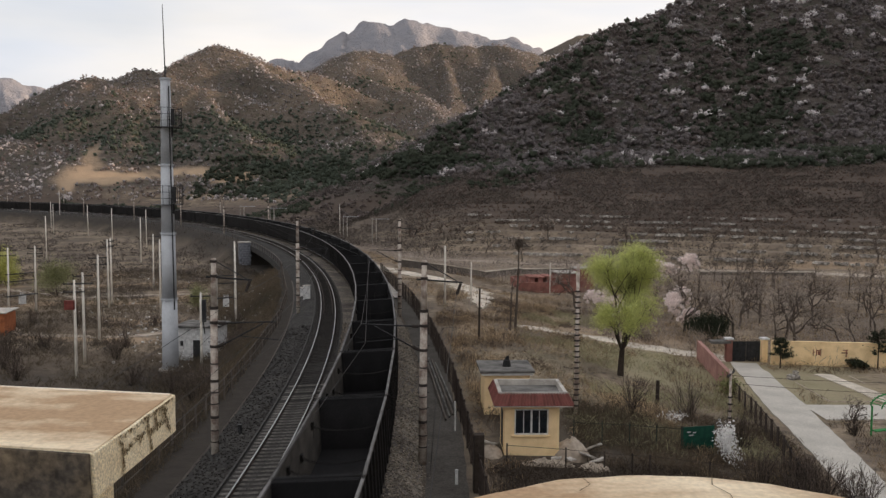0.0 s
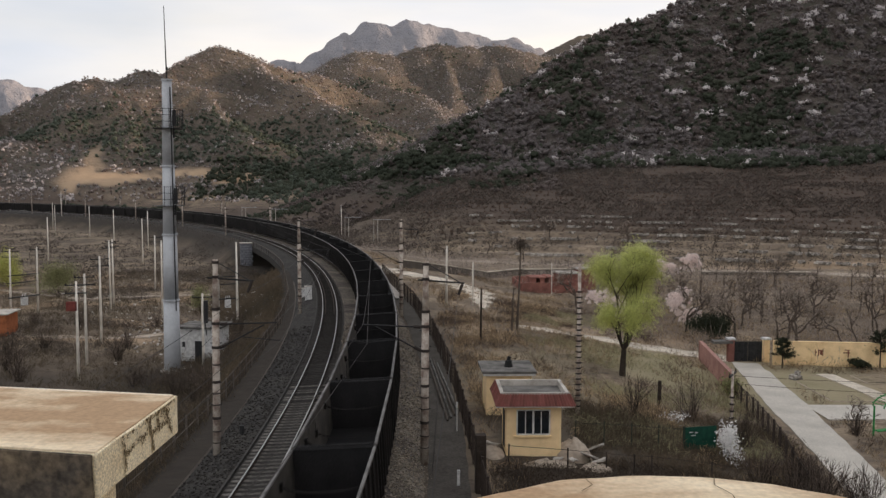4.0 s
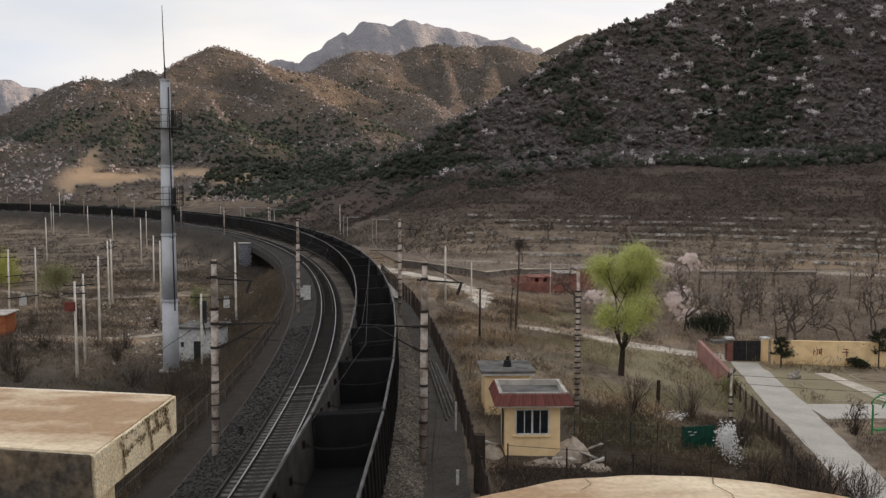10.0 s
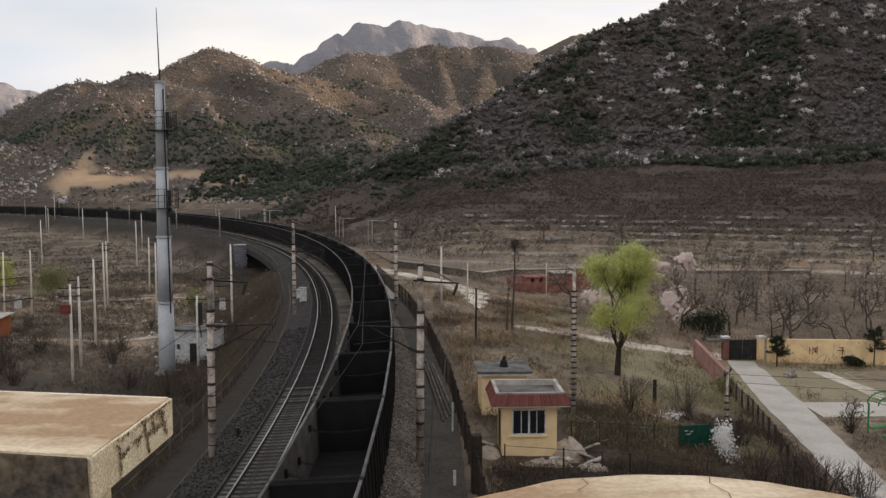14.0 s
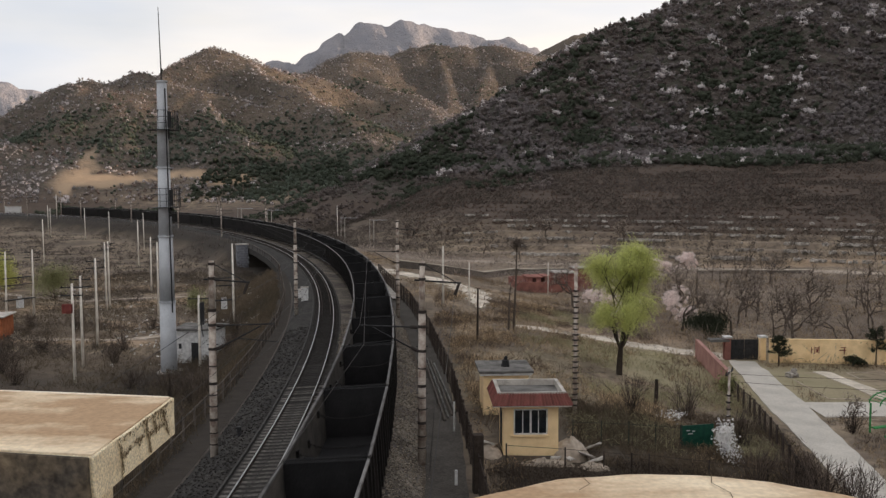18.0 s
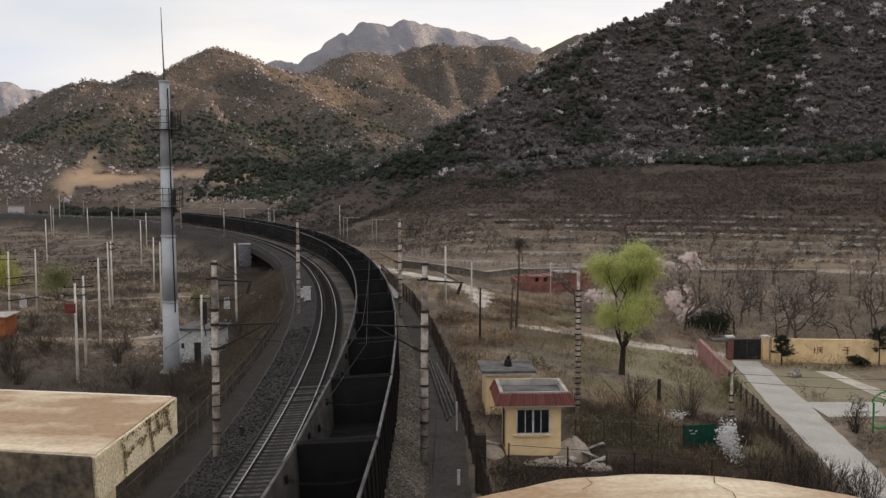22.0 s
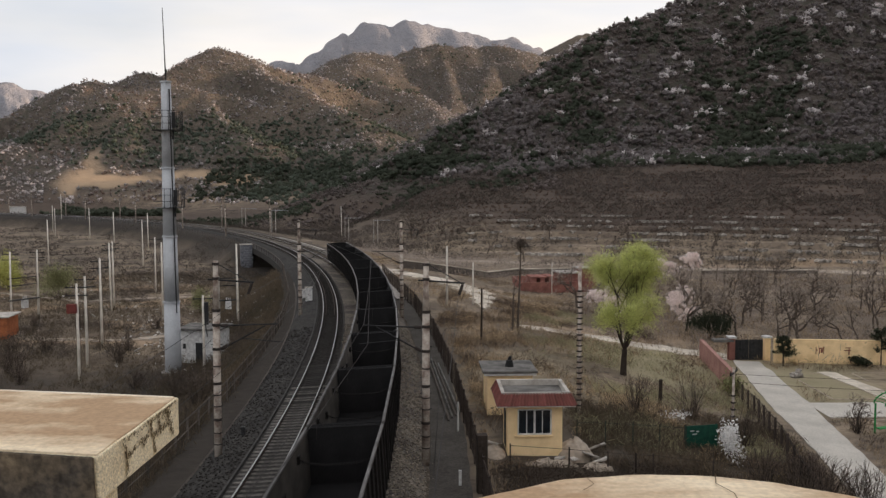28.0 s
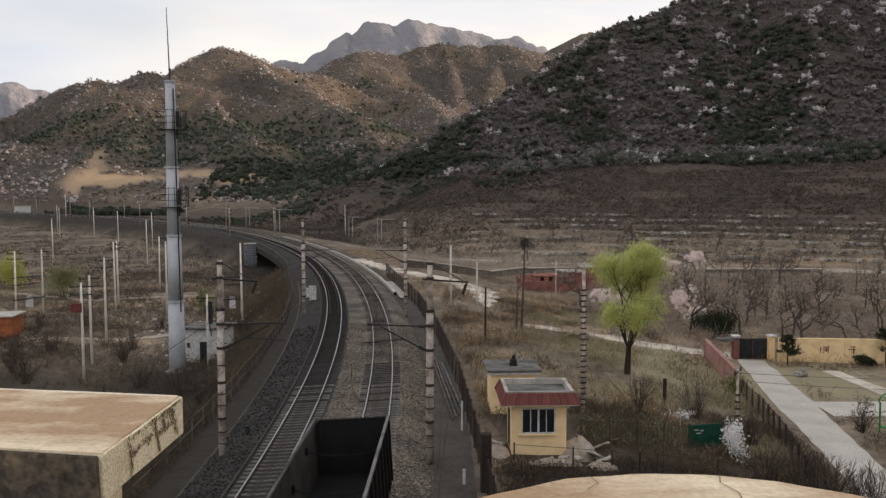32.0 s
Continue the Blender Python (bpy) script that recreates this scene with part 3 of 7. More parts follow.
def ground_material():
    m = bpy.data.materials.new("dry_valley_soil")
    m.use_nodes = True
    n, l = m.node_tree.nodes, m.node_tree.links
    bsdf = n["Principled BSDF"]
    bsdf.inputs["Roughness"].default_value = 0.97
    bsdf.inputs["Specular IOR Level"].default_value = 0.1
    tc = n.new("ShaderNodeTexCoord")

    def noisy(scale, detail=6.0):
        t = n.new("ShaderNodeTexNoise")
        t.inputs["Scale"].default_value, t.inputs["Detail"].default_value, t.inputs["Roughness"].default_value = scale, detail, 0.65
        l.new(tc.outputs["Object"], t.inputs["Vector"])
        return t

    def mix(fac, a, b):
        x = n.new("ShaderNodeMixRGB")
        for socket, value in zip(x.inputs, (fac, a, b)):
            if isinstance(value, tuple):
                socket.default_value = (*value, 1)
            else:
                l.new(value, socket)
        return x.outputs["Color"]

    def band(value, lo, hi):
        r = n.new("ShaderNodeMapRange")
        r.inputs["From Min"].default_value, r.inputs["From Max"].default_value = lo, hi
        l.new(value, r.inputs["Value"])
        return r.outputs["Result"]

    big, mid, fine = noisy(0.018), noisy(0.16), noisy(0.9)
    colour = mix(band(big.outputs["Fac"], 0.4, 0.62), (0.225, 0.175, 0.13), (0.165, 0.13, 0.10))
    colour = mix(band(mid.outputs["Fac"], 0.46, 0.62), colour, (0.35, 0.275, 0.195))
    colour = mix(band(fine.outputs["Fac"], 0.5, 0.66), colour, (0.10, 0.08, 0.062))
    warm = n.new("ShaderNodeAttribute")
    warm.attribute_name = "ruddy"
    colour = mix(warm.outputs["Fac"], colour, mix(mid.outputs["Fac"], (0.064, 0.051, 0.043), (0.105, 0.077, 0.061)))
    leafy = n.new("ShaderNodeAttribute")
    leafy.attribute_name = "litter"
    # shrub cover of the slopes: puffs of a few metres, each of its own brown, grey or green
    sway = n.new("ShaderNodeVectorMath")
    sway.operation = "MULTIPLY_ADD"
    l.new(noisy(0.5, 4.0).outputs["Color"], sway.inputs[0])
    sway.inputs[1].default_value = (2.6, 2.6, 2.6)
    l.new(tc.outputs["Object"], sway.inputs[2])
    puff = n.new("ShaderNodeTexVoronoi")
    puff.inputs["Scale"].default_value = 0.36
    l.new(sway.outputs["Vector"], puff.inputs["Vector"])
    pick = n.new("ShaderNodeValToRGB")
    pick.color_ramp.interpolation = "CONSTANT"
    tones = ((0.0, (0.058, 0.049, 0.044)), (0.3, (0.09, 0.076, 0.069)), (0.48, (0.042, 0.052, 0.036)), (0.72, (0.13, 0.113, 0.105)), (0.9, (0.07, 0.058, 0.05)))
    while len(pick.color_ramp.elements) < len(tones):
        pick.color_ramp.elements.new(0.5)
    for stop, (where, tone_of) in zip(pick.color_ramp.elements, tones):
        stop.position, stop.color = where, (*tone_of, 1)
    one = n.new("ShaderNodeSeparateColor")
    l.new(puff.outputs["Color"], one.inputs["Color"])
    l.new(one.outputs["Red"], pick.inputs["Fac"])
    colour = mix(leafy.outputs["Fac"], colour, mix(fine.outputs["Fac"], pick.outputs["Color"], mix(mid.outputs["Fac"], (0.06, 0.053, 0.047), (0.105, 0.088, 0.075))))
    kinds = n.new("ShaderNodeVertexColor")
    kinds.layer_name = "soil"
    split = n.new("ShaderNodeSeparateColor")
    l.new(kinds.outputs["Color"], split.inputs["Color"])
    colour = mix(split.outputs["Red"], colour, mix(mid.outputs["Fac"], (0.50, 0.36, 0.235), (0.28, 0.20, 0.135)))
    colour = mix(split.outputs["Green"], colour, mix(mid.outputs["Fac"], (0.26, 0.245, 0.14), (0.36, 0.30, 0.20)))
    colour = mix(split.outputs["Blue"], colour, mix(fine.outputs["Fac"], (0.024, 0.021, 0.018), (0.068, 0.057, 0.047)))
    stone = n.new("ShaderNodeAttribute")
    stone.attribute_name = "hazy_rock"
    # distant rock; its blue-grey has distance haze mixed into the colour
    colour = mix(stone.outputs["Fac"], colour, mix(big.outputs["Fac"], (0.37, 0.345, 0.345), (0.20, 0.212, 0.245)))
    l.new(colour, bsdf.inputs["Base Color"])
    relief = n.new("ShaderNodeBump")
    relief.inputs["Strength"].default_value, relief.inputs["Distance"].default_value = 0.6, 0.25
    l.new(fine.outputs["Fac"], relief.inputs["Height"])
    puffs = n.new("ShaderNodeBump")
    puffs.invert = True
    puffs.inputs["Distance"].default_value = 1.5
    l.new(leafy.outputs["Fac"], puffs.inputs["Strength"])
    l.new(puff.outputs["Distance"], puffs.inputs["Height"])
    l.new(relief.outputs["Normal"], puffs.inputs["Normal"])
    crags = n.new("ShaderNodeBump")
    crags.inputs["Distance"].default_value = 30.0
    l.new(stone.outputs["Fac"], crags.inputs["Strength"])
    l.new(noisy(0.013, 8.0).outputs["Fac"], crags.inputs["Height"])
    l.new(puffs.outputs["Normal"], crags.inputs["Normal"])
    l.new(crags.outputs["Normal"], bsdf.inputs["Normal"])
    return m


GROUND = ground_material()
ground_me.materials.append(GROUND)
ground = tagged(new("ground", ground_me), "dry brown valley floor rising to scrubby hills", "ground", kind="structure")


# ---- railway ----
TAN_CANT = math.tan(radians(CANT))


def sweep(profile, s0, s1, step, offset=0.0, closed=False):
    """A strip or bar along the line; profile: (across, up)."""
    m = Mesh()
    count = int((s1 - s0) / step) + 1
    n = len(profile)
    for k in range(count):
        s = s0 + (s1 - s0) * k / (count - 1)
        for o, z in profile:
            m.v.append(tuple(rail_point(s, offset + o, z)))
    for k in range(count - 1):
        for j in range(n if closed else n - 1):
            a, b = k * n + j, k * n + (j + 1) % n
            m.f.append((a, b, b + n, a + n))
    return m


def canted(o, z):
    return (o, z + o * TAN_CANT)


bed = thing("track_bed", "stone ballast bed under a curved double railway line", "ballast", kind="structure")
for name, strip, stuff in (
        ("shoulder", [(-8.6, -0.9), (-7.0, -0.32), (-6.0, -0.30)], GRAVEL), ("bed_strip", [(-6.0, -0.30), (-5.3, -0.25), (-3.7, -0.17), (-3.0, -0.15)], COAL_BED),
        ("bed_strip", [(-3.0, -0.15), (-2.25, -0.2), (-1.5, -0.30)], BALLAST), ("bed_strip", [(-1.5, -0.30), (-0.75, -0.25), (0.75, -0.17), (1.5, -0.15)], BALLAST),
        ("shoulder", [(1.5, -0.15), (2.0, -0.2), (3.2, -0.9)], BALLAST)):
    part(name, sweep(strip, -60, 700, 3.0), stuff, bed)

sleeper_me = Mesh()
sleeper_me.v = [(x, y, z) for z, w in ((-0.34, 0.14), (-0.165, 0.098)) for y in (-w, w) for x in (-1.3, 1.3)]
sleeper_me.v += [(x, y, -0.20) for y in (-0.12, 0.12) for x in (-0.35, 0.35)]
sleeper_me.f = [(0, 1, 5, 4), (2, 6, 7, 3), (0, 4, 6, 2), (1, 3, 7, 5), (4, 8, 10, 6), (9, 5, 7, 11), (8, 9, 11, 10), (4, 5, 9, 8), (6, 10, 11, 7)]
sleeper_data, dusty_data = sleeper_me.data("sleeper", SLEEPER), sleeper_me.data("sleeper", SLEEPER_DUSTY)
HEAD = [(-0.036, -0.045), (0.036, -0.045), (0.036, -0.006), (0.026, 0.0), (-0.026, 0.0), (-0.036, -0.006)]
FOOT = [(-0.07, -0.172), (0.07, -0.172), (0.07, -0.155), (0.012, -0.135), (0.012, -0.045), (-0.012, -0.045), (-0.012, -0.135), (-0.07, -0.155)]
for centre in (0.0, -SPACING):
    track = thing("railway_track", "curved railway track of steel rails on concrete sleepers", "track", kind="structure")
    for side in (-0.7535, 0.7535):
        part("rail", sweep([canted(o + side, z) for o, z in FOOT], -40, 560, 2.0, centre, True), RAIL_SIDE, track)
        part("rail_head", sweep([canted(o + side, z) for o, z in HEAD], -40, 560, 2.0, centre, True), RAIL_TOP, track, "bright worn running surface")
    if centre:
        for side in (-0.45, 0.45):
            part("guard_rail", sweep([canted(o + side, z - 0.02) for o, z in HEAD], 92, 215, 2.0, centre, True), RAIL_SIDE, track, "rusty inner guard rail on the bridge")
    rest = Mesh()
    for k in range(430):
        s = 24 + 0.6 * k
        m = Matrix.Translation(rail_point(s, centre)) @ pose(0, 0, 0, 0, -CANT, rail_turn(s))
        if k < 72:
            part("sleeper", dusty_data if (k * 7) % 20 < k - 46 else sleeper_data, None, track, m=m)
        else:
            i = len(rest.v)
            rest.v += [tuple(m @ Vector(v)) for v in sleeper_me.v]
            rest.f += [tuple(i + j for j in q) for q in sleeper_me.f]
    part("far_sleepers", rest, COAL_BED if centre else BALLAST, track, "dust-covered sleepers")["kind"] = "stuff"


# ---- coal train ----
WAGONS, PITCH = 84, 11.4


def coal_wagon():
    w = thing("coal_wagon", "empty open-top coal wagon, blackened inside, grey dusty steel", "wagon", group="wagons of the coal train")
    half, top, floor_z, hw = 5.5, 3.56, 1.15, 1.59
    part("wagon_floor", Mesh().box(-hw, -half, floor_z - 0.1, hw, half, floor_z), WAGON_IN, w, "coal-blackened steel floor")
    for sx in (-1, 1):
        a, b = sorted((sx * (hw - 0.05), sx * hw))
        part("side_wall", Mesh().box(a, -half, floor_z - 0.25, b, half, top - 0.1), WAGON_OUT, w)
        a, b = sorted((sx * (hw - 0.064), sx * (hw - 0.052)))
        # sky light is painted into the left lining, shade into the right
        part("side_lining", Mesh().box(a, -half + 0.06, floor_z + 0.01, b, half - 0.06, top - 0.11), WAGON_SKYLIT if sx < 0 else WAGON_IN, w, "dusty inner lining, painted paler as the skylit side" if sx < 0 else "coal-blackened inner lining, kept dark as the shaded side")
        a, b = sorted((sx * (hw - 0.07), sx * (hw + 0.05)))
        part("top_rail", bevelled(Mesh().box(a, -half - 0.02, top - 0.1, b, half + 0.02, top), "top_rail", WAGON_RAIL, 0.015, 1), None, w, "worn bare steel top edge")
        for k in range(9):
            y = -half + 0.35 + k * (2 * half - 0.7) / 8
            a, b = sorted((sx * hw, sx * (hw + 0.09)))
            part("side_post", Mesh().box(a, y - 0.07, floor_z - 0.25, b, y + 0.07, top - 0.1), WAGON_OUT, w)
        a, b = sorted((sx * (hw - 0.2), sx * hw))
        part("sill", Mesh().box(a, -half, floor_z - 0.42, b, half, floor_z - 0.25), WAGON_OUT, w)
    for sy in (-1, 1):
        a, b = sorted((sy * (half - 0.05), sy * half))
        part("end_wall", Mesh().box(-hw + 0.05, a, floor_z - 0.2, hw - 0.05, b, top - 0.1), WAGON_IN, w, "coal-blackened end wall")
        a, b = sorted((sy * (half - 0.07), sy * (half + 0.05)))
        part("end_rail", Mesh().box(-hw + 0.1, a, top - 0.1, hw - 0.1, b, top - 0.003), WAGON_IN, w)
        for z in (1.7, 2.5):
            a, b = sorted((sy * half, sy * (half + 0.08)))
            part("end_beam", Mesh().box(-hw + 0.05, a, z - 0.06, hw - 0.05, b, z + 0.06), WAGON_OUT, w)
        part("coupler", Mesh().box(-0.13, min(sy * half, sy * 5.7), 0.75, 0.13, max(sy * half, sy * 5.69), 1.0), WHEEL, w)
        for x in (-1.45, 1.45):
            ladder = Mesh()
            for z in (1.3, 1.75, 2.2, 2.65, 3.1):
                ladder.tube((x - 0.2 * (x > 0), sy * (half + 0.1), z), (x + 0.2 * (x < 0), sy * (half + 0.1), z), 0.018, n=5)
            ladder.tube((x, sy * (half + 0.1), 1.1), (x, sy * (half + 0.1), 3.3), 0.018, n=5)
            part("ladder", ladder, WAGON_OUT, w)
        bogie = part("bogie", Mesh().box(-1.05, sy * 3.7 - 1.2, 0.5, -0.85, sy * 3.7 + 1.2, 0.8).box(0.85, sy * 3.7 - 1.2, 0.5, 1.05, sy * 3.7 + 1.2, 0.8).box(-0.85, sy * 3.7 - 0.2, 0.5, 0.85, sy * 3.7 + 0.2, 0.9), WHEEL, w)
        for dy in (-0.87, 0.87):
            axle = Mesh().tube((-0.75, sy * 3.7 + dy, 0.42), (0.75, sy * 3.7 + dy, 0.42), 0.08, n=6)
            for x in (-0.75, 0.75):
                axle.tube((x - 0.06, sy * 3.7 + dy, 0.42), (x + 0.06, sy * 3.7 + dy, 0.42), 0.42, n=12)
            part("wheelset", axle, WHEEL, bogie)
    for y, z in ((-3.1, 2.75), (-0.2, 2.3), (2.9, 2.75)):
        xs = [-hw + 0.05 + (2 * hw - 0.1) * k / 8 for k in range(9)]
        bar = Mesh().pipe([(x, y, z + 0.28 * abs(k / 4 - 1) ** 3) for k, x in enumerate(xs)], 0.03, 6)
        part("cross_bar", bar, WAGON_OUT, w)
        for sx in (-1, 1):
            x = sx * (hw - 0.05)
            part("bracket", Mesh().prism([(min(x, x - sx * 0.14), y - 0.1), (max(x, x - sx * 0.14), y - 0.1), (max(x, x - sx * 0.14), y + 0.1), (min(x, x - sx * 0.14), y + 0.1)], z + 0.1, z + 0.42), WHEEL, w)
    return w


first_wagon = coal_wagon()
TRAIN = [first_wagon] + [copy_thing(first_wagon, Matrix.Identity(4)) for k in range(1, WAGONS)]

# how far the train runs ahead of an even pace, metres
EASE = [(0, -0.9), (1, -1.1), (2.5, -0.6), (4, 0.2), (7, 0.6), (10, 1.4), (14, 1.4), (17, 1.1), (22, 0.8), (25, 0.1), (28, -0.8), (30, -1.1), (31, -1.8), (32, -2.4)]


def tail_at(t):
    """Where the last coupling stands along the line at t seconds."""
    return 39.7 + 27.85 * (32 - t) + float(np.interp(t, [e[0] for e in EASE], [e[1] for e in EASE]))


def motions():
    for k, wagon in enumerate(TRAIN):
        rows = []
        for i in range(33):
            s = tail_at(i) - PITCH / 2 - PITCH * k
            rows.append((float(i), Matrix.Translation(rail_point(s)) @ pose(0, 0, 0, 0, -CANT, rail_turn(s))))
        walk(wagon, rows)


# ---- near stonework and the overbridge that carries it ----
STONE_TOP = mat("stained_tan_concrete", (0.88, 0.73, 0.52), 0.93, vary=0.12, scale=2.6, fine=70, other=(0.47, 0.315, 0.19), amount=0.95, bump=0.35, dist=0.004, hard=0.35, stretch=(0.7, 1.5, 1.0))
STONE_RIM = mat("worn_pale_rim", (0.90, 0.80, 0.66), 0.93, vary=0.15, scale=9, fine=90, other=(0.74, 0.60, 0.43), bump=0.4, dist=0.004)
MOSS = mat("dark_moss_stain", (0.24, 0.18, 0.10), 1.0, vary=0.4, fine=90, bump=0, other=(0.14, 0.10, 0.055), island=0.4)
STONE_EDGE = mat("pebbly_concrete_edge", (0.95, 0.83, 0.60), 0.95, vary=0.32, scale=7, fine=150, other=(0.76, 0.62, 0.41), amount=0.3, bump=0.8, dist=0.006)
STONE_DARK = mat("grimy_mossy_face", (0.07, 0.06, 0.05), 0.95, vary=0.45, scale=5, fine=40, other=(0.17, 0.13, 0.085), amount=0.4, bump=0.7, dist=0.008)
CRACK = mat("dark_crack", (0.16, 0.11, 0.065), 1.0, bump=0)


def crack_line(points, width, normal):
    """A thin uneven dark band that lies on a face."""
    m = Mesh()
    nrm = Vector(normal).normalized() * 0.0025
    for a, b in zip(points, points[1:]):
        a, b = Vector(a), Vector(b)
        side = (b - a).cross(nrm).normalized() * width * 0.5
        m.poly([a - side + nrm, b - side * 0.8 + nrm, b + side * 0.8 + nrm, a + side + nrm])
    return m


def slab_cap():
    cap = thing("parapet_coping", "square tan concrete parapet coping, stained and cracked", "coping")
    z0, z1 = 12.788, 12.906
    near, far, fl, nl = (-0.815, 2.085), (-0.795, 2.665), (-2.4, 2.955), (-2.4, 2.36)
    inner = [(-0.822, 2.088), (-0.803, 2.655), (-2.4, 2.943), (-2.4, 2.357)]
    part("coping_body", bevelled(Mesh().prism([near, far, fl, nl], z0, z1 - 0.004), "coping_body", STONE_EDGE, 0.006, 2, 0.002, 4), None, cap, "pebbly concrete edge")
    part("coping_top", bevelled(Mesh().prism(inner, z1 - 0.02, z1 - 0.0005), "coping_top", STONE_TOP, 0.003, 2, 0.001, 4), None, cap, "flat top with brown stains")
    part("worn_rim", bevelled(Mesh().prism([(-0.806, 2.655), (-2.4, 2.945), (-2.4, 2.931), (-0.81, 2.641)], z1 - 0.012, z1 + 0.001), "worn_rim", STONE_RIM, 0.002, 1, 0.0015, 6), None, cap, "pale worn arris")
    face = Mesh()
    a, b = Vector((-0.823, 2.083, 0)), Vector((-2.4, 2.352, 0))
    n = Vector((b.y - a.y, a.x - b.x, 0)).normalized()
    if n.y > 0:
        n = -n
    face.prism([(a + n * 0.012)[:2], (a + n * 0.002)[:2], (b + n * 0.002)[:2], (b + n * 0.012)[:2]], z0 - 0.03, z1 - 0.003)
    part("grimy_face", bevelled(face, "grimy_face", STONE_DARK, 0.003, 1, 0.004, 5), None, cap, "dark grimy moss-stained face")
    # mossy veins down the pebbly side
    rng = np.random.default_rng(15)
    for pts, count in (([(0.02, .10), (0.045, .055), (0.04, .01)], 60), ([(0.045, .055), (0.12, .07), (0.2, .066), (0.26, .085)], 90), ([(0.25, .108), (0.27, .06), (0.29, .012)], 80), ([(0.27, .06), (0.36, .068), (0.46, .06)], 80),
                       ([(0.33, .10), (0.345, .05)], 40), ([(0.42, .10), (0.44, .06), (0.47, .02)], 60), ([(0.36, .09), (0.41, .1), (0.45, .085)], 40), ([(0.0, .105), (0.3, .11), (0.5, .108)], 110)):
        vein = Mesh()
        for k in range(count):
            u = rng.uniform(0, len(pts) - 1)
            i = int(u)
            p0, q0 = (pts[i][j] + (pts[i + 1][j] - pts[i][j]) * (u - i) for j in (0, 1))
            p0, q0 = p0 + rng.normal(0, 0.006), float(np.clip(q0 + rng.normal(0, 0.006), 0.006, 0.112))
            y0, w, h = 2.21 + p0 * 0.82, rng.uniform(0.0015, 0.0045), rng.uniform(0.0015, 0.006)
            x0 = -0.815 + (y0 - 2.085) * 0.0345 + 0.0035
            vein.poly([(x0 + 0.0345 * dy, y0 + dy, z0 + q0 + dz) for dy, dz in ((-w, -h * 0.4), (w * 0.3, -h), (w, h * 0.2), (-w * 0.4, h))])
        part("moss_vein", vein, MOSS, cap, "dark mossy vein")["kind"] = "stuff"
    part("pillar", bevelled(Mesh().prism([(-0.945, 2.28), (-0.925, 2.5), (-1.9, 2.7), (-1.9, 2.45)], 11.9, z0), "pillar", STONE_EDGE, 0.01, 1), None, cap)
    return cap


slab_cap()


def round_cap():
    cap = thing("round_coping", "rounded tan concrete coping with stains and hairline cracks", "coping")
    ring = [(0.47 + 0.605 * math.cos(a), 1.335 + 0.605 * math.sin(a)) for a in [2 * math.pi * k / 72 for k in range(72)]]
    m = Mesh().prism(ring, 12.78, 12.90)
    part("coping_top", bevelled(m, "coping_top", STONE_TOP, 0.014, 3, 0.004), None, cap, smooth=True)
    part("pillar", Mesh().prism([(0.47 + 0.5 * math.cos(2 * math.pi * k / 32), 1.335 + 0.5 * math.sin(2 * math.pi * k / 32)) for k in range(32)], 11.9, 12.78), STONE_EDGE, cap)
    for x0, pts in ((0.60, [(0, 1.72), (0.012, 1.80), (-0.008, 1.86), (0.01, 1.92)]), (0.30, [(0, 1.82), (0.03, 1.86), (0.02, 1.905)])):
        part("crack", crack_line([(x0 + p, q, 12.9015) for p, q in pts], 0.0022, (0, 0, 1)), CRACK, cap)


round_cap()
bridge = thing("overbridge", "plain concrete overbridge across the railway", "bridge", kind="structure")
part("deck", bevelled(Mesh().box(-14, -3.2, 11.1, 11, 3.0, 11.9), "deck", CONC, 0.03, 1), None, bridge)
for x in (-12.8, 8.5):
    part("pier", bevelled(Mesh().box(x - 0.7, -2.4, -3, x + 0.7, 1.6, 11.1), "pier", CONC, 0.04, 1), None, bridge)


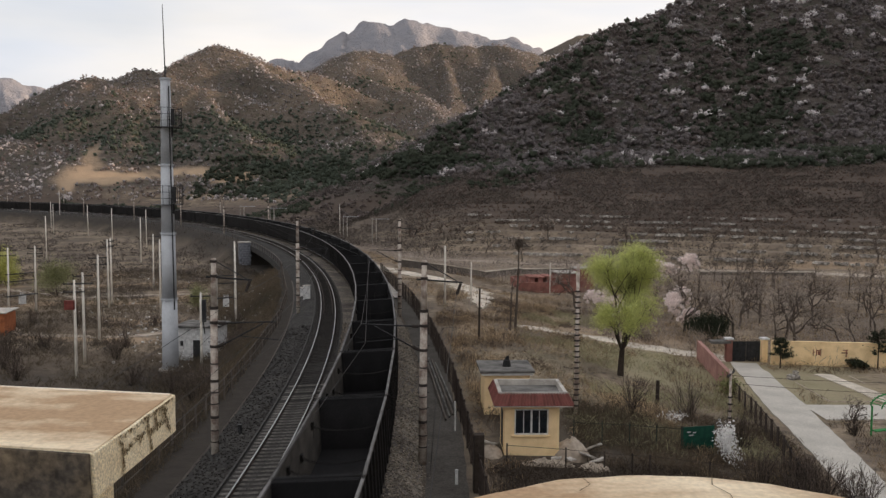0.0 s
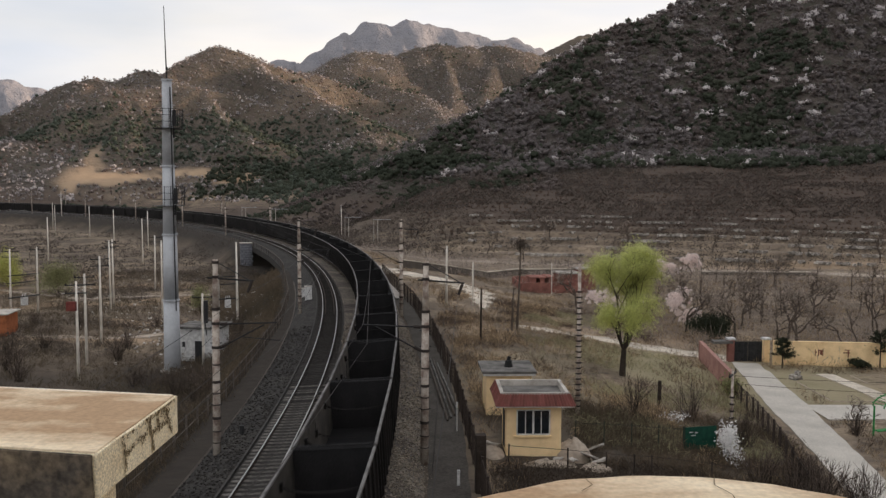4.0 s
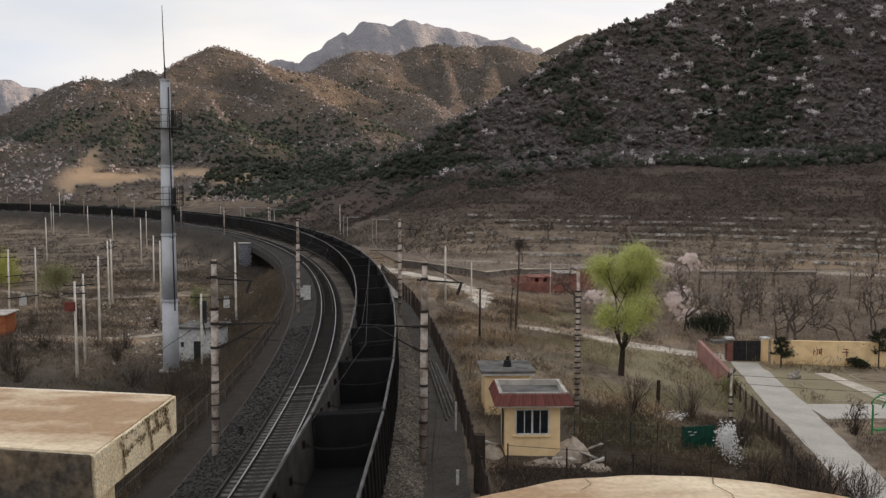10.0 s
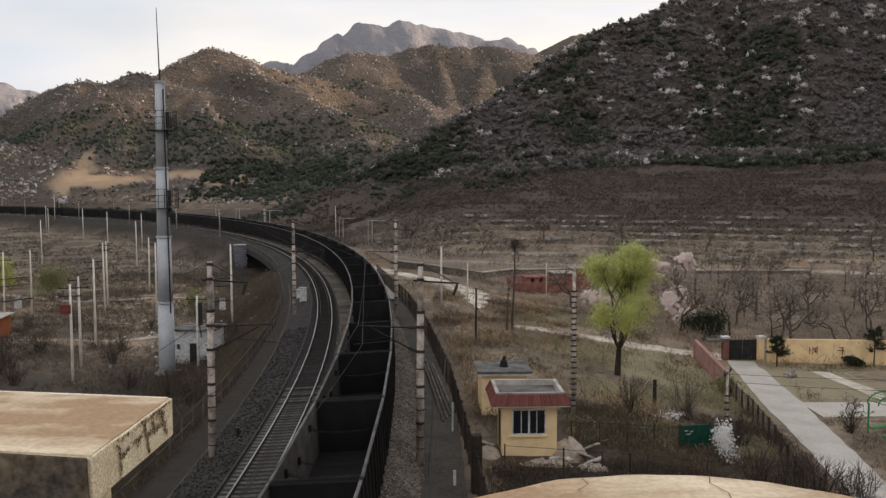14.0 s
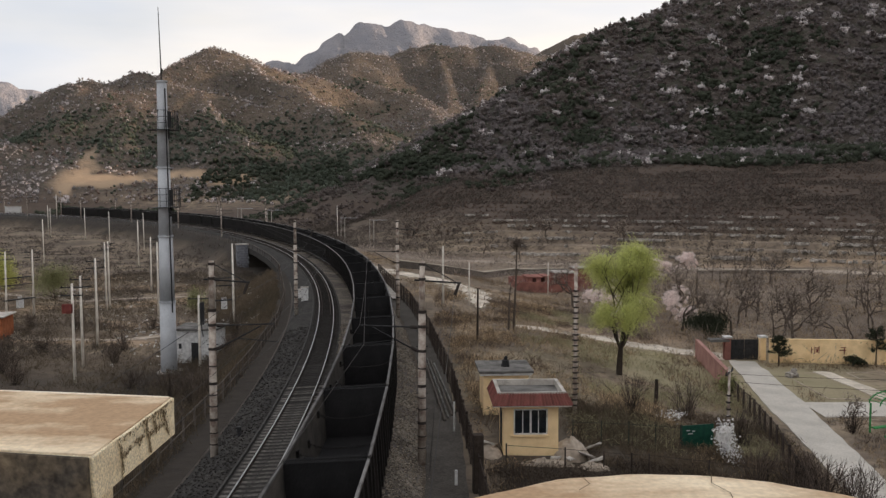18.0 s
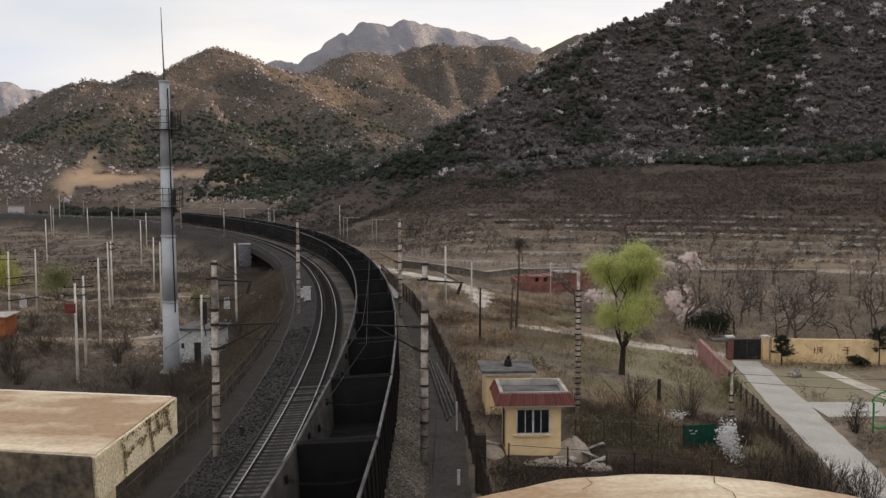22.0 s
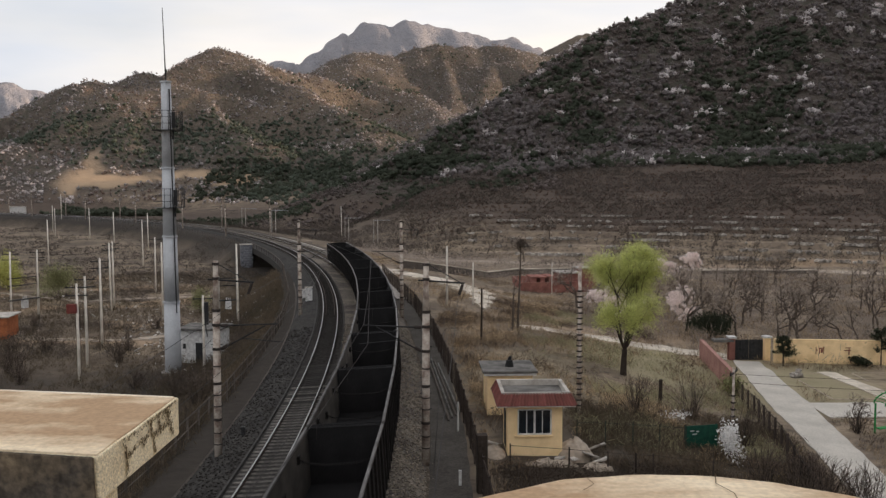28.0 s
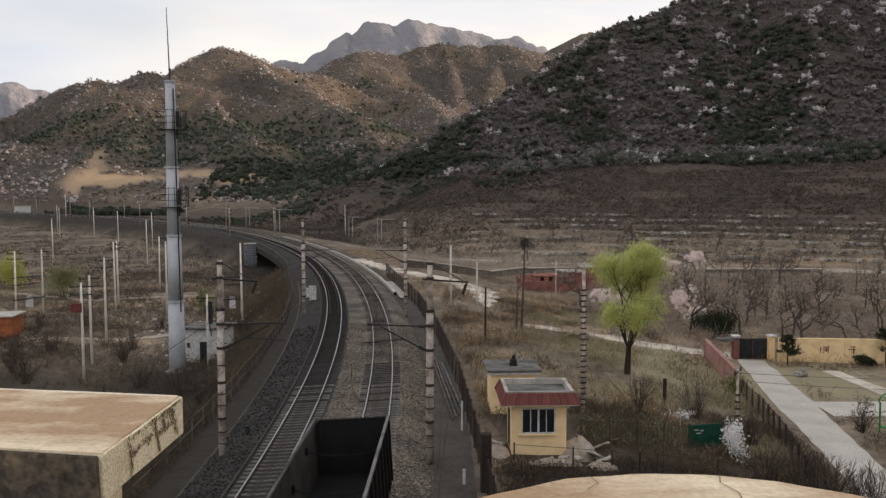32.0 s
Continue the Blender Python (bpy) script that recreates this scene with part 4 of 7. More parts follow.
# ---- overhead line ----
def catenary_pole(side):
    """side: +1 stands outside the curve and reaches left, -1 inside and reaches right."""
    p = thing("catenary_pole", "weathered concrete catenary pole with steel cantilever arms", "pole", group="catenary poles along the railway")
    reach = -side
    part("mast", Mesh().tube((0, 0, -0.6), (0, 0, 7.9), 0.21, 0.185, 12), POLE_CONC, p, smooth=True)
    part("mast_top", Mesh().tube((0.0, 0, 7.9), (0.0, 0, 10.45), 0.165, 0.13, 12), POLE_CONC, p, smooth=True)
    for z in (0.9, 1.5, 2.2, 2.9, 3.5, 4.1, 5.0, 5.9, 7.15, 7.9, 9.55, 10.3):
        part("band", Mesh().tube((0, 0, z - 0.07), (0, 0, z + 0.07), 0.225 if z < 8 else 0.185, n=12) if z in (2.2, 4.1, 5.9, 7.15, 7.9, 9.55, 10.3) else Mesh().tube((0, 0, z - 0.03), (0, 0, z + 0.03), 0.222, n=12), POLE_RING, p)
    for k in range(6):
        part("step_iron", Mesh().box(-0.3, -0.02, 2.9 + 0.8 * k, 0.3, 0.02, 2.94 + 0.8 * k), STEEL_DARK, p)
    arm = reach * 3.15
    part("cantilever_tube", Mesh().tube((reach * 0.2, 0, 7.1), (arm, 0, 7.2), 0.04, n=6), STEEL_DARK, p)
    part("cantilever_strut", Mesh().tube((reach * 0.2, 0, 5.85), (reach * 2.5, 0, 7.1), 0.04, n=6), STEEL_DARK, p)
    part("registration_arm", Mesh().tube((reach * 1.3, 0, 6.45), (reach * 3.4, 0, 6.25), 0.025, n=5), STEEL_DARK, p)
    for x0, z0, x1, z1 in ((0.25, 7.1, 0.6, 7.115), (0.25, 5.9, 0.55, 6.06)):
        part("insulator", Mesh().tube((reach * x0, 0, z0), (reach * x1, 0, z1), 0.085, n=8), POLE_RING, p)
    part("feeder_arm", Mesh().tube((-0.4, 0, 9.5), (1.95, 0, 9.35), 0.045, n=6), STEEL_DARK, p)
    part("feeder_stay", Mesh().tube((0.1, 0, 10.3), (1.7, 0, 9.4), 0.025, n=5), STEEL_DARK, p)
    part("insulator", Mesh().tube((1.85, 0, 9.3), (1.65, 0, 8.75), 0.075, 0.075, 8), POLE_RING, p)
    return p


outer_pole, inner_pole = catenary_pole(1), catenary_pole(-1)
OUTER, INNER = 3.1, -SPACING - 3.2
outer_at = [44.5 + 49.5 * k for k in range(10) if k not in (2, 3)]
inner_at = [45.5 + 50.5 * k for k in range(10) if k not in (2, 3)]
for base, off, places in ((outer_pole, OUTER, outer_at), (inner_pole, INNER, inner_at)):
    for k, s in enumerate(places):
        m = Matrix.Translation(rail_point(s, off, -0.85)) @ pose(0, 0, 0, 0.3 * math.sin(3 * k), 0.5 * math.sin(5 * k + 1), rail_turn(s))
        if k == 0:
            base.matrix_basis = m
        else:
            copy_thing(base, m)


def hung_wire(name, label, places, sag, radius, parent=None):
    """A wire from place to place with a sag in each span."""
    m = Mesh()
    for a, b in zip(places, places[1:]):
        a, b = Vector(a), Vector(b)
        pts = [a.lerp(b, k / 8) - Vector((0, 0, sag * 4 * (k / 8) * (1 - k / 8))) for k in range(9)]
        for p, q in zip(pts, pts[1:]):
            m.tube(p, q, radius, n=4, caps=False)
    if parent:
        return part(name, m, WIRE, parent, label)
    return solo(name, m, WIRE, label, "wire", group="overhead wires")


for off, places, cz in ((0.0, outer_at, 0), (-SPACING, inner_at, 0)):
    line = thing("overhead_line", "thin dark overhead contact line hung above the track", "wire", group="overhead wires")
    start = [places[0] - 50] + places
    hung_wire("contact_wire", "", [rail_point(s, off + (0.2 if k % 2 else -0.2), 5.4) for k, s in enumerate(start)], 0.05, 0.014, line)
    hung_wire("messenger_wire", "", [rail_point(s, off, 6.4) for s in start], 0.55, 0.013, line)
    for a, b in zip(start, start[1:]):
        for k in range(1, 6):
            u = k / 6
            part("dropper", Mesh().tube(rail_point(a + (b - a) * u, off, 5.38), rail_point(a + (b - a) * u, off, 6.4 - 0.55 * 4 * u * (1 - u)), 0.008, n=4), WIRE, line)
for off, places in ((OUTER + 1.7, outer_at), (INNER + 1.7, inner_at)):
    hung_wire("feeder_wire", "thin dark feeder wire strung between catenary poles", [rail_point(s, off, 7.9) for s in [places[0] - 50] + places], 0.8, 0.013)


# ---- lattice and slim poles of the yard ----
def slim_pole(height, bars=2, rungs=0, lean=0.0, steel=False):
    p = thing("utility_pole", "slim pale concrete utility pole with short crossarms" if bars else "slim pale concrete pole", "pole", group="slim poles in the valley")
    part("mast", Mesh().tube((0, 0, -0.5), (lean, 0, height), 0.15 if height > 6 else 0.1, 0.1 if height > 6 else 0.075, 10), POLE_CONC if rungs else WHITEWASH, p, smooth=True)
    for k in range(bars):
        z = height - 0.35 - 0.75 * k
        part("crossarm", Mesh().box(-1.0, -0.05, z - 0.05, 1.0, 0.05, z + 0.05), STEEL_DARK, p)
        for x in (-0.9, 0.9):
            part("insulator", Mesh().tube((x, 0, z + 0.05), (x, 0, z + 0.22), 0.05, 0.03, 6), POLE_RING, p)
    for k in range(rungs):
        z = 0.6 + k * (height - 2.0) / rungs
        part("clamp_band", Mesh().tube((0, 0, z - 0.05), (0, 0, z + 0.05), 0.16, n=8).box(-0.22, -0.03, z - 0.025, 0.22, 0.03, z + 0.025), POLE_RING, p)
    return p


def stand(ob, x, y, turn=0.0, sink=0.0):
    ob.matrix_basis = pose(x, y, ground_at(x, y) - sink, 0, 0, turn)
    return ob


slim_a, slim_b, slim_c = slim_pole(9.3, 2), slim_pole(10.2, 0), slim_pole(9.9, 2)
stand(slim_a, -33.6, 81.8, 10)
stand(slim_b, -38.0, 121.2)
stand(slim_c, -37.9, 98.8, 30)
for base, x, y, turn in ((slim_a, -35.6, 88.8, 15), (slim_c, -47.3, 127.2, 40), (slim_c, -47.9, 130.0, 35), (slim_a, -55.9, 123.0, 20), (slim_a, -58.0, 119.5, 25), (slim_b, -90.9, 206.2, 0),
                         (slim_b, -66.5, 198.8, 0), (slim_b, -25.4, 111.2, 0), (slim_b, -81.0, 247.0, 0), (slim_a, -48.5, 151.0, 10), (slim_b, -118, 300, 0), (slim_b, -134, 310, 0), (slim_b, -96, 262, 0),
                         (slim_b, -33.0, 300.0, 0), (slim_b, -158, 372, 0), (slim_b, -150, 345, 0)):
    copy_thing(base, pose(x, y, ground_at(x, y), 0.6 * math.sin(x), 0.6 * math.cos(y * 2), turn))
switch_pole = slim_pole(7.3, 1)
part("switch_box", Mesh().box(0.12, -0.2, 4.4, 0.5, 0.2, 6.6), STEEL_DARK, switch_pole, "dark tall switch box")
part("switch_rod", Mesh().tube((0.2, 0.0, 4.4), (0.35, 0.0, 3.2), 0.05, n=6), STEEL_DARK, switch_pole)
stand(switch_pole, -23.2, 86.5, 8)
stand(slim_pole(9.7, 0, 22), 8.9, 55.8, 15)
stand(slim_pole(4.7, 1, 6), 18.9, 56.2, 60)
stand(slim_pole(5.2, 0), 18.8, 147.2)
stand(slim_pole(7.0, 0), 0.9, 104.0)
stand(slim_pole(5.2, 0), 4.1, 107.0)
post = thing("timber_post", "thin dark timber post standing in dry grass", "post")
part("post_body", Mesh().tube((0, 0, -0.4), (0.05, 0, 4.9), 0.11, 0.08, 7), BARK, post)
stand(post, 3.8, 80.0)
short_post = thing("timber_post", "short dark rough timber post in the field", "post")
part("post_body", Mesh().tube((0, 0, -0.4), (0.03, 0, 1.9), 0.16, 0.13, 7), BARK, short_post)
stand(short_post, 15.9, 63.0)


def gantry_pole(x, y):
    p = thing("gantry_pole", "pale slim twin pole with a horizontal arm", "pole", group="twin poles below the terraces")
    for dx in (-0.6, 0.6):
        part("mast", Mesh().tube((dx, 0, -0.5), (dx, 0, 7.0), 0.13, 0.1, 7), CONC, p)
    part("arm", Mesh().box(-0.8, -0.06, 6.7, 4.5, 0.06, 6.82), STEEL, p)
    stand(p, x, y)


for x, y in ((-29.8, 286.5), (-19.0, 265.8), (-50.6, 271.5), (-66.0, 300.0)):
    gantry_pole(x, y)


# ---- mobile mast ----
def mast_tower():
    t = thing("cell_tower", "tall grey steel monopole mast with two railed platforms", "tower")
    levels = [(0, 0.80), (7, 0.72), (13.4, 0.64), (20, 0.56), (28.2, 0.44)]
    for (z0, r0), (z1, r1) in zip(levels, levels[1:]):
        part("shaft_section", Mesh().tube((0, 0, z0 - (0.6 if z0 == 0 else 0)), (0, 0, z1), r0, r1 + 0.015, 16), STEEL, t, smooth=True)
        part("flange", Mesh().tube((0, 0, z1 - 0.08), (0, 0, z1 + 0.08), r1 + 0.1, n=16), STEEL, t)
    part("lightning_rod", Mesh().tube((0, 0, 28.2), (-0.15, 0, 35.2), 0.07, 0.03, 6), STEEL_DARK, t)
    part("conduit", Mesh().tube((0.62, -0.5, 6), (0.4, -0.35, 27.5), 0.06, n=6), STEEL_DARK, t)
    for z in (23.6, 16.2):
        r = 1.45
        ring = Mesh()
        for k in range(16):
            a, b = 2 * math.pi * k / 16, 2 * math.pi * (k + 1) / 16
            ring.prism([(0.55 * math.cos(a), 0.55 * math.sin(a)), (r * math.cos(a), r * math.sin(a)), (r * math.cos(b), r * math.sin(b)), (0.55 * math.cos(b), 0.55 * math.sin(b))], z - 0.06, z)
        deck = part("platform", ring, STEEL_DARK, t)
        for h in (0.6, 1.2, 1.8):
            hoop = Mesh().pipe([(r * math.cos(2 * math.pi * k / 16), r * math.sin(2 * math.pi * k / 16), z + h) for k in range(16)], 0.022, 4, True)
            part("railing_hoop", hoop, STEEL_DARK, deck)
        for k in range(16):
            a = 2 * math.pi * k / 16
            if 4 < k < 12:
                continue
            part("railing_post", Mesh().tube((r * math.cos(a), r * math.sin(a), z), (r * math.cos(a), r * math.sin(a), z + 1.85), 0.03, n=4), STEEL_DARK, deck)
        part("antenna_panel", Mesh().box(0.72, -0.9, z + 0.15, 1.05, -0.7, z + 1.7), STEEL_DARK, t)
        part("antenna_panel", Mesh().box(0.62, -0.5, z - 0.9, 0.78, -0.35, z + 0.1), STEEL_DARK, t)
    part("base_plate", Mesh().tube((0, 0, -0.5), (0, 0, 0.15), 1.15, n=20), CONC, t)
    stand(t, -26.1, 86.0, 0)


mast_tower()


# ---- sheds and houses ----
def window(parent, w, h, m, panes=4, bars=True):
    win = part("window", Mesh().box(-w / 2 - 0.06, 0.0, -0.06, w / 2 + 0.06, 0.05, h + 0.06), GLASS_DARK, parent, "dark window with pale frame", m=m)
    for a in ((-w / 2 - 0.07, -0.07, w / 2 + 0.07, 0.0), (-w / 2 - 0.07, h, w / 2 + 0.07, h + 0.07), (-w / 2 - 0.07, 0, -w / 2, h), (w / 2, 0, w / 2 + 0.07, h)):
        part("frame", Mesh().box(a[0], -0.05, a[1], a[2], 0.0, a[3]), WHITE, win)
    for k in range(panes):
        x0, x1 = -w / 2 + w * k / panes, -w / 2 + w * (k + 1) / panes
        part("pane", Mesh().box(x0 + 0.02, -0.012, 0.02, x1 - 0.02, -0.004, h - 0.02), GLASS_DARK, win)
        if k:
            part("mullion", Mesh().box(x0 - (0.05 if k == panes // 2 else 0.022), -0.045, 0, x0 + (0.05 if k == panes // 2 else 0.022), -0.01, h), WHITE, win)
    return win


def gate_house():
    h = thing("gate_house", "small cream-yellow rendered hut with a red tiled eave", "hut")
    w, d, top = 2.9, 2.5, 2.98
    wx0, wx1, wz0, wz1 = -0.92, 0.88, 1.22, 2.6
    wall = Mesh()
    wall.box(-w / 2, 0, -0.6, wx0, 0.2, top).box(wx1, 0, -0.6, w / 2, 0.2, top).box(wx0, 0, -0.6, wx1, 0.2, wz0).box(wx0, 0, wz1, wx1, 0.2, top)
    part("front_wall", wall, YELLOW, h)
    part("side_wall", Mesh().box(-w / 2, 0.2, -0.6, -w / 2 + 0.2, d, top), YELLOW, h)
    part("side_wall", Mesh().box(w / 2 - 0.2, 0.2, -0.6, w / 2, d, top), YELLOW, h)
    part("back_wall", Mesh().box(-w / 2 + 0.2, d - 0.2, -0.6, w / 2 - 0.2, d, top), YELLOW, h)
    part("plinth", bevelled(Mesh().box(-w / 2 - 0.04, -0.04, -0.6, w / 2 + 0.04, d, 0.08), "plinth", CONC_DARK, 0.02, 1), None, h, "stained darker plinth")
    window(h, wx1 - wx0 - 0.14, wz1 - wz0 - 0.14, pose((wx0 + wx1) / 2, 0.07, wz0 + 0.07))
    part("window_sill", bevelled(Mesh().box(wx0 - 0.15, -0.12, wz0 - 0.09, wx1 + 0.05, 0.0, wz0), "window_sill", YELLOW, 0.01, 1), None, h)
    part("door", Mesh().box(-w / 2 - 0.03, 0.9, 0.3, -w / 2, 1.8, 2.3), STEEL_DARK, h, "dark side door")
    o, i, ze, zt = 0.62, 0.36, top - 0.06, top + 0.5
    outer = [(-w / 2 - o, -o), (w / 2 + o, -o), (w / 2 + o, d + o), (-w / 2 - o, d + o)]
    inner = [(-w / 2 - i, -i), (w / 2 + i, -i), (w / 2 + i, d + i), (-w / 2 - i, d + i)]
    part("soffit", Mesh().prism([(x * 0.995, y) for x, y in outer], ze - 0.06, ze - 0.01), CONC, h)
    for k in range(4):
        a, b, c, e = outer[k], outer[(k + 1) % 4], inner[(k + 1) % 4], inner[k]
        roof = part("roof_slope", Mesh().poly([(*a, ze), (*b, ze), (*c, zt), (*e, zt)]).poly([(*a, ze - 0.02), (*e, zt - 0.04), (*c, zt - 0.04), (*b, ze - 0.02)]), TILE, h, "red pantile eave")
        n = 24
        for j in range(n):
            u0, u1 = (j + 0.12) / n, (j + 0.88) / n
            p = [Vector((*a, ze)).lerp(Vector((*b, ze)), u) for u in (u0, u1)]
            q = [Vector((*e, zt)).lerp(Vector((*c, zt)), u) for u in (u0, u1)]
            up = Vector((0, 0, 0.085))
            tile = Mesh()
            mid0, mid1 = (p[0] + p[1]) / 2 + up, (q[0] + q[1]) / 2 + up
            tile.poly([p[0], mid0, mid1, q[0]]).poly([mid0, p[1], q[1], mid1]).poly([p[0], p[1], mid0])
            part("tile", tile, TILE, roof)
    for k in range(4):
        a, b = Vector((*inner[k], 0)), Vector((*inner[(k + 1) % 4], 0))
        cen = Vector((0, d / 2, 0))
        ia, ib = a.lerp(cen, 0.1), b.lerp(cen, 0.1)
        m = Mesh()
        m.v = [(*p[:2], z) for z in (zt - 0.3, zt + 0.1) for p in (a, b, ib, ia)]
        m.f = [(0, 1, 5, 4), (1, 2, 6, 5), (2, 3, 7, 6), (3, 0, 4, 7), (4, 5, 6, 7)]
        part("parapet", m, CONC, h, "pale roof parapet")
        part("ridge_tile", Mesh().tube((*outer[k], ze + 0.03), (*inner[k], zt + 0.03), 0.06, n=6), TILE, h)
    part("flat_roof", Mesh().box(-w / 2 - 0.2, -0.2, zt - 0.3, w / 2 + 0.2, d + 0.2, zt - 0.22), GREY_ROOF, h)
    h.matrix_basis = pose(5.02, 46.0, -0.98, 0, 0, 1.0)
    return h


gate_house()


def block_hut(name, label, w, d, h, m, wall, roof, over=0.3, thick=0.14):
    t = thing(name, label, "hut", m)
    part("wall", Mesh().box(-w / 2, 0, -0.6, w / 2, 0.18, h), wall, t)
    part("wall", Mesh().box(-w / 2, d - 0.18, -0.6, w / 2, d, h), wall, t)
    for x in (-w / 2, w / 2 - 0.18):
        part("wall", Mesh().box(x, 0.18, -0.6, x + 0.18, d - 0.18, h), wall, t)
    part("roof_slab", bevelled(Mesh().box(-w / 2 - over, -over, h, w / 2 + over, d + over, h + thick), "roof_slab", roof, 0.015, 1), None, t)
    return t


hut = block_hut("pump_hut", "small cream hut with a flat grey roof slab", 2.8, 2.9, 2.75, pose(4.35, 54.2, -0.95, 0, 0, 2), YELLOW, GREY_ROOF)
part("chimney_pot", Mesh().tube((0.1, 1.2, 2.89), (0.1, 1.2, 3.3), 0.28, 0.2, 8).tube((0.1, 1.2, 3.3), (0.15, 1.2, 3.55), 0.13, 0.1, 8), STEEL_DARK, hut)
part("eave_band", Mesh().box(-1.62, -0.22, 2.6, 1.62, 0.0, 2.75), WHITE, hut)
shed = block_hut("relay_shed", "white-washed relay shed with a flat grey roof", 4.0, 3.4, 3.5, pose(-24.6, 90.0, -4.9, 0, 0, -6), WHITE, GREY_ROOF, 0.35, 0.18)
part("door", Mesh().box(-0.4, -0.03, 0.1, 0.5, 0.0, 2.2), STEEL_DARK, shed)
part("wall_box", Mesh().box(-1.7, -0.12, 1.6, -1.45, 0.0, 2.1), STEEL_DARK, shed)
orange = block_hut("brick_hut", "orange brick hut with a pale flat roof", 3.4, 4.0, 2.7, pose(-52.6, 103.5, -4.8, 0, 0, 8), ORANGE, CONC)
white_house = block_hut("white_house", "far white house beside the railway", 7.5, 6.0, 4.0, pose(-224.6, 474.0, -2.4, 0, 0, 20), WHITE, CONC)

# brick compound below the terraces
yard = thing("brick_compound", "walled red brick compound with pale roofs", "building")
gz = -5.0
for a, b in (((13.8, 147.5), (26.5, 149.5)), ((26.5, 149.5), (27.5, 160)), ((13.8, 147.5), (13.2, 158)), ((13.2, 158), (27.5, 160))):
    w = Vector(b) - Vector(a)
    part("brick_wall", Mesh().box(0, -0.12, -0.6, w.length, 0.12, 1.8), BRICK, yard, m=pose(*a, gz, 0, 0, math.degrees(math.atan2(w.y, w.x))))
for x, y, w, d, h in ((22.5, 153.5, 3.5, 4.0, 2.9), (25.7, 156.0, 2.6, 3.0, 3.4), (16.2, 152.0, 0.8, 3.5, 2.3), (17.6, 152.0, 0.8, 3.5, 2.3), (19.0, 152.0, 0.7, 3.5, 2.4)):
    part("outbuilding", Mesh().box(-w / 2, 0, -0.3, w / 2, d, h), BRICK, yard, m=pose(x, y - d / 2, gz, 0, 0, 8))
    part("roof_slab", Mesh().box(-w / 2 - 0.25, -0.25, h, w / 2 + 0.25, d + 0.25, h + 0.22), CONC if w > 1 else BRICK, yard, "pale concrete roof", m=pose(x, y - d / 2, gz, 0, 0, 8))


# ---- garden wall, gate and paths ----
def wall_run(name, label, a, b, height, thick, material, cap, posts, z):
    w = Vector((b[0] - a[0], b[1] - a[1]))
    t = thing(name, label, "wall", pose(*a, z, 0, 0, math.degrees(math.atan2(w.y, w.x))))
    n = max(1, round(w.length / posts))
    for k in range(n):
        x0, x1 = w.length * k / n, w.length * (k + 1) / n
        part("wall_panel", Mesh().box(x0 + 0.15, -thick / 2, -0.6, x1 - 0.15, thick / 2, height), material, t)
        part("wall_cap", Mesh().box(x0 + 0.15, -thick / 2 - 0.05, height, x1 - 0.15, thick / 2 + 0.05, height + 0.09), cap, t)
    for k in range(n + 1):
        x = w.length * k / n
        part("wall_pier", Mesh().box(x - 0.15, -thick / 2 - 0.05, -0.6, x + 0.15, thick / 2 + 0.05, height + 0.1), material, t)
    return t


PINK_BRICK = mat("faded_pink_brick", (0.42, 0.235, 0.20), 0.9, vary=0.25, scale=0.8, fine=20, other=(0.32, 0.17, 0.145))
wall_run("brick_wall", "weathered pinkish brick boundary wall with a dark cap", (27.2, 91.0), (25.4, 75.8), 2.0, 0.26, PINK_BRICK, PINK_BRICK, 15.3, -4.9)
yellow_wall = wall_run("painted_wall", "cream-yellow painted compound wall with red signs", (34.2, 89.2), (64.0, 86.0), 2.45, 0.26, YELLOW, YELLOW, 3.7, -4.98)
for x0, strokes in ((3.9, [(0.0, 0.2, 0.12, 1.1), (-0.15, 0.65, 0.3, 0.78), (0.4, 0.9, 1.1, 1.03), (0.45, 0.2, 0.58, 0.95), (0.7, 0.35, 0.95, 0.85), (1.0, 0.2, 1.12, 1.2)]),
                    (6.75, [(0.1, 1.0, 1.0, 1.12), (-0.1, 0.62, 1.2, 0.76), (0.48, 0.1, 0.62, 1.05)])):
    for a, b, c, e in strokes:
        part("painted_bar", Mesh().box(x0 + a * 0.75, -0.14, 0.95 + b * 0.75, x0 + c * 0.75, -0.133, 0.95 + e * 0.75), RED_PAINT, yellow_wall, "faded red painted stroke")
for a, b, high in (((-6.5, 152.0), (1.8, 156.0), 1.3), ((1.8, 156.0), (9.0, 170.0), 1.3), ((9.0, 170.0), (17.0, 178.5), 1.2), ((17.0, 178.5), (31.0, 180.0), 1.0), ((53.0, 178.5), (76.0, 177.0), 0.6)):
    run = Vector(b) - Vector(a)
    edge = thing("field_wall", "low dark stone field wall with a pale top", "wall", pose(*a, ground_at(*a), 0, 0, math.degrees(math.atan2(run.y, run.x))), group="low walls at the field edges")
    drop = ground_at(*b) - ground_at(*a)
    body = Mesh()
    body.v = [(x, y, z + drop * x / run.length) for x in (0, run.length) for y, z in ((-0.3, -0.7), (0.3, -0.7), (0.22, high), (-0.22, high))]
    body.f = [(0, 1, 2, 3), (7, 6, 5, 4), (0, 3, 7, 4), (1, 5, 6, 2), (3, 2, 6, 7)]
    part("wall_body", body, CONC_DARK, edge)
    top = Mesh()
    top.v = [(x, y, z + drop * x / run.length) for x in (0, run.length) for y, z in ((-0.3, high), (0.5, high), (0.5, high + 0.16), (-0.3, high + 0.16))]
    top.f = body.f + [(0, 4, 5, 1)]
    part("wall_top", top, PATH, edge, "pale earth-covered top")
gate = thing("metal_gate", "dark sheet-metal gate between two pale brick pillars", "gate", pose(29.2, 90.4, -4.95, 0, 0, 2))
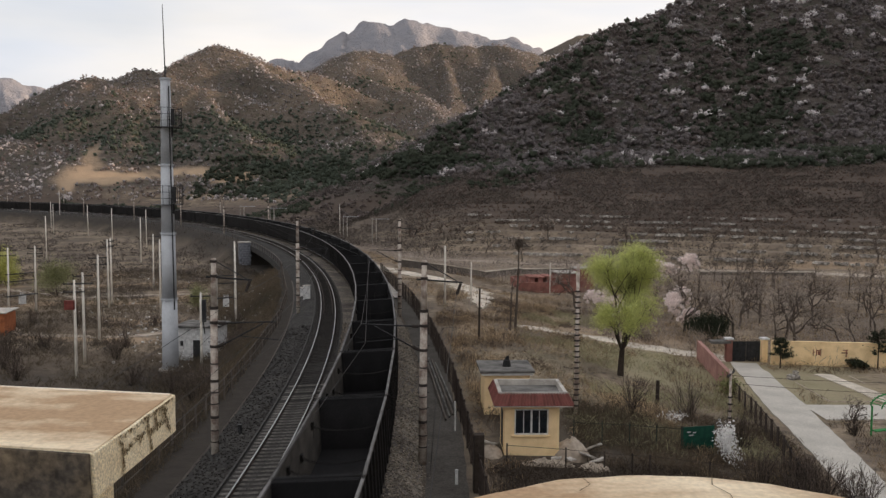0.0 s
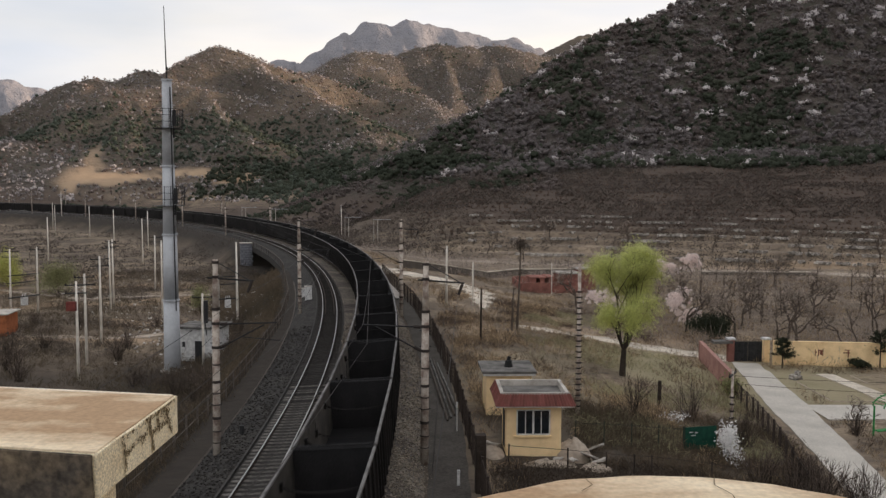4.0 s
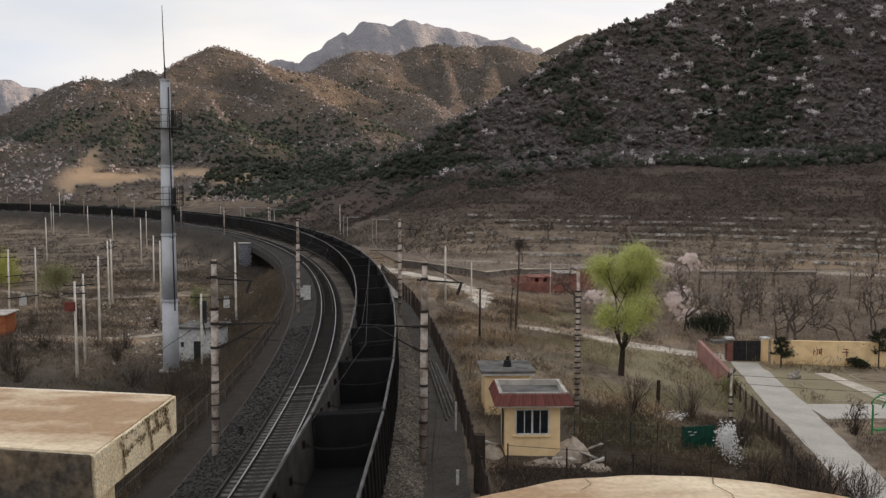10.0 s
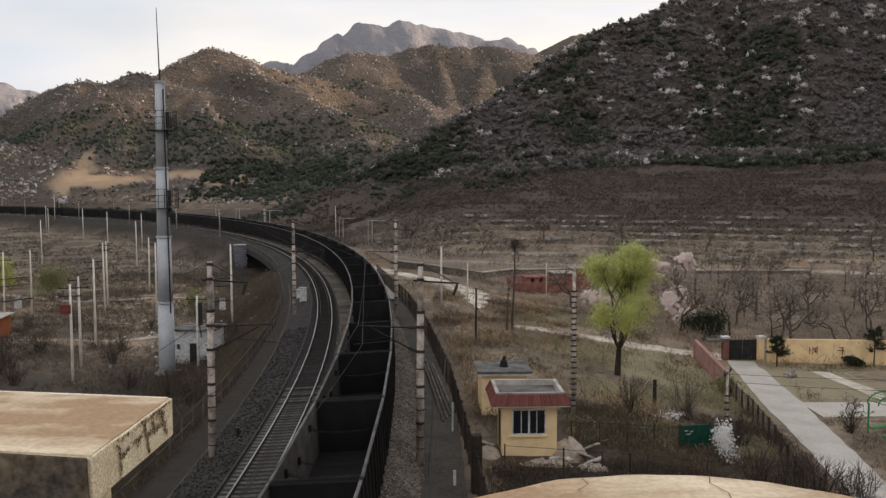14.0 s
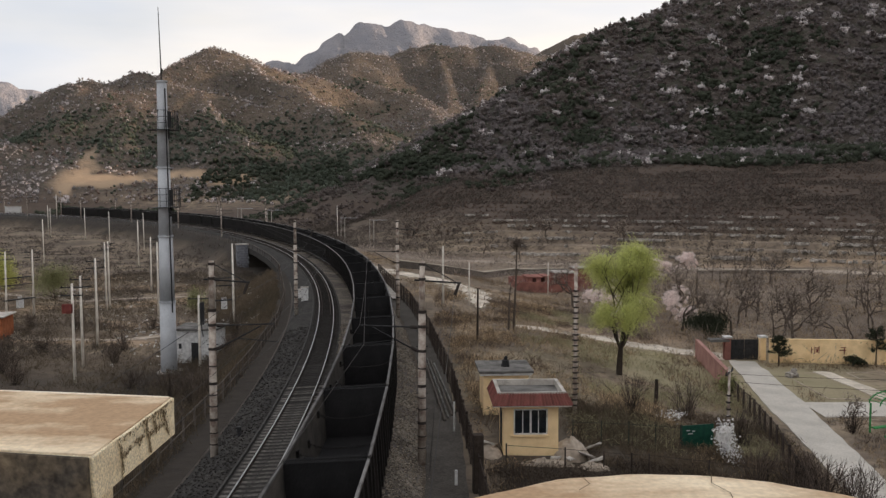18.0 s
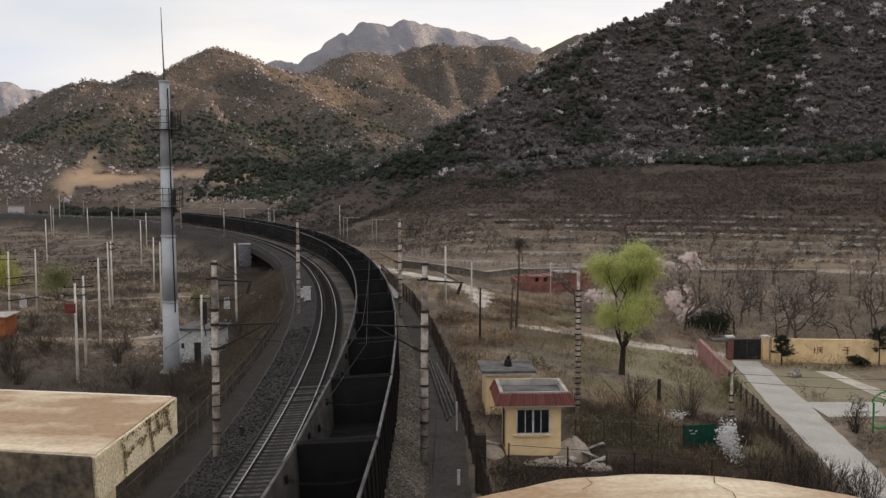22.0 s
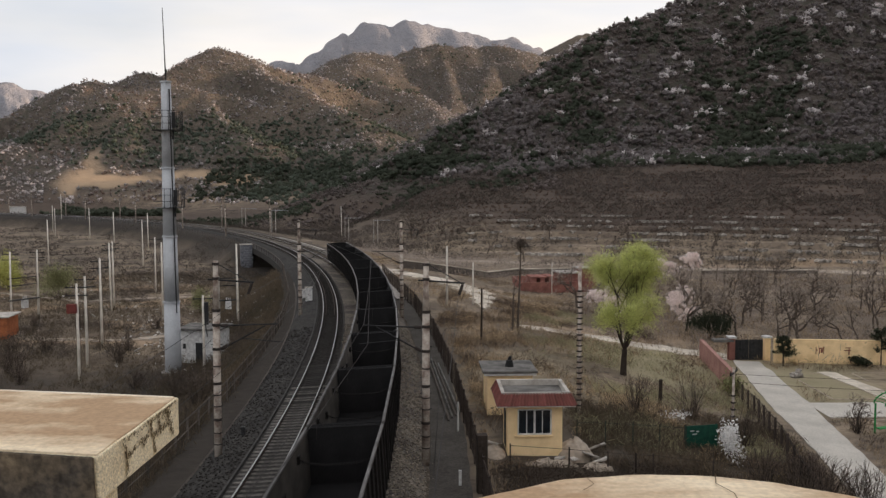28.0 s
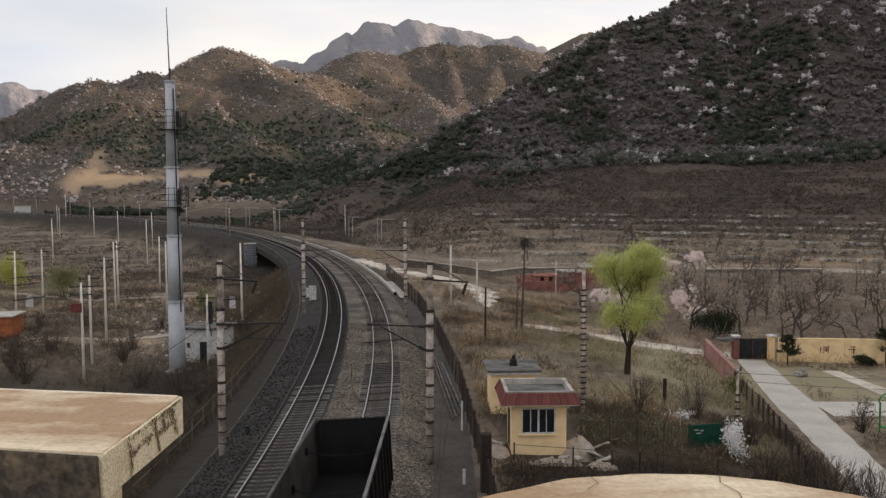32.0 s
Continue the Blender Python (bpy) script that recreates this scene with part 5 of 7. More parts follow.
for x in (0.9, 4.6):
    part("pillar", Mesh().box(x - 0.3, -0.3, -0.5, x + 0.3, 0.3, 2.4), BRICK if x < 2 else YELLOW, gate)
    part("pillar_cap", bevelled(Mesh().box(x - 0.42, -0.42, 2.4, x + 0.42, 0.42, 2.6), "pillar_cap", WHITE, 0.02, 1), None, gate, "white pillar cap")
for x in (1.25, 2.75):
    leaf = part("gate_leaf", Mesh().box(x, -0.04, 0.1, x + 1.45, 0.04, 2.2), STEEL_DARK, gate)
    for k in range(5):
        part("gate_bar", Mesh().box(x + 0.1 + 0.3 * k, -0.07, 0.15, x + 0.15 + 0.3 * k, -0.04, 2.35), STEEL_DARK, leaf)
part("lintel_roof", Mesh().box(-1.0, -0.5, 2.05, 1.0, 0.6, 2.3), GREY_ROOF, gate)


def ribbon(name, label, line, material, lift=0.05, kind="structure", category="path", rag=0.0):
    """A path draped on the ground; line: (x, y, width)."""
    m, pts = Mesh(), []
    for (x0, y0, w0), (x1, y1, w1) in zip(line, line[1:]):
        n = max(2, int(math.hypot(x1 - x0, y1 - y0) / 1.0))
        pts += [(x0 + (x1 - x0) * k / n, y0 + (y1 - y0) * k / n, w0 + (w1 - w0) * k / n) for k in range(n)]
    pts.append(line[-1])
    plan = []
    for k, (x, y, w) in enumerate(pts):
        a, b = pts[max(k - 1, 0)], pts[min(k + 1, len(pts) - 1)]
        side = Vector((b[1] - a[1], a[0] - b[0])).normalized()
        spans = [(j / 5 - 0.5) * (w * (1 + rag * math.sin(k * 1.31 + 0.4 * j) + 0.6 * rag * math.sin(k * 2.9 + j)) + 0.07 * math.sin(k * 1.7)) for j in range(6)]
        plan += [(x + side.x * v, y + side.y * v) for v in spans]
    plan = np.array(plan)
    level = ground_z(plan[:, 0], plan[:, 1]) + lift
    for k in range(len(pts)):
        row = [(*plan[6 * k + j], level[6 * k + j]) for j in range(6)]
        m.v += row + [(*row[0][:2], row[0][2] - lift - 0.1), (*row[5][:2], row[5][2] - lift - 0.1)]
    for k in range(len(pts) - 1):
        i = 8 * k
        m.f += [(i + j, i + j + 8, i + j + 9, i + j + 1) for j in range(5)]
        m.f += [(i + 6, i + 14, i + 8, i), (i + 5, i + 13, i + 15, i + 7)]
    return solo(name, m, material, label, category, kind=kind)


ribbon("pavement", "pale concrete garden path to the gate", [(31.4, 89.6, 2.6), (29.2, 73.0, 3.4), (26.0, 55.0, 3.3), (23.5, 40.0, 3.0)], PAVING, 0.07)
ribbon("pavement", "pale concrete path across the garden", [(30.6, 70.6, 4.6), (45.0, 70.6, 4.6), (64.0, 70.3, 4.4)], PAVING, 0.075)
ribbon("pavement", "narrow pale path between the plots", [(37.5, 85.0, 1.6), (38.6, 74.0, 1.3)], PATH, 0.06)
ribbon("road", "pale earth lane through the fields", [(8.6, 93.0, 2.0), (13.5, 96.5, 3.2), (19.3, 97.8, 3.8), (27.7, 94.5, 4.0), (31.0, 91.5, 3.4)], PATH, rag=0.12)
ribbon("road", "pale earth lane beside the railway bank", [(-16.0, 164.0, 2.2), (-10.0, 148.0, 2.4), (-5.3, 139.5, 4.5), (-1.9, 137.5, 5.5), (1.6, 134.0, 6.0), (4.3, 125.9, 5.0), (5.8, 118.8, 3.2), (5.4, 110.0, 2.0), (5.2, 104.0, 0.5)], PATH, 0.22, rag=0.3)
ribbon("road", "faint earth track across the yard", [(-60, 116, 1.6), (-48, 104, 2.2), (-38, 103, 1.8), (-31, 108, 1.2)], YARD_PATH, 0.03, rag=0.3)
ribbon("road", "faint earth track across the yard", [(-75, 150, 1.2), (-56, 140, 1.8), (-38, 146, 1.2)], YARD_PATH, 0.03, rag=0.3)
ribbon("pavement", "dark trodden cinder path beside the track", [tuple(rail_point(s, 4.4))[:2] + (2.0,) for s in (10, 30, 50, 70, 90, 110)], CINDER, 0.03)
ribbon("road", "pale dry strip below the terrace wall", [(-12.0, 214.0, 4.0), (8.0, 206.0, 5.0), (28.0, 199.5, 5.0), (50.0, 190.0, 5.0), (75.0, 181.0, 4.5), (112.0, 168.0, 4.5)], YARD_PATH, 0.06)


# ---- fences ----
def fence(name, label, line, height, spacing, rails, material, mesh_panels=False, group="", thick=0.055, bar=0.028, wire=0.012):
    """Posts and rails along a plan line."""
    pts = []
    for a, b in zip(line, line[1:]):
        n = max(1, round(math.hypot(b[0] - a[0], b[1] - a[1]) / spacing))
        pts += [(a[0] + (b[0] - a[0]) * k / n, a[1] + (b[1] - a[1]) * k / n) for k in range(n)]
    pts.append(line[-1])
    f = thing(name, label, "fence", group=group)
    arr = np.array(pts)
    p3 = [Vector((x, y, z)) for (x, y), z in zip(pts, ground_z(arr[:, 0], arr[:, 1]))]
    for p in p3:
        part("post", Mesh().box(p.x - thick, p.y - thick, p.z - 0.3, p.x + thick, p.y + thick, p.z + height + 0.05), material, f)
    for a, b in zip(p3, p3[1:]):
        for h in rails:
            part("rail", Mesh().tube(a + Vector((0, 0, h)), b + Vector((0, 0, h)), bar, n=4), material, f)
        if mesh_panels:
            m = Mesh()
            n = max(2, int((b - a).length / 0.24))
            for k in range(1, n):
                p = a.lerp(b, k / n)
                m.tube(p + Vector((0, 0, 0.1)), p + Vector((0, 0, height)), wire, n=3, caps=False)
            part("fence_panel", m, IRON, f)["kind"] = "stuff"
    return f


IRON = mat("rusty_iron", (0.07, 0.055, 0.047), 0.8, 0.2, vary=0.3, spread=0.3)
OLD_IRON = mat("old_grey_iron", (0.15, 0.128, 0.108), 0.85, 0.1, vary=0.3, spread=0.3)
GREEN_IRON = mat("faded_green_iron", (0.05, 0.06, 0.047), 0.8, vary=0.3, spread=0.2)
fence("railway_fence", "rusty iron post and rail fence along the track", [tuple(rail_point(s, o))[:2] for s, o in ((30, -11.4), (43, -10.6), (59, -10.0), (72, -9.8), (91, -9.4), (110, -9.3), (146, -9.3))], 1.4, 2.4, (0.7, 1.38), OLD_IRON, True, thick=0.05, bar=0.032, wire=0.014)
fence("railway_fence", "dark iron bar fence along the railway path", [tuple(rail_point(s, o))[:2] for s, o in ((34, 6.0), (42, 5.7), (60, 5.4), (80, 5.1), (100, 5.0), (135, 5.2))], 2.0, 2.8, (0.25, 1.9), IRON, True)
fence("garden_fence", "faded green iron bar fence with thin bars", [(7.6, 48.3), (11.0, 49.6), (14.4, 50.9)], 1.5, 1.7, (0.2, 1.4), GREEN_IRON, True, thick=0.025, bar=0.014, wire=0.007)
fence("wire_fence", "low rusty wire fence with thin posts", [(3.6, 44.6), (6.6, 44.4), (8.6, 44.5), (10.1, 44.8), (11.1, 45.2), (14.5, 46.0), (18.0, 47.0)], 1.0, 3.0, (0.95,), IRON, thick=0.035, bar=0.014)
fence("wall_fence", "rusty iron bar fence along the garden path", [(25.3, 75.6), (23.8, 66.0), (21.6, 55.0), (19.6, 46.0)], 1.7, 2.4, (0.2, 1.6), IRON, True)
fence("line_fence", "row of small concrete fence posts along the bank", [tuple(rail_point(s, -10.2))[:2] for s in range(208, 440, 12)], 1.1, 3.0, (0.9,), CONC_DARK, thick=0.07)
old_post = thing("gate_post", "thick dark weathered timber gate post", "post")
part("post_body", bevelled(Mesh().box(-0.24, -0.24, -0.5, 0.24, 0.24, 2.75), "post_body", BARK, 0.04, 2, 0.03, 2), None, old_post)
stand(old_post, 1.95, 40.4, 8)
pale_post = thing("marker_post", "short white painted marker post beside the path", "post")
part("post_body", Mesh().box(-0.07, -0.07, -0.3, 0.07, 0.07, 0.75), WHITE, pale_post)
stand(pale_post, 0.95, 41.3)
slim_marker = thing("marker_post", "tall thin white post by the fence", "post")
part("post_body", Mesh().tube((0, 0, -0.3), (0, 0, 1.75), 0.05, n=6), WHITE, slim_marker)
stand(slim_marker, 1.05, 50.5)
pipes = thing("pipe_bundle", "pale concrete poles lying along the path", "pipes")
for k in range(4):
    a, b = rail_point(72 - k, 4.0 + 0.22 * k, -0.7), rail_point(52.5 + 0.6 * k, 4.55 + 0.24 * k, -0.72)
    part("pipe", Mesh().tube(a, b, 0.085, 0.07, 8), GREY_ROOF if k % 2 else CONC_DARK, pipes, smooth=True)
kerb = thing("retaining_kerb", "pale concrete kerb wall along the outer track edge", "kerb", kind="structure")
part("kerb_wall", sweep([(3.3, -1.3), (3.3, -0.4), (3.7, -0.4), (3.7, -1.3)], 112, 235, 3.0, 0.0, True), CONC, kerb)
part("apron_slab", sweep([(3.75, -1.2), (3.75, -0.62), (5.0, -0.66), (5.0, -1.2)], 108, 126, 2.0, 0.0, True), CONC, kerb, "broken pale concrete apron")
edging = thing("old_rail", "rusty old rail lying along the sleeper ends", "rail")
part("rail_bar", sweep([(-6.02, -0.34), (-6.02, -0.17), (-5.9, -0.15), (-5.88, -0.34)], 22, 190, 2.5, 0.0, True), SLEEPER_DUSTY, edging)
pipe_line = thing("trackside_pipe", "thin grey pipe along the inner track edge", "pipe")
part("pipe", sweep([(-8.55, -0.86), (-8.45, -0.72), (-8.35, -0.86)], 30, 130, 2.5, 0.0, True), CONC_DARK, pipe_line)


def cabinet(x, y, z, w, h, label, turn=0, material=WHITE):
    c = thing("relay_cabinet", label, "cabinet", pose(x, y, z, 0, 0, turn))
    part("cabinet_body", bevelled(Mesh().box(-w / 2, -w / 3, -0.3, w / 2, w / 3, h), "cabinet_body", material, 0.03, 1), None, c)
    part("cabinet_roof", Mesh().box(-w / 2 - 0.06, -w / 3 - 0.06, h, w / 2 + 0.06, w / 3 + 0.06, h + 0.07), CONC, c)
    part("cabinet_door", Mesh().box(-w / 2 + 0.06, -w / 3 - 0.02, 0.1, w / 2 - 0.06, -w / 3, h - 0.1), material, c)


p = rail_point(106, -6.9, -0.8)
cabinet(p.x, p.y, p.z, 0.8, 2.0, "pale relay cabinet beside the inner track", 10)
p = rail_point(110, -7.6, -0.8)
cabinet(p.x, p.y, p.z, 0.8, 1.3, "small pale trackside cabinet", 10)
signal = thing("ground_signal", "small dark dwarf signal beside the track", "signal")
part("signal_head", Mesh().tube((0, 0, 0.35), (0, 0, 0.8), 0.13, n=8), STEEL_DARK, signal)
part("signal_foot", Mesh().tube((0, 0, -0.3), (0, 0, 0.35), 0.06, n=6), STEEL_DARK, signal)
p = rail_point(48.2, -6.95, -0.6)
signal.matrix_basis = pose(p.x, p.y, p.z)


def transformer(x, y, turn, wide=1.2, legs=True):
    t = thing("pole_transformer", "grey pole transformer on a twin-pole platform", "transformer")
    for dx in (-wide, wide) if legs else ():
        part("leg", Mesh().tube((dx, 0, -0.4), (dx, 0, 6.0), 0.13, 0.11, 8), CONC, t)
    part("platform", Mesh().box(-wide - 0.3, -0.2, 2.6, wide + 0.3, 0.2, 2.75), STEEL_DARK, t)
    part("tank", Mesh().box(-0.36, -0.3, 1.5, 0.36, 0.3, 2.6), WHITE, t)
    for z in (4.6, 5.6):
        part("crossarm", Mesh().box(-wide - 0.4, -0.06, z, wide + 0.4, 0.06, z + 0.12), STEEL_DARK, t)
    for x1 in (-0.25, 0.0, 0.25):
        part("bushing", Mesh().tube((x1, 0, 2.75), (x1, 0, 3.1), 0.06, 0.04, 6), WHITE, t)
    stand(t, x, y, turn)


transformer(-56.95, 121.25, 59, 2.0, False)
transformer(-28.5, 119.0, 25)
box_red = thing("switch_box", "red switch box fixed to a slim pole", "box")
part("box_body", Mesh().box(-0.42, -0.2, 0, 0.42, 0.2, 0.85), RED_PAINT, box_red)
part("box_bracket", Mesh().box(-0.06, 0.2, 0.2, 0.06, 0.42, 0.5), STEEL_DARK, box_red)
box_red.matrix_basis = pose(-33.95, 81.45, 1.65)
low_end = rail_point(43.0, 3.5, -0.8)
hung_wire("guy_wire", "thin slanting stay wire beside the track", [(0.9, 104.0, 2.2), tuple(low_end)], 0.4, 0.016)
hung_wire("guy_wire", "thin slanting guy wire in the yard", [(-24.0, 70.0, -4.6), (-19.0, 84.0, 1.5)], 0.05, 0.02)
for a, b in (((-33.6, 81.8), (-35.6, 88.8)), ((-35.6, 88.8), (-47.3, 127.2)), ((-55.9, 123.0), (-47.9, 130)), ((-37.9, 98.8), (-47.9, 130.0)), ((-37.9, 98.8), (-33.6, 81.8))):
    hung_wire("service_wire", "thin dark service wire between slim poles", [(*a, ground_at(*a) + 8.9), (*b, ground_at(*b) + 8.9)], 0.6, 0.018)
hung_wire("service_wire", "thin dark service wire between slim poles", [(18.9, 56.2, 1.2), (60.0, 62.0, 0.5)], 0.8, 0.012)
hung_wire("service_wire", "thin dark service wire between slim poles", [(18.9, 56.2, 0.7), (60.0, 60.0, -0.1)], 0.9, 0.012)


# ---- stone bridge under the tracks ----
STONE_DIM = mat("dark_squared_stone", (0.20, 0.205, 0.225), 0.95, vary=0.4, scale=0.6, fine=5, bump=0.8, other=(0.10, 0.102, 0.112), dist=0.08, island=0.45)
abutment = thing("stone_abutment", "grey masonry abutment and deck of a railway bridge", "bridge", kind="structure")
part("deck_edge", sweep([(-8.3, -1.9), (-9.3, -1.9), (-9.3, -0.75), (-8.3, -0.75)], 148, 206, 2.5, 0.0, True), COAL_BED, abutment, "dark concrete deck edge")
part("deck_slab", sweep([(-8.3, -1.6), (-8.3, -0.95), (2.2, -0.95), (2.2, -1.6)], 148, 206, 2.5, 0.0, True), CONC_DARK, abutment)
part("handrail", sweep([(-9.2, 0.3), (-9.2, 0.36), (-9.12, 0.36), (-9.12, 0.3)], 146, 232, 2.5, 0.0, True), CONC_DARK, abutment, "grey handrail along the deck")
for s in range(146, 232, 4):
    part("parapet_post", Mesh().box(-0.06, -0.06, -0.85, 0.06, 0.06, 0.32), IRON, abutment, m=Matrix.Translation(rail_point(s, -9.16)) @ pose(0, 0, 0, 0, 0, rail_turn(s)))
face = Matrix.Translation(rail_point(202.6)) @ pose(0, 0, 0, 0, 0, rail_turn(202.6))
part("wall_core", Mesh().box(-11.9, 0.1, -9.6, -9.4, 1.6, 0.0), STONE_DIM, abutment, m=face)
part("wing_coping", bevelled(Mesh().box(-12.05, -0.15, 0.0, -9.35, 1.7, 0.2), "wing_coping", CONC, 0.03, 1), None, abutment, m=face)
rng = np.random.default_rng(4)
block_me = bevelled(Mesh().box(-0.5, -0.12, -0.24, 0.5, 0.15, 0.24), "masonry_block", STONE_DIM, 0.04, 1)
for row in range(16):
    x = -11.8 + (0.5 if row % 2 else 0.0)
    while x < -10.2:
        w = float(rng.uniform(0.8, 1.3))
        part("masonry_block", block_me, None, abutment, m=face @ pose(x + w / 2, float(rng.uniform(-0.03, 0.03)), -8.7 + 0.53 * row) @ Matrix.Diagonal((w * 0.94, 1, 1, 1)))
        x += w


# ---- garden things ----
board = thing("notice_board", "dark green notice board on two posts by the fence", "sign", pose(15.5, 51.6, -2.5, 0, 0, 12))
part("panel", Mesh().box(-1.05, -0.04, 0.3, 1.05, 0.04, 1.65), BOARD_GREEN, board)
for x in (-1.0, 1.0):
    part("post", Mesh().box(x - 0.05, 0.04, -0.4, x + 0.05, 0.12, 1.7), IRON, board)
for x, z, w in ((-0.6, 1.35, 0.25), (-0.25, 1.3, 0.18), (-0.45, 1.15, 0.3)):
    part("painted_bar", Mesh().box(x - w / 2, -0.046, z - 0.03, x + w / 2, -0.041, z + 0.03), WHITE, board, "pale painted stroke")


def garden_shelter():
    g = thing("garden_shelter", "bright green painted arched garden shelter with a bench", "shelter", pose(33.6, 63.4, -5.0, 0, 0, 20))
    for x in (-1.4, 1.4):
        for y in (-1.0, 1.0):
            part("post", Mesh().tube((x, y, -0.3), (x, y, 2.3), 0.07, n=8), GREEN_PAINT, g)
    for y in (-1.0, 0.0, 1.0):
        m, last = Mesh(), None
        for k in range(13):
            a = math.pi * k / 12
            pt = (-1.55 * math.cos(a), y, 2.3 + 0.75 * math.sin(a))
            if last:
                m.tube(last, pt, 0.05, n=6)
            last = pt
        part("arch", m, GREEN_PAINT, g)
    for k in range(1, 12):
        a = math.pi * k / 12
        part("roof_bar", Mesh().tube((-1.58 * math.cos(a), -1.1, 2.33 + 0.78 * math.sin(a)), (-1.58 * math.cos(a), 1.1, 2.33 + 0.78 * math.sin(a)), 0.025, n=5), GREEN_PAINT, g)
    part("bench_seat", Mesh().box(-2.2, -1.5, 0.35, 2.0, -1.0, 0.45), GREEN_PAINT, g)
    part("bench_seat", Mesh().box(-1.3, 0.6, 0.42, 1.3, 1.0, 0.5), GREEN_PAINT, g)
    part("floor_slab", Mesh().box(-2.4, -1.8, -0.4, 2.2, 1.5, 0.06), GREEN_PAINT, g)


garden_shelter()
for x0, y0, x1, y1 in ((33.5, 74.2, 37.6, 84.5), (39.6, 74.2, 48.0, 79.0), (39.8, 80.0, 48.0, 84.5), (33.4, 60.0, 44, 67.6)):
    plot = thing("garden_plot", "kerbed garden plot of thin dry grass", "plot", group="garden plots")
    for a, b in (((x0, y0), (x1, y0)), ((x1, y0), (x1, y1)), ((x1, y1), (x0, y1)), ((x0, y1), (x0, y0))):
        w = Vector(b) - Vector(a)
        part("kerb", Mesh().box(0.07, -0.06, -0.25, w.length - 0.07, 0.06, 0.05), YARD_PATH, plot, m=pose(*a, -5.0, 0, 0, math.degrees(math.atan2(w.y, w.x))))
rock = thing("garden_rock", "grey upright ornamental rock in the garden", "rock")
part("rock_body", bevelled(Mesh().box(-0.5, -0.35, -0.3, 0.5, 0.35, 0.4), "rock_body", STONE_WALL, 0.12, 2, 0.15, 2), None, rock)
part("rock_top", bevelled(Mesh().box(0.05, -0.22, 0.3, 0.42, 0.22, 0.75), "rock_top", STONE_WALL, 0.1, 2, 0.12, 2), None, rock)
stand(rock, 33.7, 82.5, 20)

# broken concrete and pale earth beside the gate house
def dirt_mound(x, y, w, d, h, turn, seed):
    m = Mesh()
    rings, n = 12, 44
    for i in range(rings + 1):
        for k in range(n):
            a, r = 2 * math.pi * k / n, i / rings
            px, py = w * r * math.cos(a), d * r * math.sin(a)
            lump = noise.noise(Vector((px * 1.6, py * 1.6, seed))) * 0.22 + noise.noise(Vector((px * 5, py * 5, seed))) * 0.2 + noise.noise(Vector((px * 11, py * 11, seed))) * 0.1
            m.v.append((px * (1 + 0.25 * noise.noise(Vector((math.cos(a), math.sin(a), seed)))), py, h * (1 - r * r) + lump * (1 - r) - 0.12 * (r > 0.99)))
    m.f = [(i * n + k, i * n + (k + 1) % n, (i + 1) * n + (k + 1) % n, (i + 1) * n + k) for i in range(rings) for k in range(n)]
    heap = thing("earth_heap", "heap of pale earth and broken mortar by the hut", "heap", group="rubble by the hut")
    part("heap_body", m, YARD_PATH, heap, smooth=True)
    heap.matrix_basis = pose(x, y, ground_at(x, y), 0, 0, turn)


dirt_mound(7.15, 46.5, 1.15, 1.2, 0.95, -25, 3.1)
dirt_mound(8.1, 44.7, 0.9, 0.6, 0.3, 15, 5.7)
dirt_mound(5.6, 44.7, 1.5, 0.55, 0.22, 5, 8.3)
dirt_mound(2.9, 46.6, 0.6, 1.5, 0.3, 5, 9.9)
rng = np.random.default_rng(8)
for x, y, w, d, tilt in ((7.9, 45.5, 1.0, 0.7, 24), (8.3, 45.0, 0.8, 0.5, 18), (6.9, 44.8, 0.7, 0.4, 12), (8.3, 46.8, 1.2, 0.6, 30), (6.2, 44.9, 0.5, 0.35, 9), (2.7, 47.2, 0.6, 1.2, 16)):
    slab = thing("broken_slab", "broken pale concrete slab tipped beside the hut", "rubble", group="rubble by the hut")
    part("slab_body", bevelled(Mesh().box(-w / 2, -d / 2, -0.05, w / 2, d / 2, 0.05), "slab_body", CONC, 0.02, 1, 0.05, 2), None, slab)
    slab.matrix_basis = pose(x, y, ground_at(x, y) + 0.3 + 0.006 * tilt * w, 8, tilt, float(rng.uniform(0, 180)))


# loose ballast stones on both shoulders
rng = np.random.default_rng(19)
n = 11000
s = 26 + 60 * rng.uniform(0, 1, n) ** 1.4
o = np.where(rng.uniform(size=n) < 0.5, rng.uniform(1.4, 3.5, n), np.where(rng.uniform(size=n) < 0.5, rng.uniform(-3.05, -1.45, n), rng.uniform(-8.4, -5.95, n)))
zz = np.interp(o, [-8.6, -7.0, -6.0, -3.0, -2.25, -1.5, 1.5, 2.0, 3.2, 4.0], [-0.9, -0.32, -0.30, -0.15, -0.2, -0.30, -0.15, -0.2, -0.9, -0.86])
a = A0 + s / RAD
c = np.stack([CX + (RAD + o) * np.cos(a), CY + (RAD + o) * np.sin(a), zz + 0.01], -1)
v = np.array([(i, j, k) for k in (-1, 1) for j in (-1, 1) for i in (-1, 1)], float) * 0.5
boxes = c[:, None, :] + v[None] * rng.uniform(0.04, 0.11, (n, 1, 3)) + rng.normal(0, 0.014, (n, 8, 3))
faces = boxes[:, np.array([(0, 1, 5, 4), (2, 6, 7, 3), (0, 4, 6, 2), (1, 3, 7, 5), (4, 5, 7, 6)])]
PEBBLE = mat("loose_ballast", (0.23, 0.195, 0.155), 0.95, vary=0.3, scale=0.4, fine=8, island=0.5, bump=0, other=(0.13, 0.112, 0.092))
PEBBLE_DARK = mat("coal_dusted_ballast", (0.046, 0.042, 0.038), 0.95, vary=0.3, scale=0.4, fine=8, island=0.35, bump=0, other=(0.036, 0.033, 0.03))
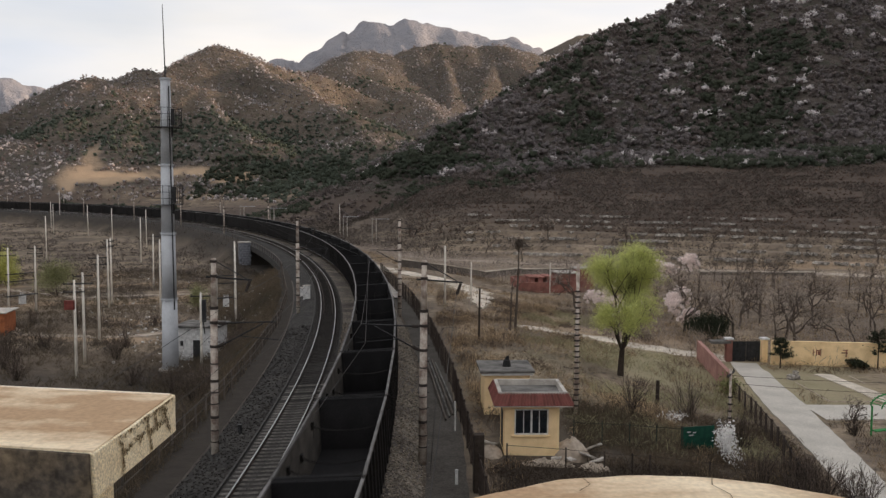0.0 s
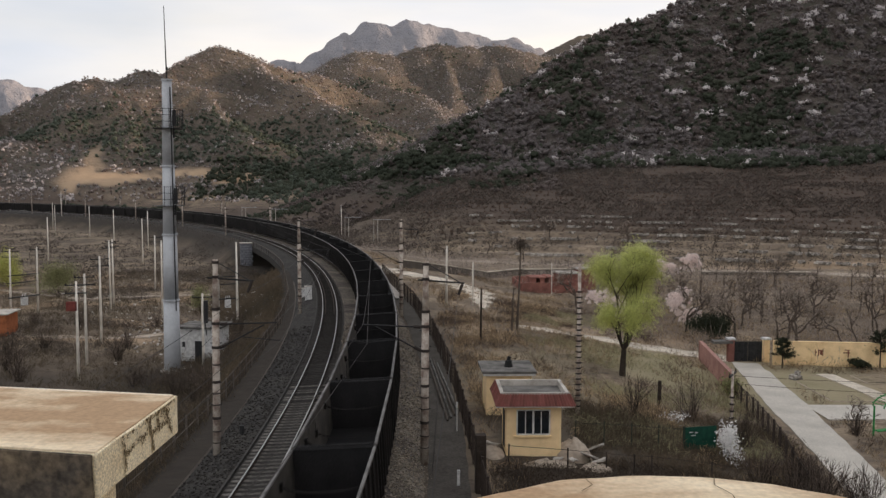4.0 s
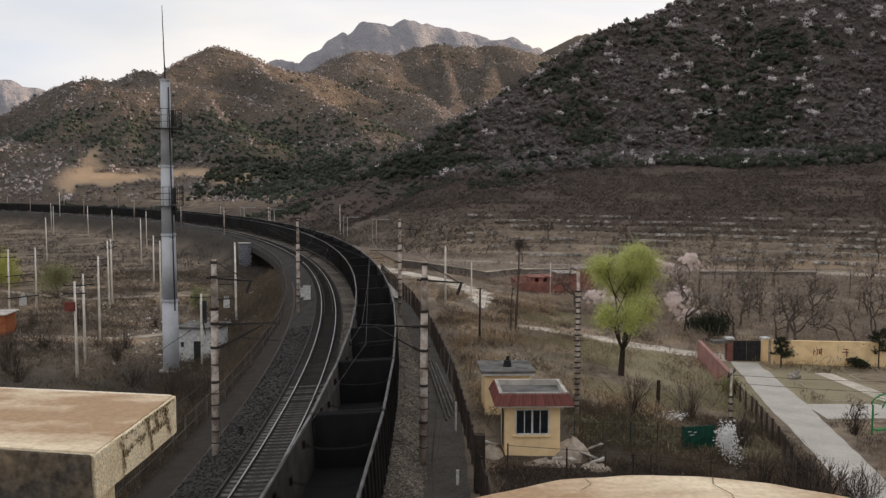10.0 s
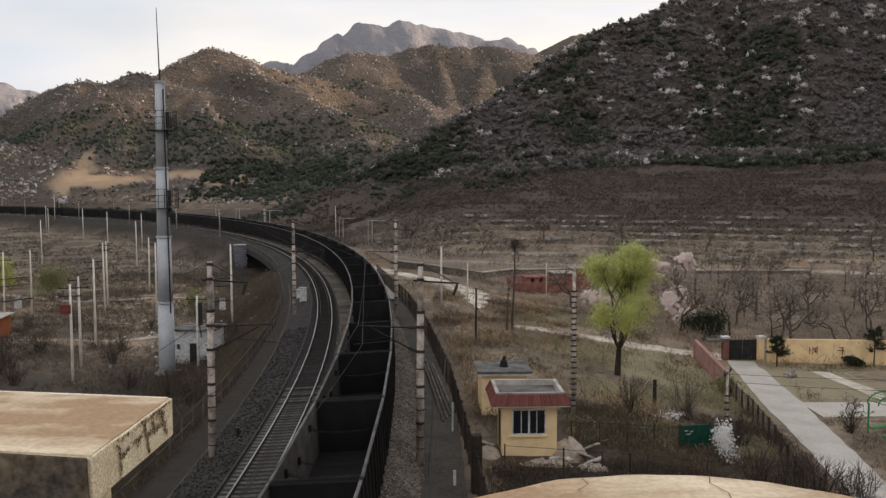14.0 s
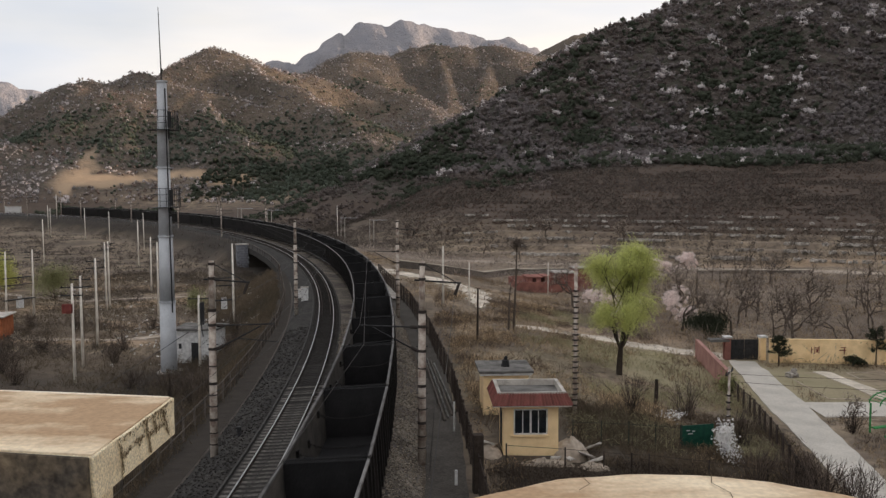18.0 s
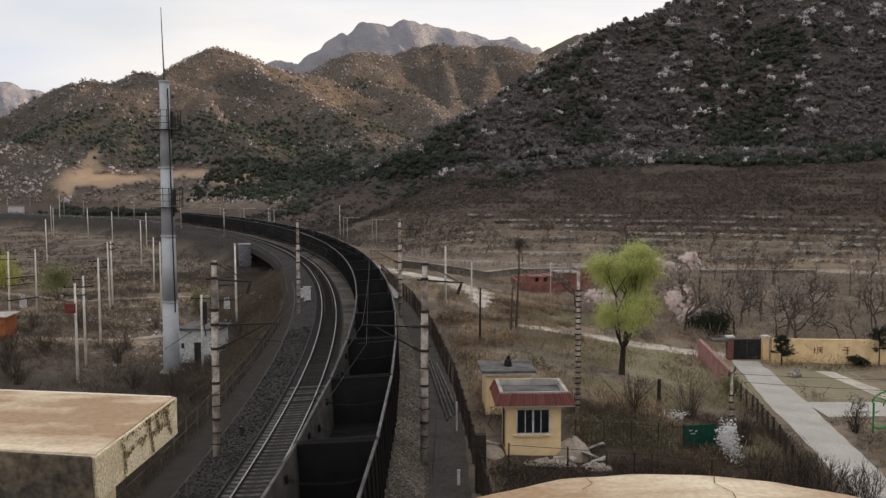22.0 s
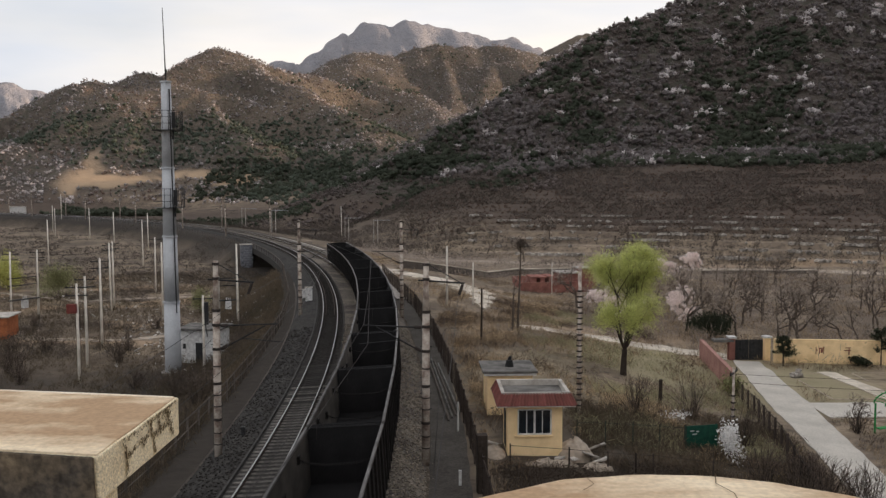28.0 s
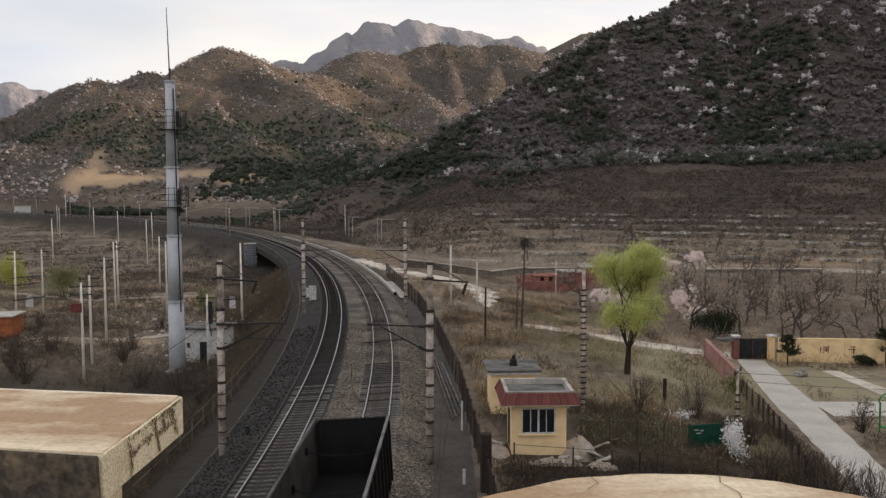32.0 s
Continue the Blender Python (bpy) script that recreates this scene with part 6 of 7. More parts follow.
tagged(new("loose_ballast", quads_mesh("loose_ballast", faces[o > -4].reshape(-1, 4, 3), PEBBLE)), "loose grey-brown ballast stones beside the rails", "ballast", kind="stuff")
tagged(new("dusty_ballast", quads_mesh("dusty_ballast", faces[o < -4].reshape(-1, 4, 3), PEBBLE_DARK)), "coal-dusted ballast stones beside the inner track", "ballast", kind="stuff")


# ---- trees ----
def branchy(rng, start, way, length, radius, depth, out, tips, spread=0.75, lift=0.15, shrink=0.72, kids=(2, 3)):
    """Grows a limb as short tapered pieces; out takes the pieces, tips the ends."""
    p, d = Vector(start), Vector(way).normalized()
    n = 3
    for k in range(n):
        d = (d + Vector(rng.normal(0, 0.16, 3)) + Vector((0, 0, lift * 0.4))).normalized()
        q = p + d * length / n
        r0, r1 = radius * (1 - 0.3 * k / n), radius * (1 - 0.3 * (k + 1) / n)
        out.append((p.copy(), q.copy(), r0, r1))
        p = q
    if depth == 0:
        tips.append((p.copy(), d.copy()))
        return
    for k in range(int(rng.integers(kids[0], kids[1] + 1))):
        turn = Vector(rng.normal(0, spread, 3)) + Vector((0, 0, lift))
        branchy(rng, p, (d + turn).normalized(), length * shrink * rng.uniform(0.8, 1.15), radius * 0.62, depth - 1, out, tips, spread, lift, shrink, kids)


def limbs_mesh(pieces, low, high):
    m = Mesh()
    for p, q, r0, r1 in pieces:
        if low <= r0 < high:
            m.tube(p, q, r0, r1, 7 if r0 > 0.08 else (5 if r0 > 0.03 else 3), caps=False)
    return m


def bare_tree(seed, height, girth, label, twig_mat=TWIG, depth=5, spread=0.75, leaf=None, leaf_size=0.1, leaf_n=0, category="tree", name="bare_tree", trunk=0.25, group="bare trees in the fields"):
    rng = np.random.default_rng(seed)
    pieces, tips = [], []
    branchy(rng, (0, 0, -0.2), (0.05, 0.02, 1), height * trunk, girth, depth, pieces, tips, spread, 0.16, 0.76)
    t = thing(name, label, category, group=group)
    big = girth * 0.5
    part("trunk", limbs_mesh(pieces, big, 9), BRANCH, t, smooth=True)
    part("branch_crown", limbs_mesh(pieces, 0.0, big), BRANCH, t)
    c, size = [], []
    for p, d in tips:
        for k in range(4 if leaf is None else 7):
            w = (d + Vector(rng.normal(0, 0.5, 3))).normalized()
            c.append((p, p + w * rng.uniform(0.3, 0.8) * height * 0.1))
    m = Mesh()
    for a, b in c:
        m.tube(a, b, 0.016, 0.008, 3, caps=False)
    part("twig_spray", m, twig_mat, t)["kind"] = "stuff"
    if leaf:
        cs = np.array([list(a.lerp(b, rng.uniform(0, 1.2)) + Vector(rng.normal(0, 0.12, 3))) for a, b in c for _ in range(leaf_n)])
        part("blossom", quads_mesh("blossom", leaves(rng, cs, leaf_size), leaf), None, t)
    return t


variants = [bare_tree(10 + k, h, g, lab, depth=5, spread=sp) for k, (h, g, lab, sp) in enumerate((
    (8.4, 0.17, "bare dark-branched fruit tree in the field", 0.8), (9.0, 0.21, "old bare fruit tree with crooked limbs", 0.9), (7.6, 0.13, "slender bare tree in the brown field", 0.6), (7.8, 0.16, "bare spreading orchard tree", 0.85)))]
spots = [(35.2, 103.8), (41.8, 105.0), (46.5, 101.0), (55.0, 110.0), (38.5, 112.0), (50.5, 118.0), (60.0, 104.0), (44.0, 127.0), (63.0, 121.0), (33.0, 119.0), (56.0, 132.0), (26.5, 115.0), (69.0, 134.0), (39.5, 96.5),
         (51.0, 97.0), (57.0, 94.5), (20.0, 128.0), (30.0, 136.0), (48.0, 144.0), (73.0, 150.0), (60.0, 158.0), (36.0, 162.0), 
         (84, 205), (66, 214), (104, 210), (48, 226), (121, 226), (90, 240), (30, 240), (60, 262), (110, 262), (12, 222), (2, 250), (-8, 262), (40, 205), (70, 196), (20, 207), (96, 192), (-2, 214), (65.0, 96.0), (30.5, 108.5), (24.0, 106.0)]
rng = np.random.default_rng(77)
for k, (x, y) in enumerate(spots):
    v = variants[k % 4]
    m = pose(x, y, ground_at(x, y) - 0.05, 0, 0, float(rng.uniform(0, 360)))
    if k < 4:
        v.matrix_basis = m
    else:
        copy_thing(v, m)

young = [bare_tree(24 + k, h, 0.13, "young bare fruit tree of the orchard", depth=4, spread=0.7, trunk=0.28) for k, h in enumerate((6.0, 6.8))]
rng = np.random.default_rng(78)
for k in range(34):
    r, a = rng.uniform(104, 186), radians(rng.uniform(11.5, 27.5))
    x, y = r * math.sin(a), r * math.cos(a)
    m = pose(x, y, ground_at(x, y) - 0.05, 0, 0, float(rng.uniform(0, 360)))
    if k < 2:
        young[k].matrix_basis = m
    else:
        copy_thing(young[k % 2], m)

stand(bare_tree(35, 4.2, 0.09, "small bare tree beside the green shelter", depth=4, group=""), 31.0, 64.2)
def dead_tree(seed, height, girth, label, x, y, nest):
    """One bare leaning stem with a few short stubs."""
    rng = np.random.default_rng(seed)
    t = thing("dead_tree", label, "tree")
    stem, stub = Mesh(), Mesh()
    p, d = Vector((0, 0, -0.2)), Vector((0.02, 0.0, 1))
    for k in range(8):
        q = p + (d + Vector((*rng.normal(0, 0.035, 2), 0))).normalized() * height / 8
        stem.tube(p, q, girth * (1 - 0.085 * k), girth * (1 - 0.085 * (k + 1)), 7, caps=k == 7)
        if k > 2:
            for j in range(2):
                w = Vector((rng.normal(0, 0.8), rng.normal(0, 0.8), 1.0)).normalized()
                stub.tube(q, q + w * rng.uniform(0.4, 1.3), 0.04, 0.012, 4)
        p = q
    part("trunk", stem, BRANCH, t, smooth=True)
    part("branch_crown", stub, BRANCH, t)
    if nest:
        c = rng.normal(0, 0.22, (420, 3)) * np.array([1, 1, 0.8]) + np.array(p) - np.array([0, 0, 0.3])
        part("nest", quads_mesh("nest", leaves(rng, c, 0.04, 6.0), BRANCH), None, t, "round twig nest")
    stand(t, x, y)


dead_tree(31, 9.4, 0.15, "tall thin dead tree with a round nest at its top", 8.0, 89.8, True)
dead_tree(32, 5.0, 0.12, "short broken dead tree with few stubs", 7.4, 89.2, False)

blossoms = [bare_tree(41, 7.2, 0.16, "pale pink blossoming fruit tree", leaf=PINK_BLOSSOM, leaf_size=0.085, leaf_n=15, name="blossom_tree", group="blossom trees"),
            bare_tree(42, 6.4, 0.14, "pale pink blossoming fruit tree", leaf=PINK_BLOSSOM, leaf_size=0.085, leaf_n=13, name="blossom_tree", group="blossom trees")]
for k, (x, y) in enumerate(((25.5, 121.8), (30.8, 116.0), (22.6, 112.0), (44.0, 164.8), (34.0, 124.0), (25.0, 116.0), (48.5, 170.0), (22.0, 120.0), (40.0, 158.0), (31.5, 110.0))):
    m = pose(x, y, ground_at(x, y), 0, 0, 73.0 * k) @ Matrix.Scale(0.74 if x > 29 and y < 130 else 0.9, 4)
    if k < 2:
        blossoms[k].matrix_basis = m
    else:
        copy_thing(blossoms[k % 2], m)


def willow():
    rng = np.random.default_rng(21)
    t = thing("willow_tree", "young willow in fresh yellow-green spring leaf", "tree")
    pieces, tips = [], []
    trunk_top = Vector((0.12, 0, 2.2))
    pieces.append((Vector((0, 0, -0.3)), Vector((0.05, 0, 1.2)), 0.30, 0.25))
    pieces.append((Vector((0.05, 0, 1.2)), trunk_top, 0.25, 0.22))
    for way, length, depth in (((-0.30, 0.1, 1), 2.8, 4), ((0.28, -0.05, 1), 2.9, 4), ((0.02, 0.3, 1), 2.4, 4), ((-0.5, -0.2, 0.8), 1.6, 3), ((0.6, 0.2, 0.7), 1.7, 3), ((0.1, -0.5, 0.8), 1.6, 3)):
        branchy(rng, trunk_top, way, length, 0.13, depth, pieces, tips, 0.42, 0.22, 0.78)
    part("trunk", limbs_mesh(pieces, 0.12, 9), BARK, t, smooth=True)
    part("limb_crown", limbs_mesh(pieces, 0.0, 0.12), BARK, t)
    # long thin switches that arch up, out and down, with leaves along them
    pts, seg = [], Mesh()
    for a, b, r0, r1 in pieces:
        if r0 > 0.06 or a.z < 3.0 and rng.uniform() < 0.5:
            continue
        for k in range(7):
            p = a.lerp(b, rng.uniform(0, 1))
            d = Vector((p.x, p.y, 0)).normalized() * 0.5 + Vector((0, 0, 0.8)) + Vector(rng.normal(0, 0.4, 3))
            d.normalize()
            span = rng.uniform(0.8, 2.1)
            for j in range(7):
                d = (d + Vector((0, 0, -0.30))).normalized()
                q = p + d * span / 7
                pts += [list(p.lerp(q, rng.uniform(0, 1)) + Vector(rng.normal(0, 0.03, 3))) for _ in range(2)]
                p = q
    part("crown", quads_mesh("crown", leaves(rng, np.array(pts), 0.04, 3.2)[:, :3], WILLOW_LEAF), None, t, "thin fresh yellow-green leaves")
    stand(t, 15.5, 74.0)


willow()


def leafy_bush(name, label, x, y, w, h, n, size, material, seed, category="bush", stem=True, group=""):
    rng = np.random.default_rng(seed)
    t = thing(name, label, category, group=group)
    lumps = rng.normal(0, 0.33, (14, 3)) * np.array([w, w, h * 0.7]) * 0.6 + np.array([0, 0, h * 0.55])
    c = lumps[rng.integers(0, 14, n)] + rng.normal(0, 1, (n, 3)) * np.array([w, w, h]) * 0.13
    c[:, 2] = np.abs(c[:, 2])
    part("foliage", quads_mesh("foliage", leaves(rng, c, size, 1.6), material), None, t)
    if stem:
        m = Mesh()
        for k in range(5):
            m.tube((rng.normal(0, 0.08), rng.normal(0, 0.08), -0.15), tuple(lumps[k] * 0.75), 0.035, 0.012, 5)
        part("stem_clump", m, BARK, t)
    stand(t, x, y)
    return t


YELLOW_BUSH = mat("yellow_green_leaf", (0.58, 0.57, 0.20), 0.75, vary=0.2, island=0.35, bump=0, thin=0.6)
OLIVE_BUSH = mat("olive_leaf", (0.33, 0.33, 0.17), 0.8, vary=0.2, island=0.35, bump=0, thin=0.6)
leafy_bush("willow_bush", "round yellow-green willow bush in the yard", -73.5, 151.0, 4.8, 5.6, 7000, 0.075, YELLOW_BUSH, 51)
leafy_bush("willow_bush", "round yellow-green willow bush in the yard", -77.0, 156.0, 4.2, 5.6, 5500, 0.075, YELLOW_BUSH, 52)
leafy_bush("willow_bush", "olive green willow bush in the yard", -61.0, 141.5, 5.6, 6.0, 6500, 0.07, OLIVE_BUSH, 53)
leafy_bush("willow_bush", "olive green bush beside the railway bank", -33.5, 124.0, 3.0, 3.8, 2600, 0.06, OLIVE_BUSH, 54)
leafy_bush("evergreen_bush", "dense dark evergreen bush by the gate", 31.4, 102.5, 4.3, 3.0, 7000, 0.065, CONIFER, 55)
leafy_bush("white_flower_bush", "white flowering bush beside the notice board", 16.7, 50.2, 1.5, 2.4, 1100, 0.055, SNOW_BLOSSOM, 56)
leafy_bush("white_flower_bush", "small white flowering bush on a bank", 15.6, 57.5, 1.8, 1.0, 220, 0.045, SNOW_BLOSSOM, 57)
leafy_bush("weeping_bush", "yellow-green bush against the brick wall", 24.6, 73.0, 2.2, 2.6, 900, 0.07, OLIVE_BUSH, 58)
leafy_bush("clipped_hedge", "dark low hedge at the wall foot", 42.0, 87.4, 2.2, 0.9, 900, 0.08, CONIFER, 59, stem=False)
leafy_bush("clipped_hedge", "dark low hedge at the wall foot", 52.0, 86.4, 3.0, 0.9, 900, 0.08, CONIFER, 60, stem=False)


def pine(x, y, height, seed):
    rng = np.random.default_rng(seed)
    t = thing("pine_tree", "small dark green pine by the yellow wall", "tree", group="pines by the wall")
    part("trunk", Mesh().tube((0, 0, -0.2), (0, 0, height * 0.8), 0.09, 0.04, 7), BARK, t)
    c = []
    m = Mesh()
    for k in range(38):
        z = height * rng.uniform(0.38, 0.98)
        a, r = rng.uniform(0, 6.283), (height - z) * 0.42 + 0.5
        tip = Vector((r * math.cos(a), r * math.sin(a), z + 0.1))
        m.tube((0, 0, z - 0.15), tip, 0.025, 0.01, 4)
        c += [list(Vector((0, 0, z - 0.1)).lerp(tip, rng.uniform(0.3, 1.05)) + Vector(rng.normal(0, 0.09, 3))) for _ in range(46)]
    part("branch_crown", m, BARK, t)
    part("needles", quads_mesh("needles", leaves(rng, np.array(c), 0.05, 2.6), CONIFER), None, t)
    stand(t, x, y)


pine(44.4, 88.0, 3.9, 61)
pine(34.4, 87.6, 3.0, 62)
pine(50.0, 87.0, 3.5, 63)


BUSH_TWIG = mat("dark_bush_twig", (0.21, 0.165, 0.135), 0.95, vary=0.3, scale=2, fine=20, bump=0, thin=0.4, spread=0.3)


def stem_bush(seed, height, label):
    """Bare upright stems from one root."""
    rng = np.random.default_rng(seed)
    t = thing("bare_bush", label, "bush", group="bare bushes")
    m, tw = Mesh(), Mesh()
    for k in range(22):
        p, d = Vector((*rng.normal(0, 0.18, 2), -0.1)), Vector((*rng.normal(0, 0.34, 2), 1)).normalized()
        for j in range(5):
            q = p + d * height / 5 * rng.uniform(0.7, 1.1)
            m.tube(p, q, 0.022 - 0.003 * j, 0.019 - 0.003 * j, 3, caps=False)
            if j > 0:
                for i in range(4):
                    w = (d + Vector(rng.normal(0, 0.5, 3))).normalized()
                    tw.tube(p, p + w * height * rng.uniform(0.12, 0.28), 0.009, 0.005, 3, caps=False)
            p, d = q, (d + Vector(rng.normal(0, 0.14, 3))).normalized()
    part("stem_clump", m, BARK, t)
    part("twig_spray", tw, BUSH_TWIG, t)["kind"] = "stuff"
    return t


bushes = [stem_bush(71, 2.6, "tall bare twiggy bush beside the garden path"), stem_bush(72, 2.0, "bare twiggy bush in the dry bank"), stem_bush(73, 3.1, "tall bare twiggy bush in the dry bank")]
bush_spots = [(-43.0, 96.0), (-50.0, 92.0), (-34.0, 96.0), (-30.0, 101.0), (-52.0, 113.0), (-45.0, 110.0), (-62.0, 108.0), (-20.5, 88.5), (-21.5, 95.0), (-36.0, 112.0), (-27.5, 79.0), (-22.0, 73.0), (-33.0, 90.5), (21.5, 50.0), (20.0, 44.5), (18.2, 43.0), (21.0, 47.5), (22.4, 45.0), (17.2, 46.5), (30.6, 63.8), (26.6, 47.0), (25.3, 43.5), (28.5, 46.5),
              (-40.5, 84.0), (-42.5, 86.0), (-38.5, 80.5), (-44.0, 90.0), (-17.5, 66.0), (-41.0, 78.5), (13.0, 58.0), (-16.5, 60.0), (-18.0, 56.0), (29.8, 51.5), (27.8, 50.0),
              (20.6, 48.8), (18.8, 53.6), (19.2, 46.4), (22.8, 47.6), (17.4, 60.2)]
for k, (x, y) in enumerate(bush_spots):
    m = pose(x, y, ground_at(x, y), 0, 0, 47.0 * k)
    if k < 3:
        bushes[k].matrix_basis = m
    else:
        copy_thing(bushes[k % 3], m)


# ---- scrub, grass and stones that nobody could count ----
def scatter(seed, n, az0, az1, r0, r1, power=1.0):
    rng = np.random.default_rng(seed)
    a = np.radians(rng.uniform(az0, az1, n))
    r = r0 + (r1 - r0) * rng.uniform(0, 1, n) ** power
    return rng, r * np.sin(a), r * np.cos(a)


def shrub_stuff(name, label, rng, x, y, z, size, per, leaf, material, tall=0.8, long=1.0, up=None):
    n = len(x)
    c = np.stack([x, y, z], -1)[:, None, :] + rng.normal(0, 0.42, (n, per, 3)) * size[:, None, None] * np.array([1, 1, tall]) + np.array([0, 0, 0.5 * tall]) * size[:, None, None]
    s = np.repeat(size, per) * leaf
    quads = leaves(rng, c.reshape(-1, 3), s * 1.2, long, up)[:, :3]
    return tagged(new(name, quads_mesh(name, quads, material)), label, "scrub", kind="stuff")


def slope_rise(x, y):
    return hills(x, y) - FLOOR_Z


ICO = np.array([(a, b, 0) for a in (-1, 1) for b in (-1.618, 1.618)] + [(0, a, b) for a in (-1, 1) for b in (-1.618, 1.618)] + [(b, 0, a) for a in (-1, 1) for b in (-1.618, 1.618)]) / 1.902
ICO_FACES = np.array([f for f in itertools.combinations(range(12), 3) if all(np.linalg.norm(ICO[a] - ICO[b]) < 1.1 for a, b in itertools.combinations(f, 2))])
ICO_FACES = np.array([f if np.dot(np.cross(ICO[f[1]] - ICO[f[0]], ICO[f[2]] - ICO[f[0]]), ICO[f[0]]) > 0 else f[::-1] for f in ICO_FACES])


def puff_stuff(name, label, rng, x, y, z, size, lumps, material, tall=0.9, ragged=0.2, sprays=6, core=0.6):
    """Shrubs of several uneven rounded clumps each, with loose sprays standing out of them."""
    n = len(x)
    mid = np.stack([x, y, z], -1)[:, None, :] + rng.normal(0, 0.40, (n, lumps, 3)) * size[:, None, None] * np.array([1, 1, 0.5]) + np.array([0, 0, 0.45 * tall]) * size[:, None, None]
    r = size[:, None] * rng.uniform(0.42, 0.75, (n, lumps))
    mid, r = mid.reshape(-1, 3), r.ravel()
    shape = ICO[None] * (1 + rng.normal(0, ragged, (len(r), 12, 1))) * np.array([1, 1, tall])
    co = (mid[:, None, :] + shape * r[:, None, None] * core).reshape(-1, 3)
    tri = (ICO_FACES[None] + 12 * np.arange(len(r))[:, None, None]).reshape(-1, 3)
    way = rng.normal(size=(len(r) * sprays, 3))
    way /= np.linalg.norm(way, axis=1)[:, None]
    c = np.repeat(mid, sprays, 0) + way * (rng.uniform(0.45, 1.15, len(way)) * np.repeat(r, sprays))[:, None] * np.array([1, 1, 0.9])
    leaf = leaves(rng, c, np.repeat(r, sprays) * 0.34, 1.5, None)[:, :3]
    tri = np.concatenate([tri, len(co) + np.arange(3 * len(leaf)).reshape(-1, 3)])
    co = np.concatenate([co, leaf.reshape(-1, 3)])
    me = bpy.data.meshes.new(name)
    me.vertices.add(len(co))
    me.vertices.foreach_set("co", co.astype(np.float32).ravel())
    me.loops.add(tri.size)
    me.loops.foreach_set("vertex_index", tri.astype(np.int32).ravel())
    me.polygons.add(len(tri))
    me.polygons.foreach_set("loop_start", np.arange(0, tri.size, 3, dtype=np.int32))
    me.polygons.foreach_set("loop_total", np.full(len(tri), 3, np.int32))
    me.update(calc_edges=True)
    me.shade_smooth()
    me.materials.append(material)
    return tagged(new(name, me), label, "scrub", kind="stuff")


PUFF_GREEN = mat("evergreen_shrub", (0.094, 0.104, 0.074), 0.95, vary=0.2, scale=0.03, fine=0.8, island=0.12, bump=0, thin=0.5, other=(0.074, 0.088, 0.064))
PUFF_BROWN = mat("bare_brown_shrub", (0.235, 0.195, 0.18), 0.95, vary=0.2, scale=0.03, fine=0.8, island=0.16, bump=0, thin=0.5, other=(0.145, 0.122, 0.112))
PUFF_GREY = mat("bare_grey_shrub", (0.27, 0.24, 0.235), 0.95, vary=0.2, scale=0.03, fine=0.8, island=0.16, bump=0, thin=0.5, other=(0.20, 0.175, 0.168))
PUFF_TAN = mat("dry_tan_shrub", (0.37, 0.285, 0.245), 0.95, vary=0.2, scale=0.03, fine=0.8, island=0.14, bump=0, thin=0.5, other=(0.25, 0.19, 0.16))
PUFF_WHITE = mat("hill_blossom_shrub", (0.80, 0.75, 0.74), 0.9, vary=0.15, scale=0.03, fine=0.8, island=0.12, bump=0, thin=0.5, other=(0.68, 0.63, 0.62))

# far-hill versions of the shrub tones, paled to paint in distance haze
FAR_BROWN = mat("haze_paled_brown_shrub", (0.34, 0.275, 0.25), 0.95, vary=0.2, scale=0.02, fine=0.8, island=0.16, bump=0, thin=0.5, other=(0.21, 0.175, 0.16))
FAR_GREY = mat("haze_paled_grey_shrub", (0.43, 0.40, 0.39), 0.95, vary=0.2, scale=0.02, fine=0.8, island=0.16, bump=0, thin=0.5, other=(0.27, 0.245, 0.24))
FAR_GREEN = mat("haze_paled_pine_green", (0.14, 0.16, 0.125), 0.95, vary=0.2, scale=0.02, fine=0.8, island=0.14, bump=0, thin=0.5, other=(0.11, 0.13, 0.10))
PUFF_PALE = mat("pale_thin_blossom_shrub", (0.74, 0.68, 0.67), 0.9, vary=0.2, scale=0.03, fine=0.8, island=0.2, bump=0, thin=0.5, other=(0.42, 0.37, 0.36))

# big near hillside
rng, x, y = scatter(101, 32000, -20, 29, 320, 790, 0.8)
s, off = rail_coords(x, y)
rise = slope_rise(x, y)
z = ground_z(x, y)
keep = (rise > 11 + 12 * fbm(x / 30, y / 30, 2, 19)) & (z > 14) & (off > 55) & (y < 575 + x) & (z < 145)
x, y, z = x[keep], y[keep], z[keep]
kind = 0.8 * fbm(x / 34, y / 34, 3, 91) + 0.16 * rng.normal(size=len(x))
low = np.clip(1 - (z - 14) / 60, 0, 1)
green = kind + 0.34 * low > 0.36
white = ~green & (rng.uniform(size=len(x)) < (0.02 + 0.05 * (fbm(x / 35, y / 35, 2, 17) > 0.03)) * (0.5 + 0.9 * (z > 45)))
grey = ~green & ~white & (kind < -0.04)
brown = ~green & ~white & ~grey
for sel, name, label, material, lumps, lo, hi, core in ((green, "hill_evergreens", "dark evergreen shrubs on the hillside", PUFF_GREEN, 3, 1.6, 3.6, 0.7), (white, "hill_blossom", "white blossoming shrubs on the hillside", PUFF_WHITE, 7, 1.5, 3.4, 0.5),
                                                (grey, "hill_grey_scrub", "greyish bare shrubs on the hillside", PUFF_GREY, 2, 1.5, 3.4, 0.6), (brown, "hill_scrub", "bare brown scrub on the hillside", PUFF_BROWN, 2, 1.3, 3.2, 0.6)):
    puff_stuff(name, label, rng, x[sel], y[sel], z[sel], rng.uniform(lo, hi, sel.sum()), lumps, material, 0.9, 0.22, 7, core)

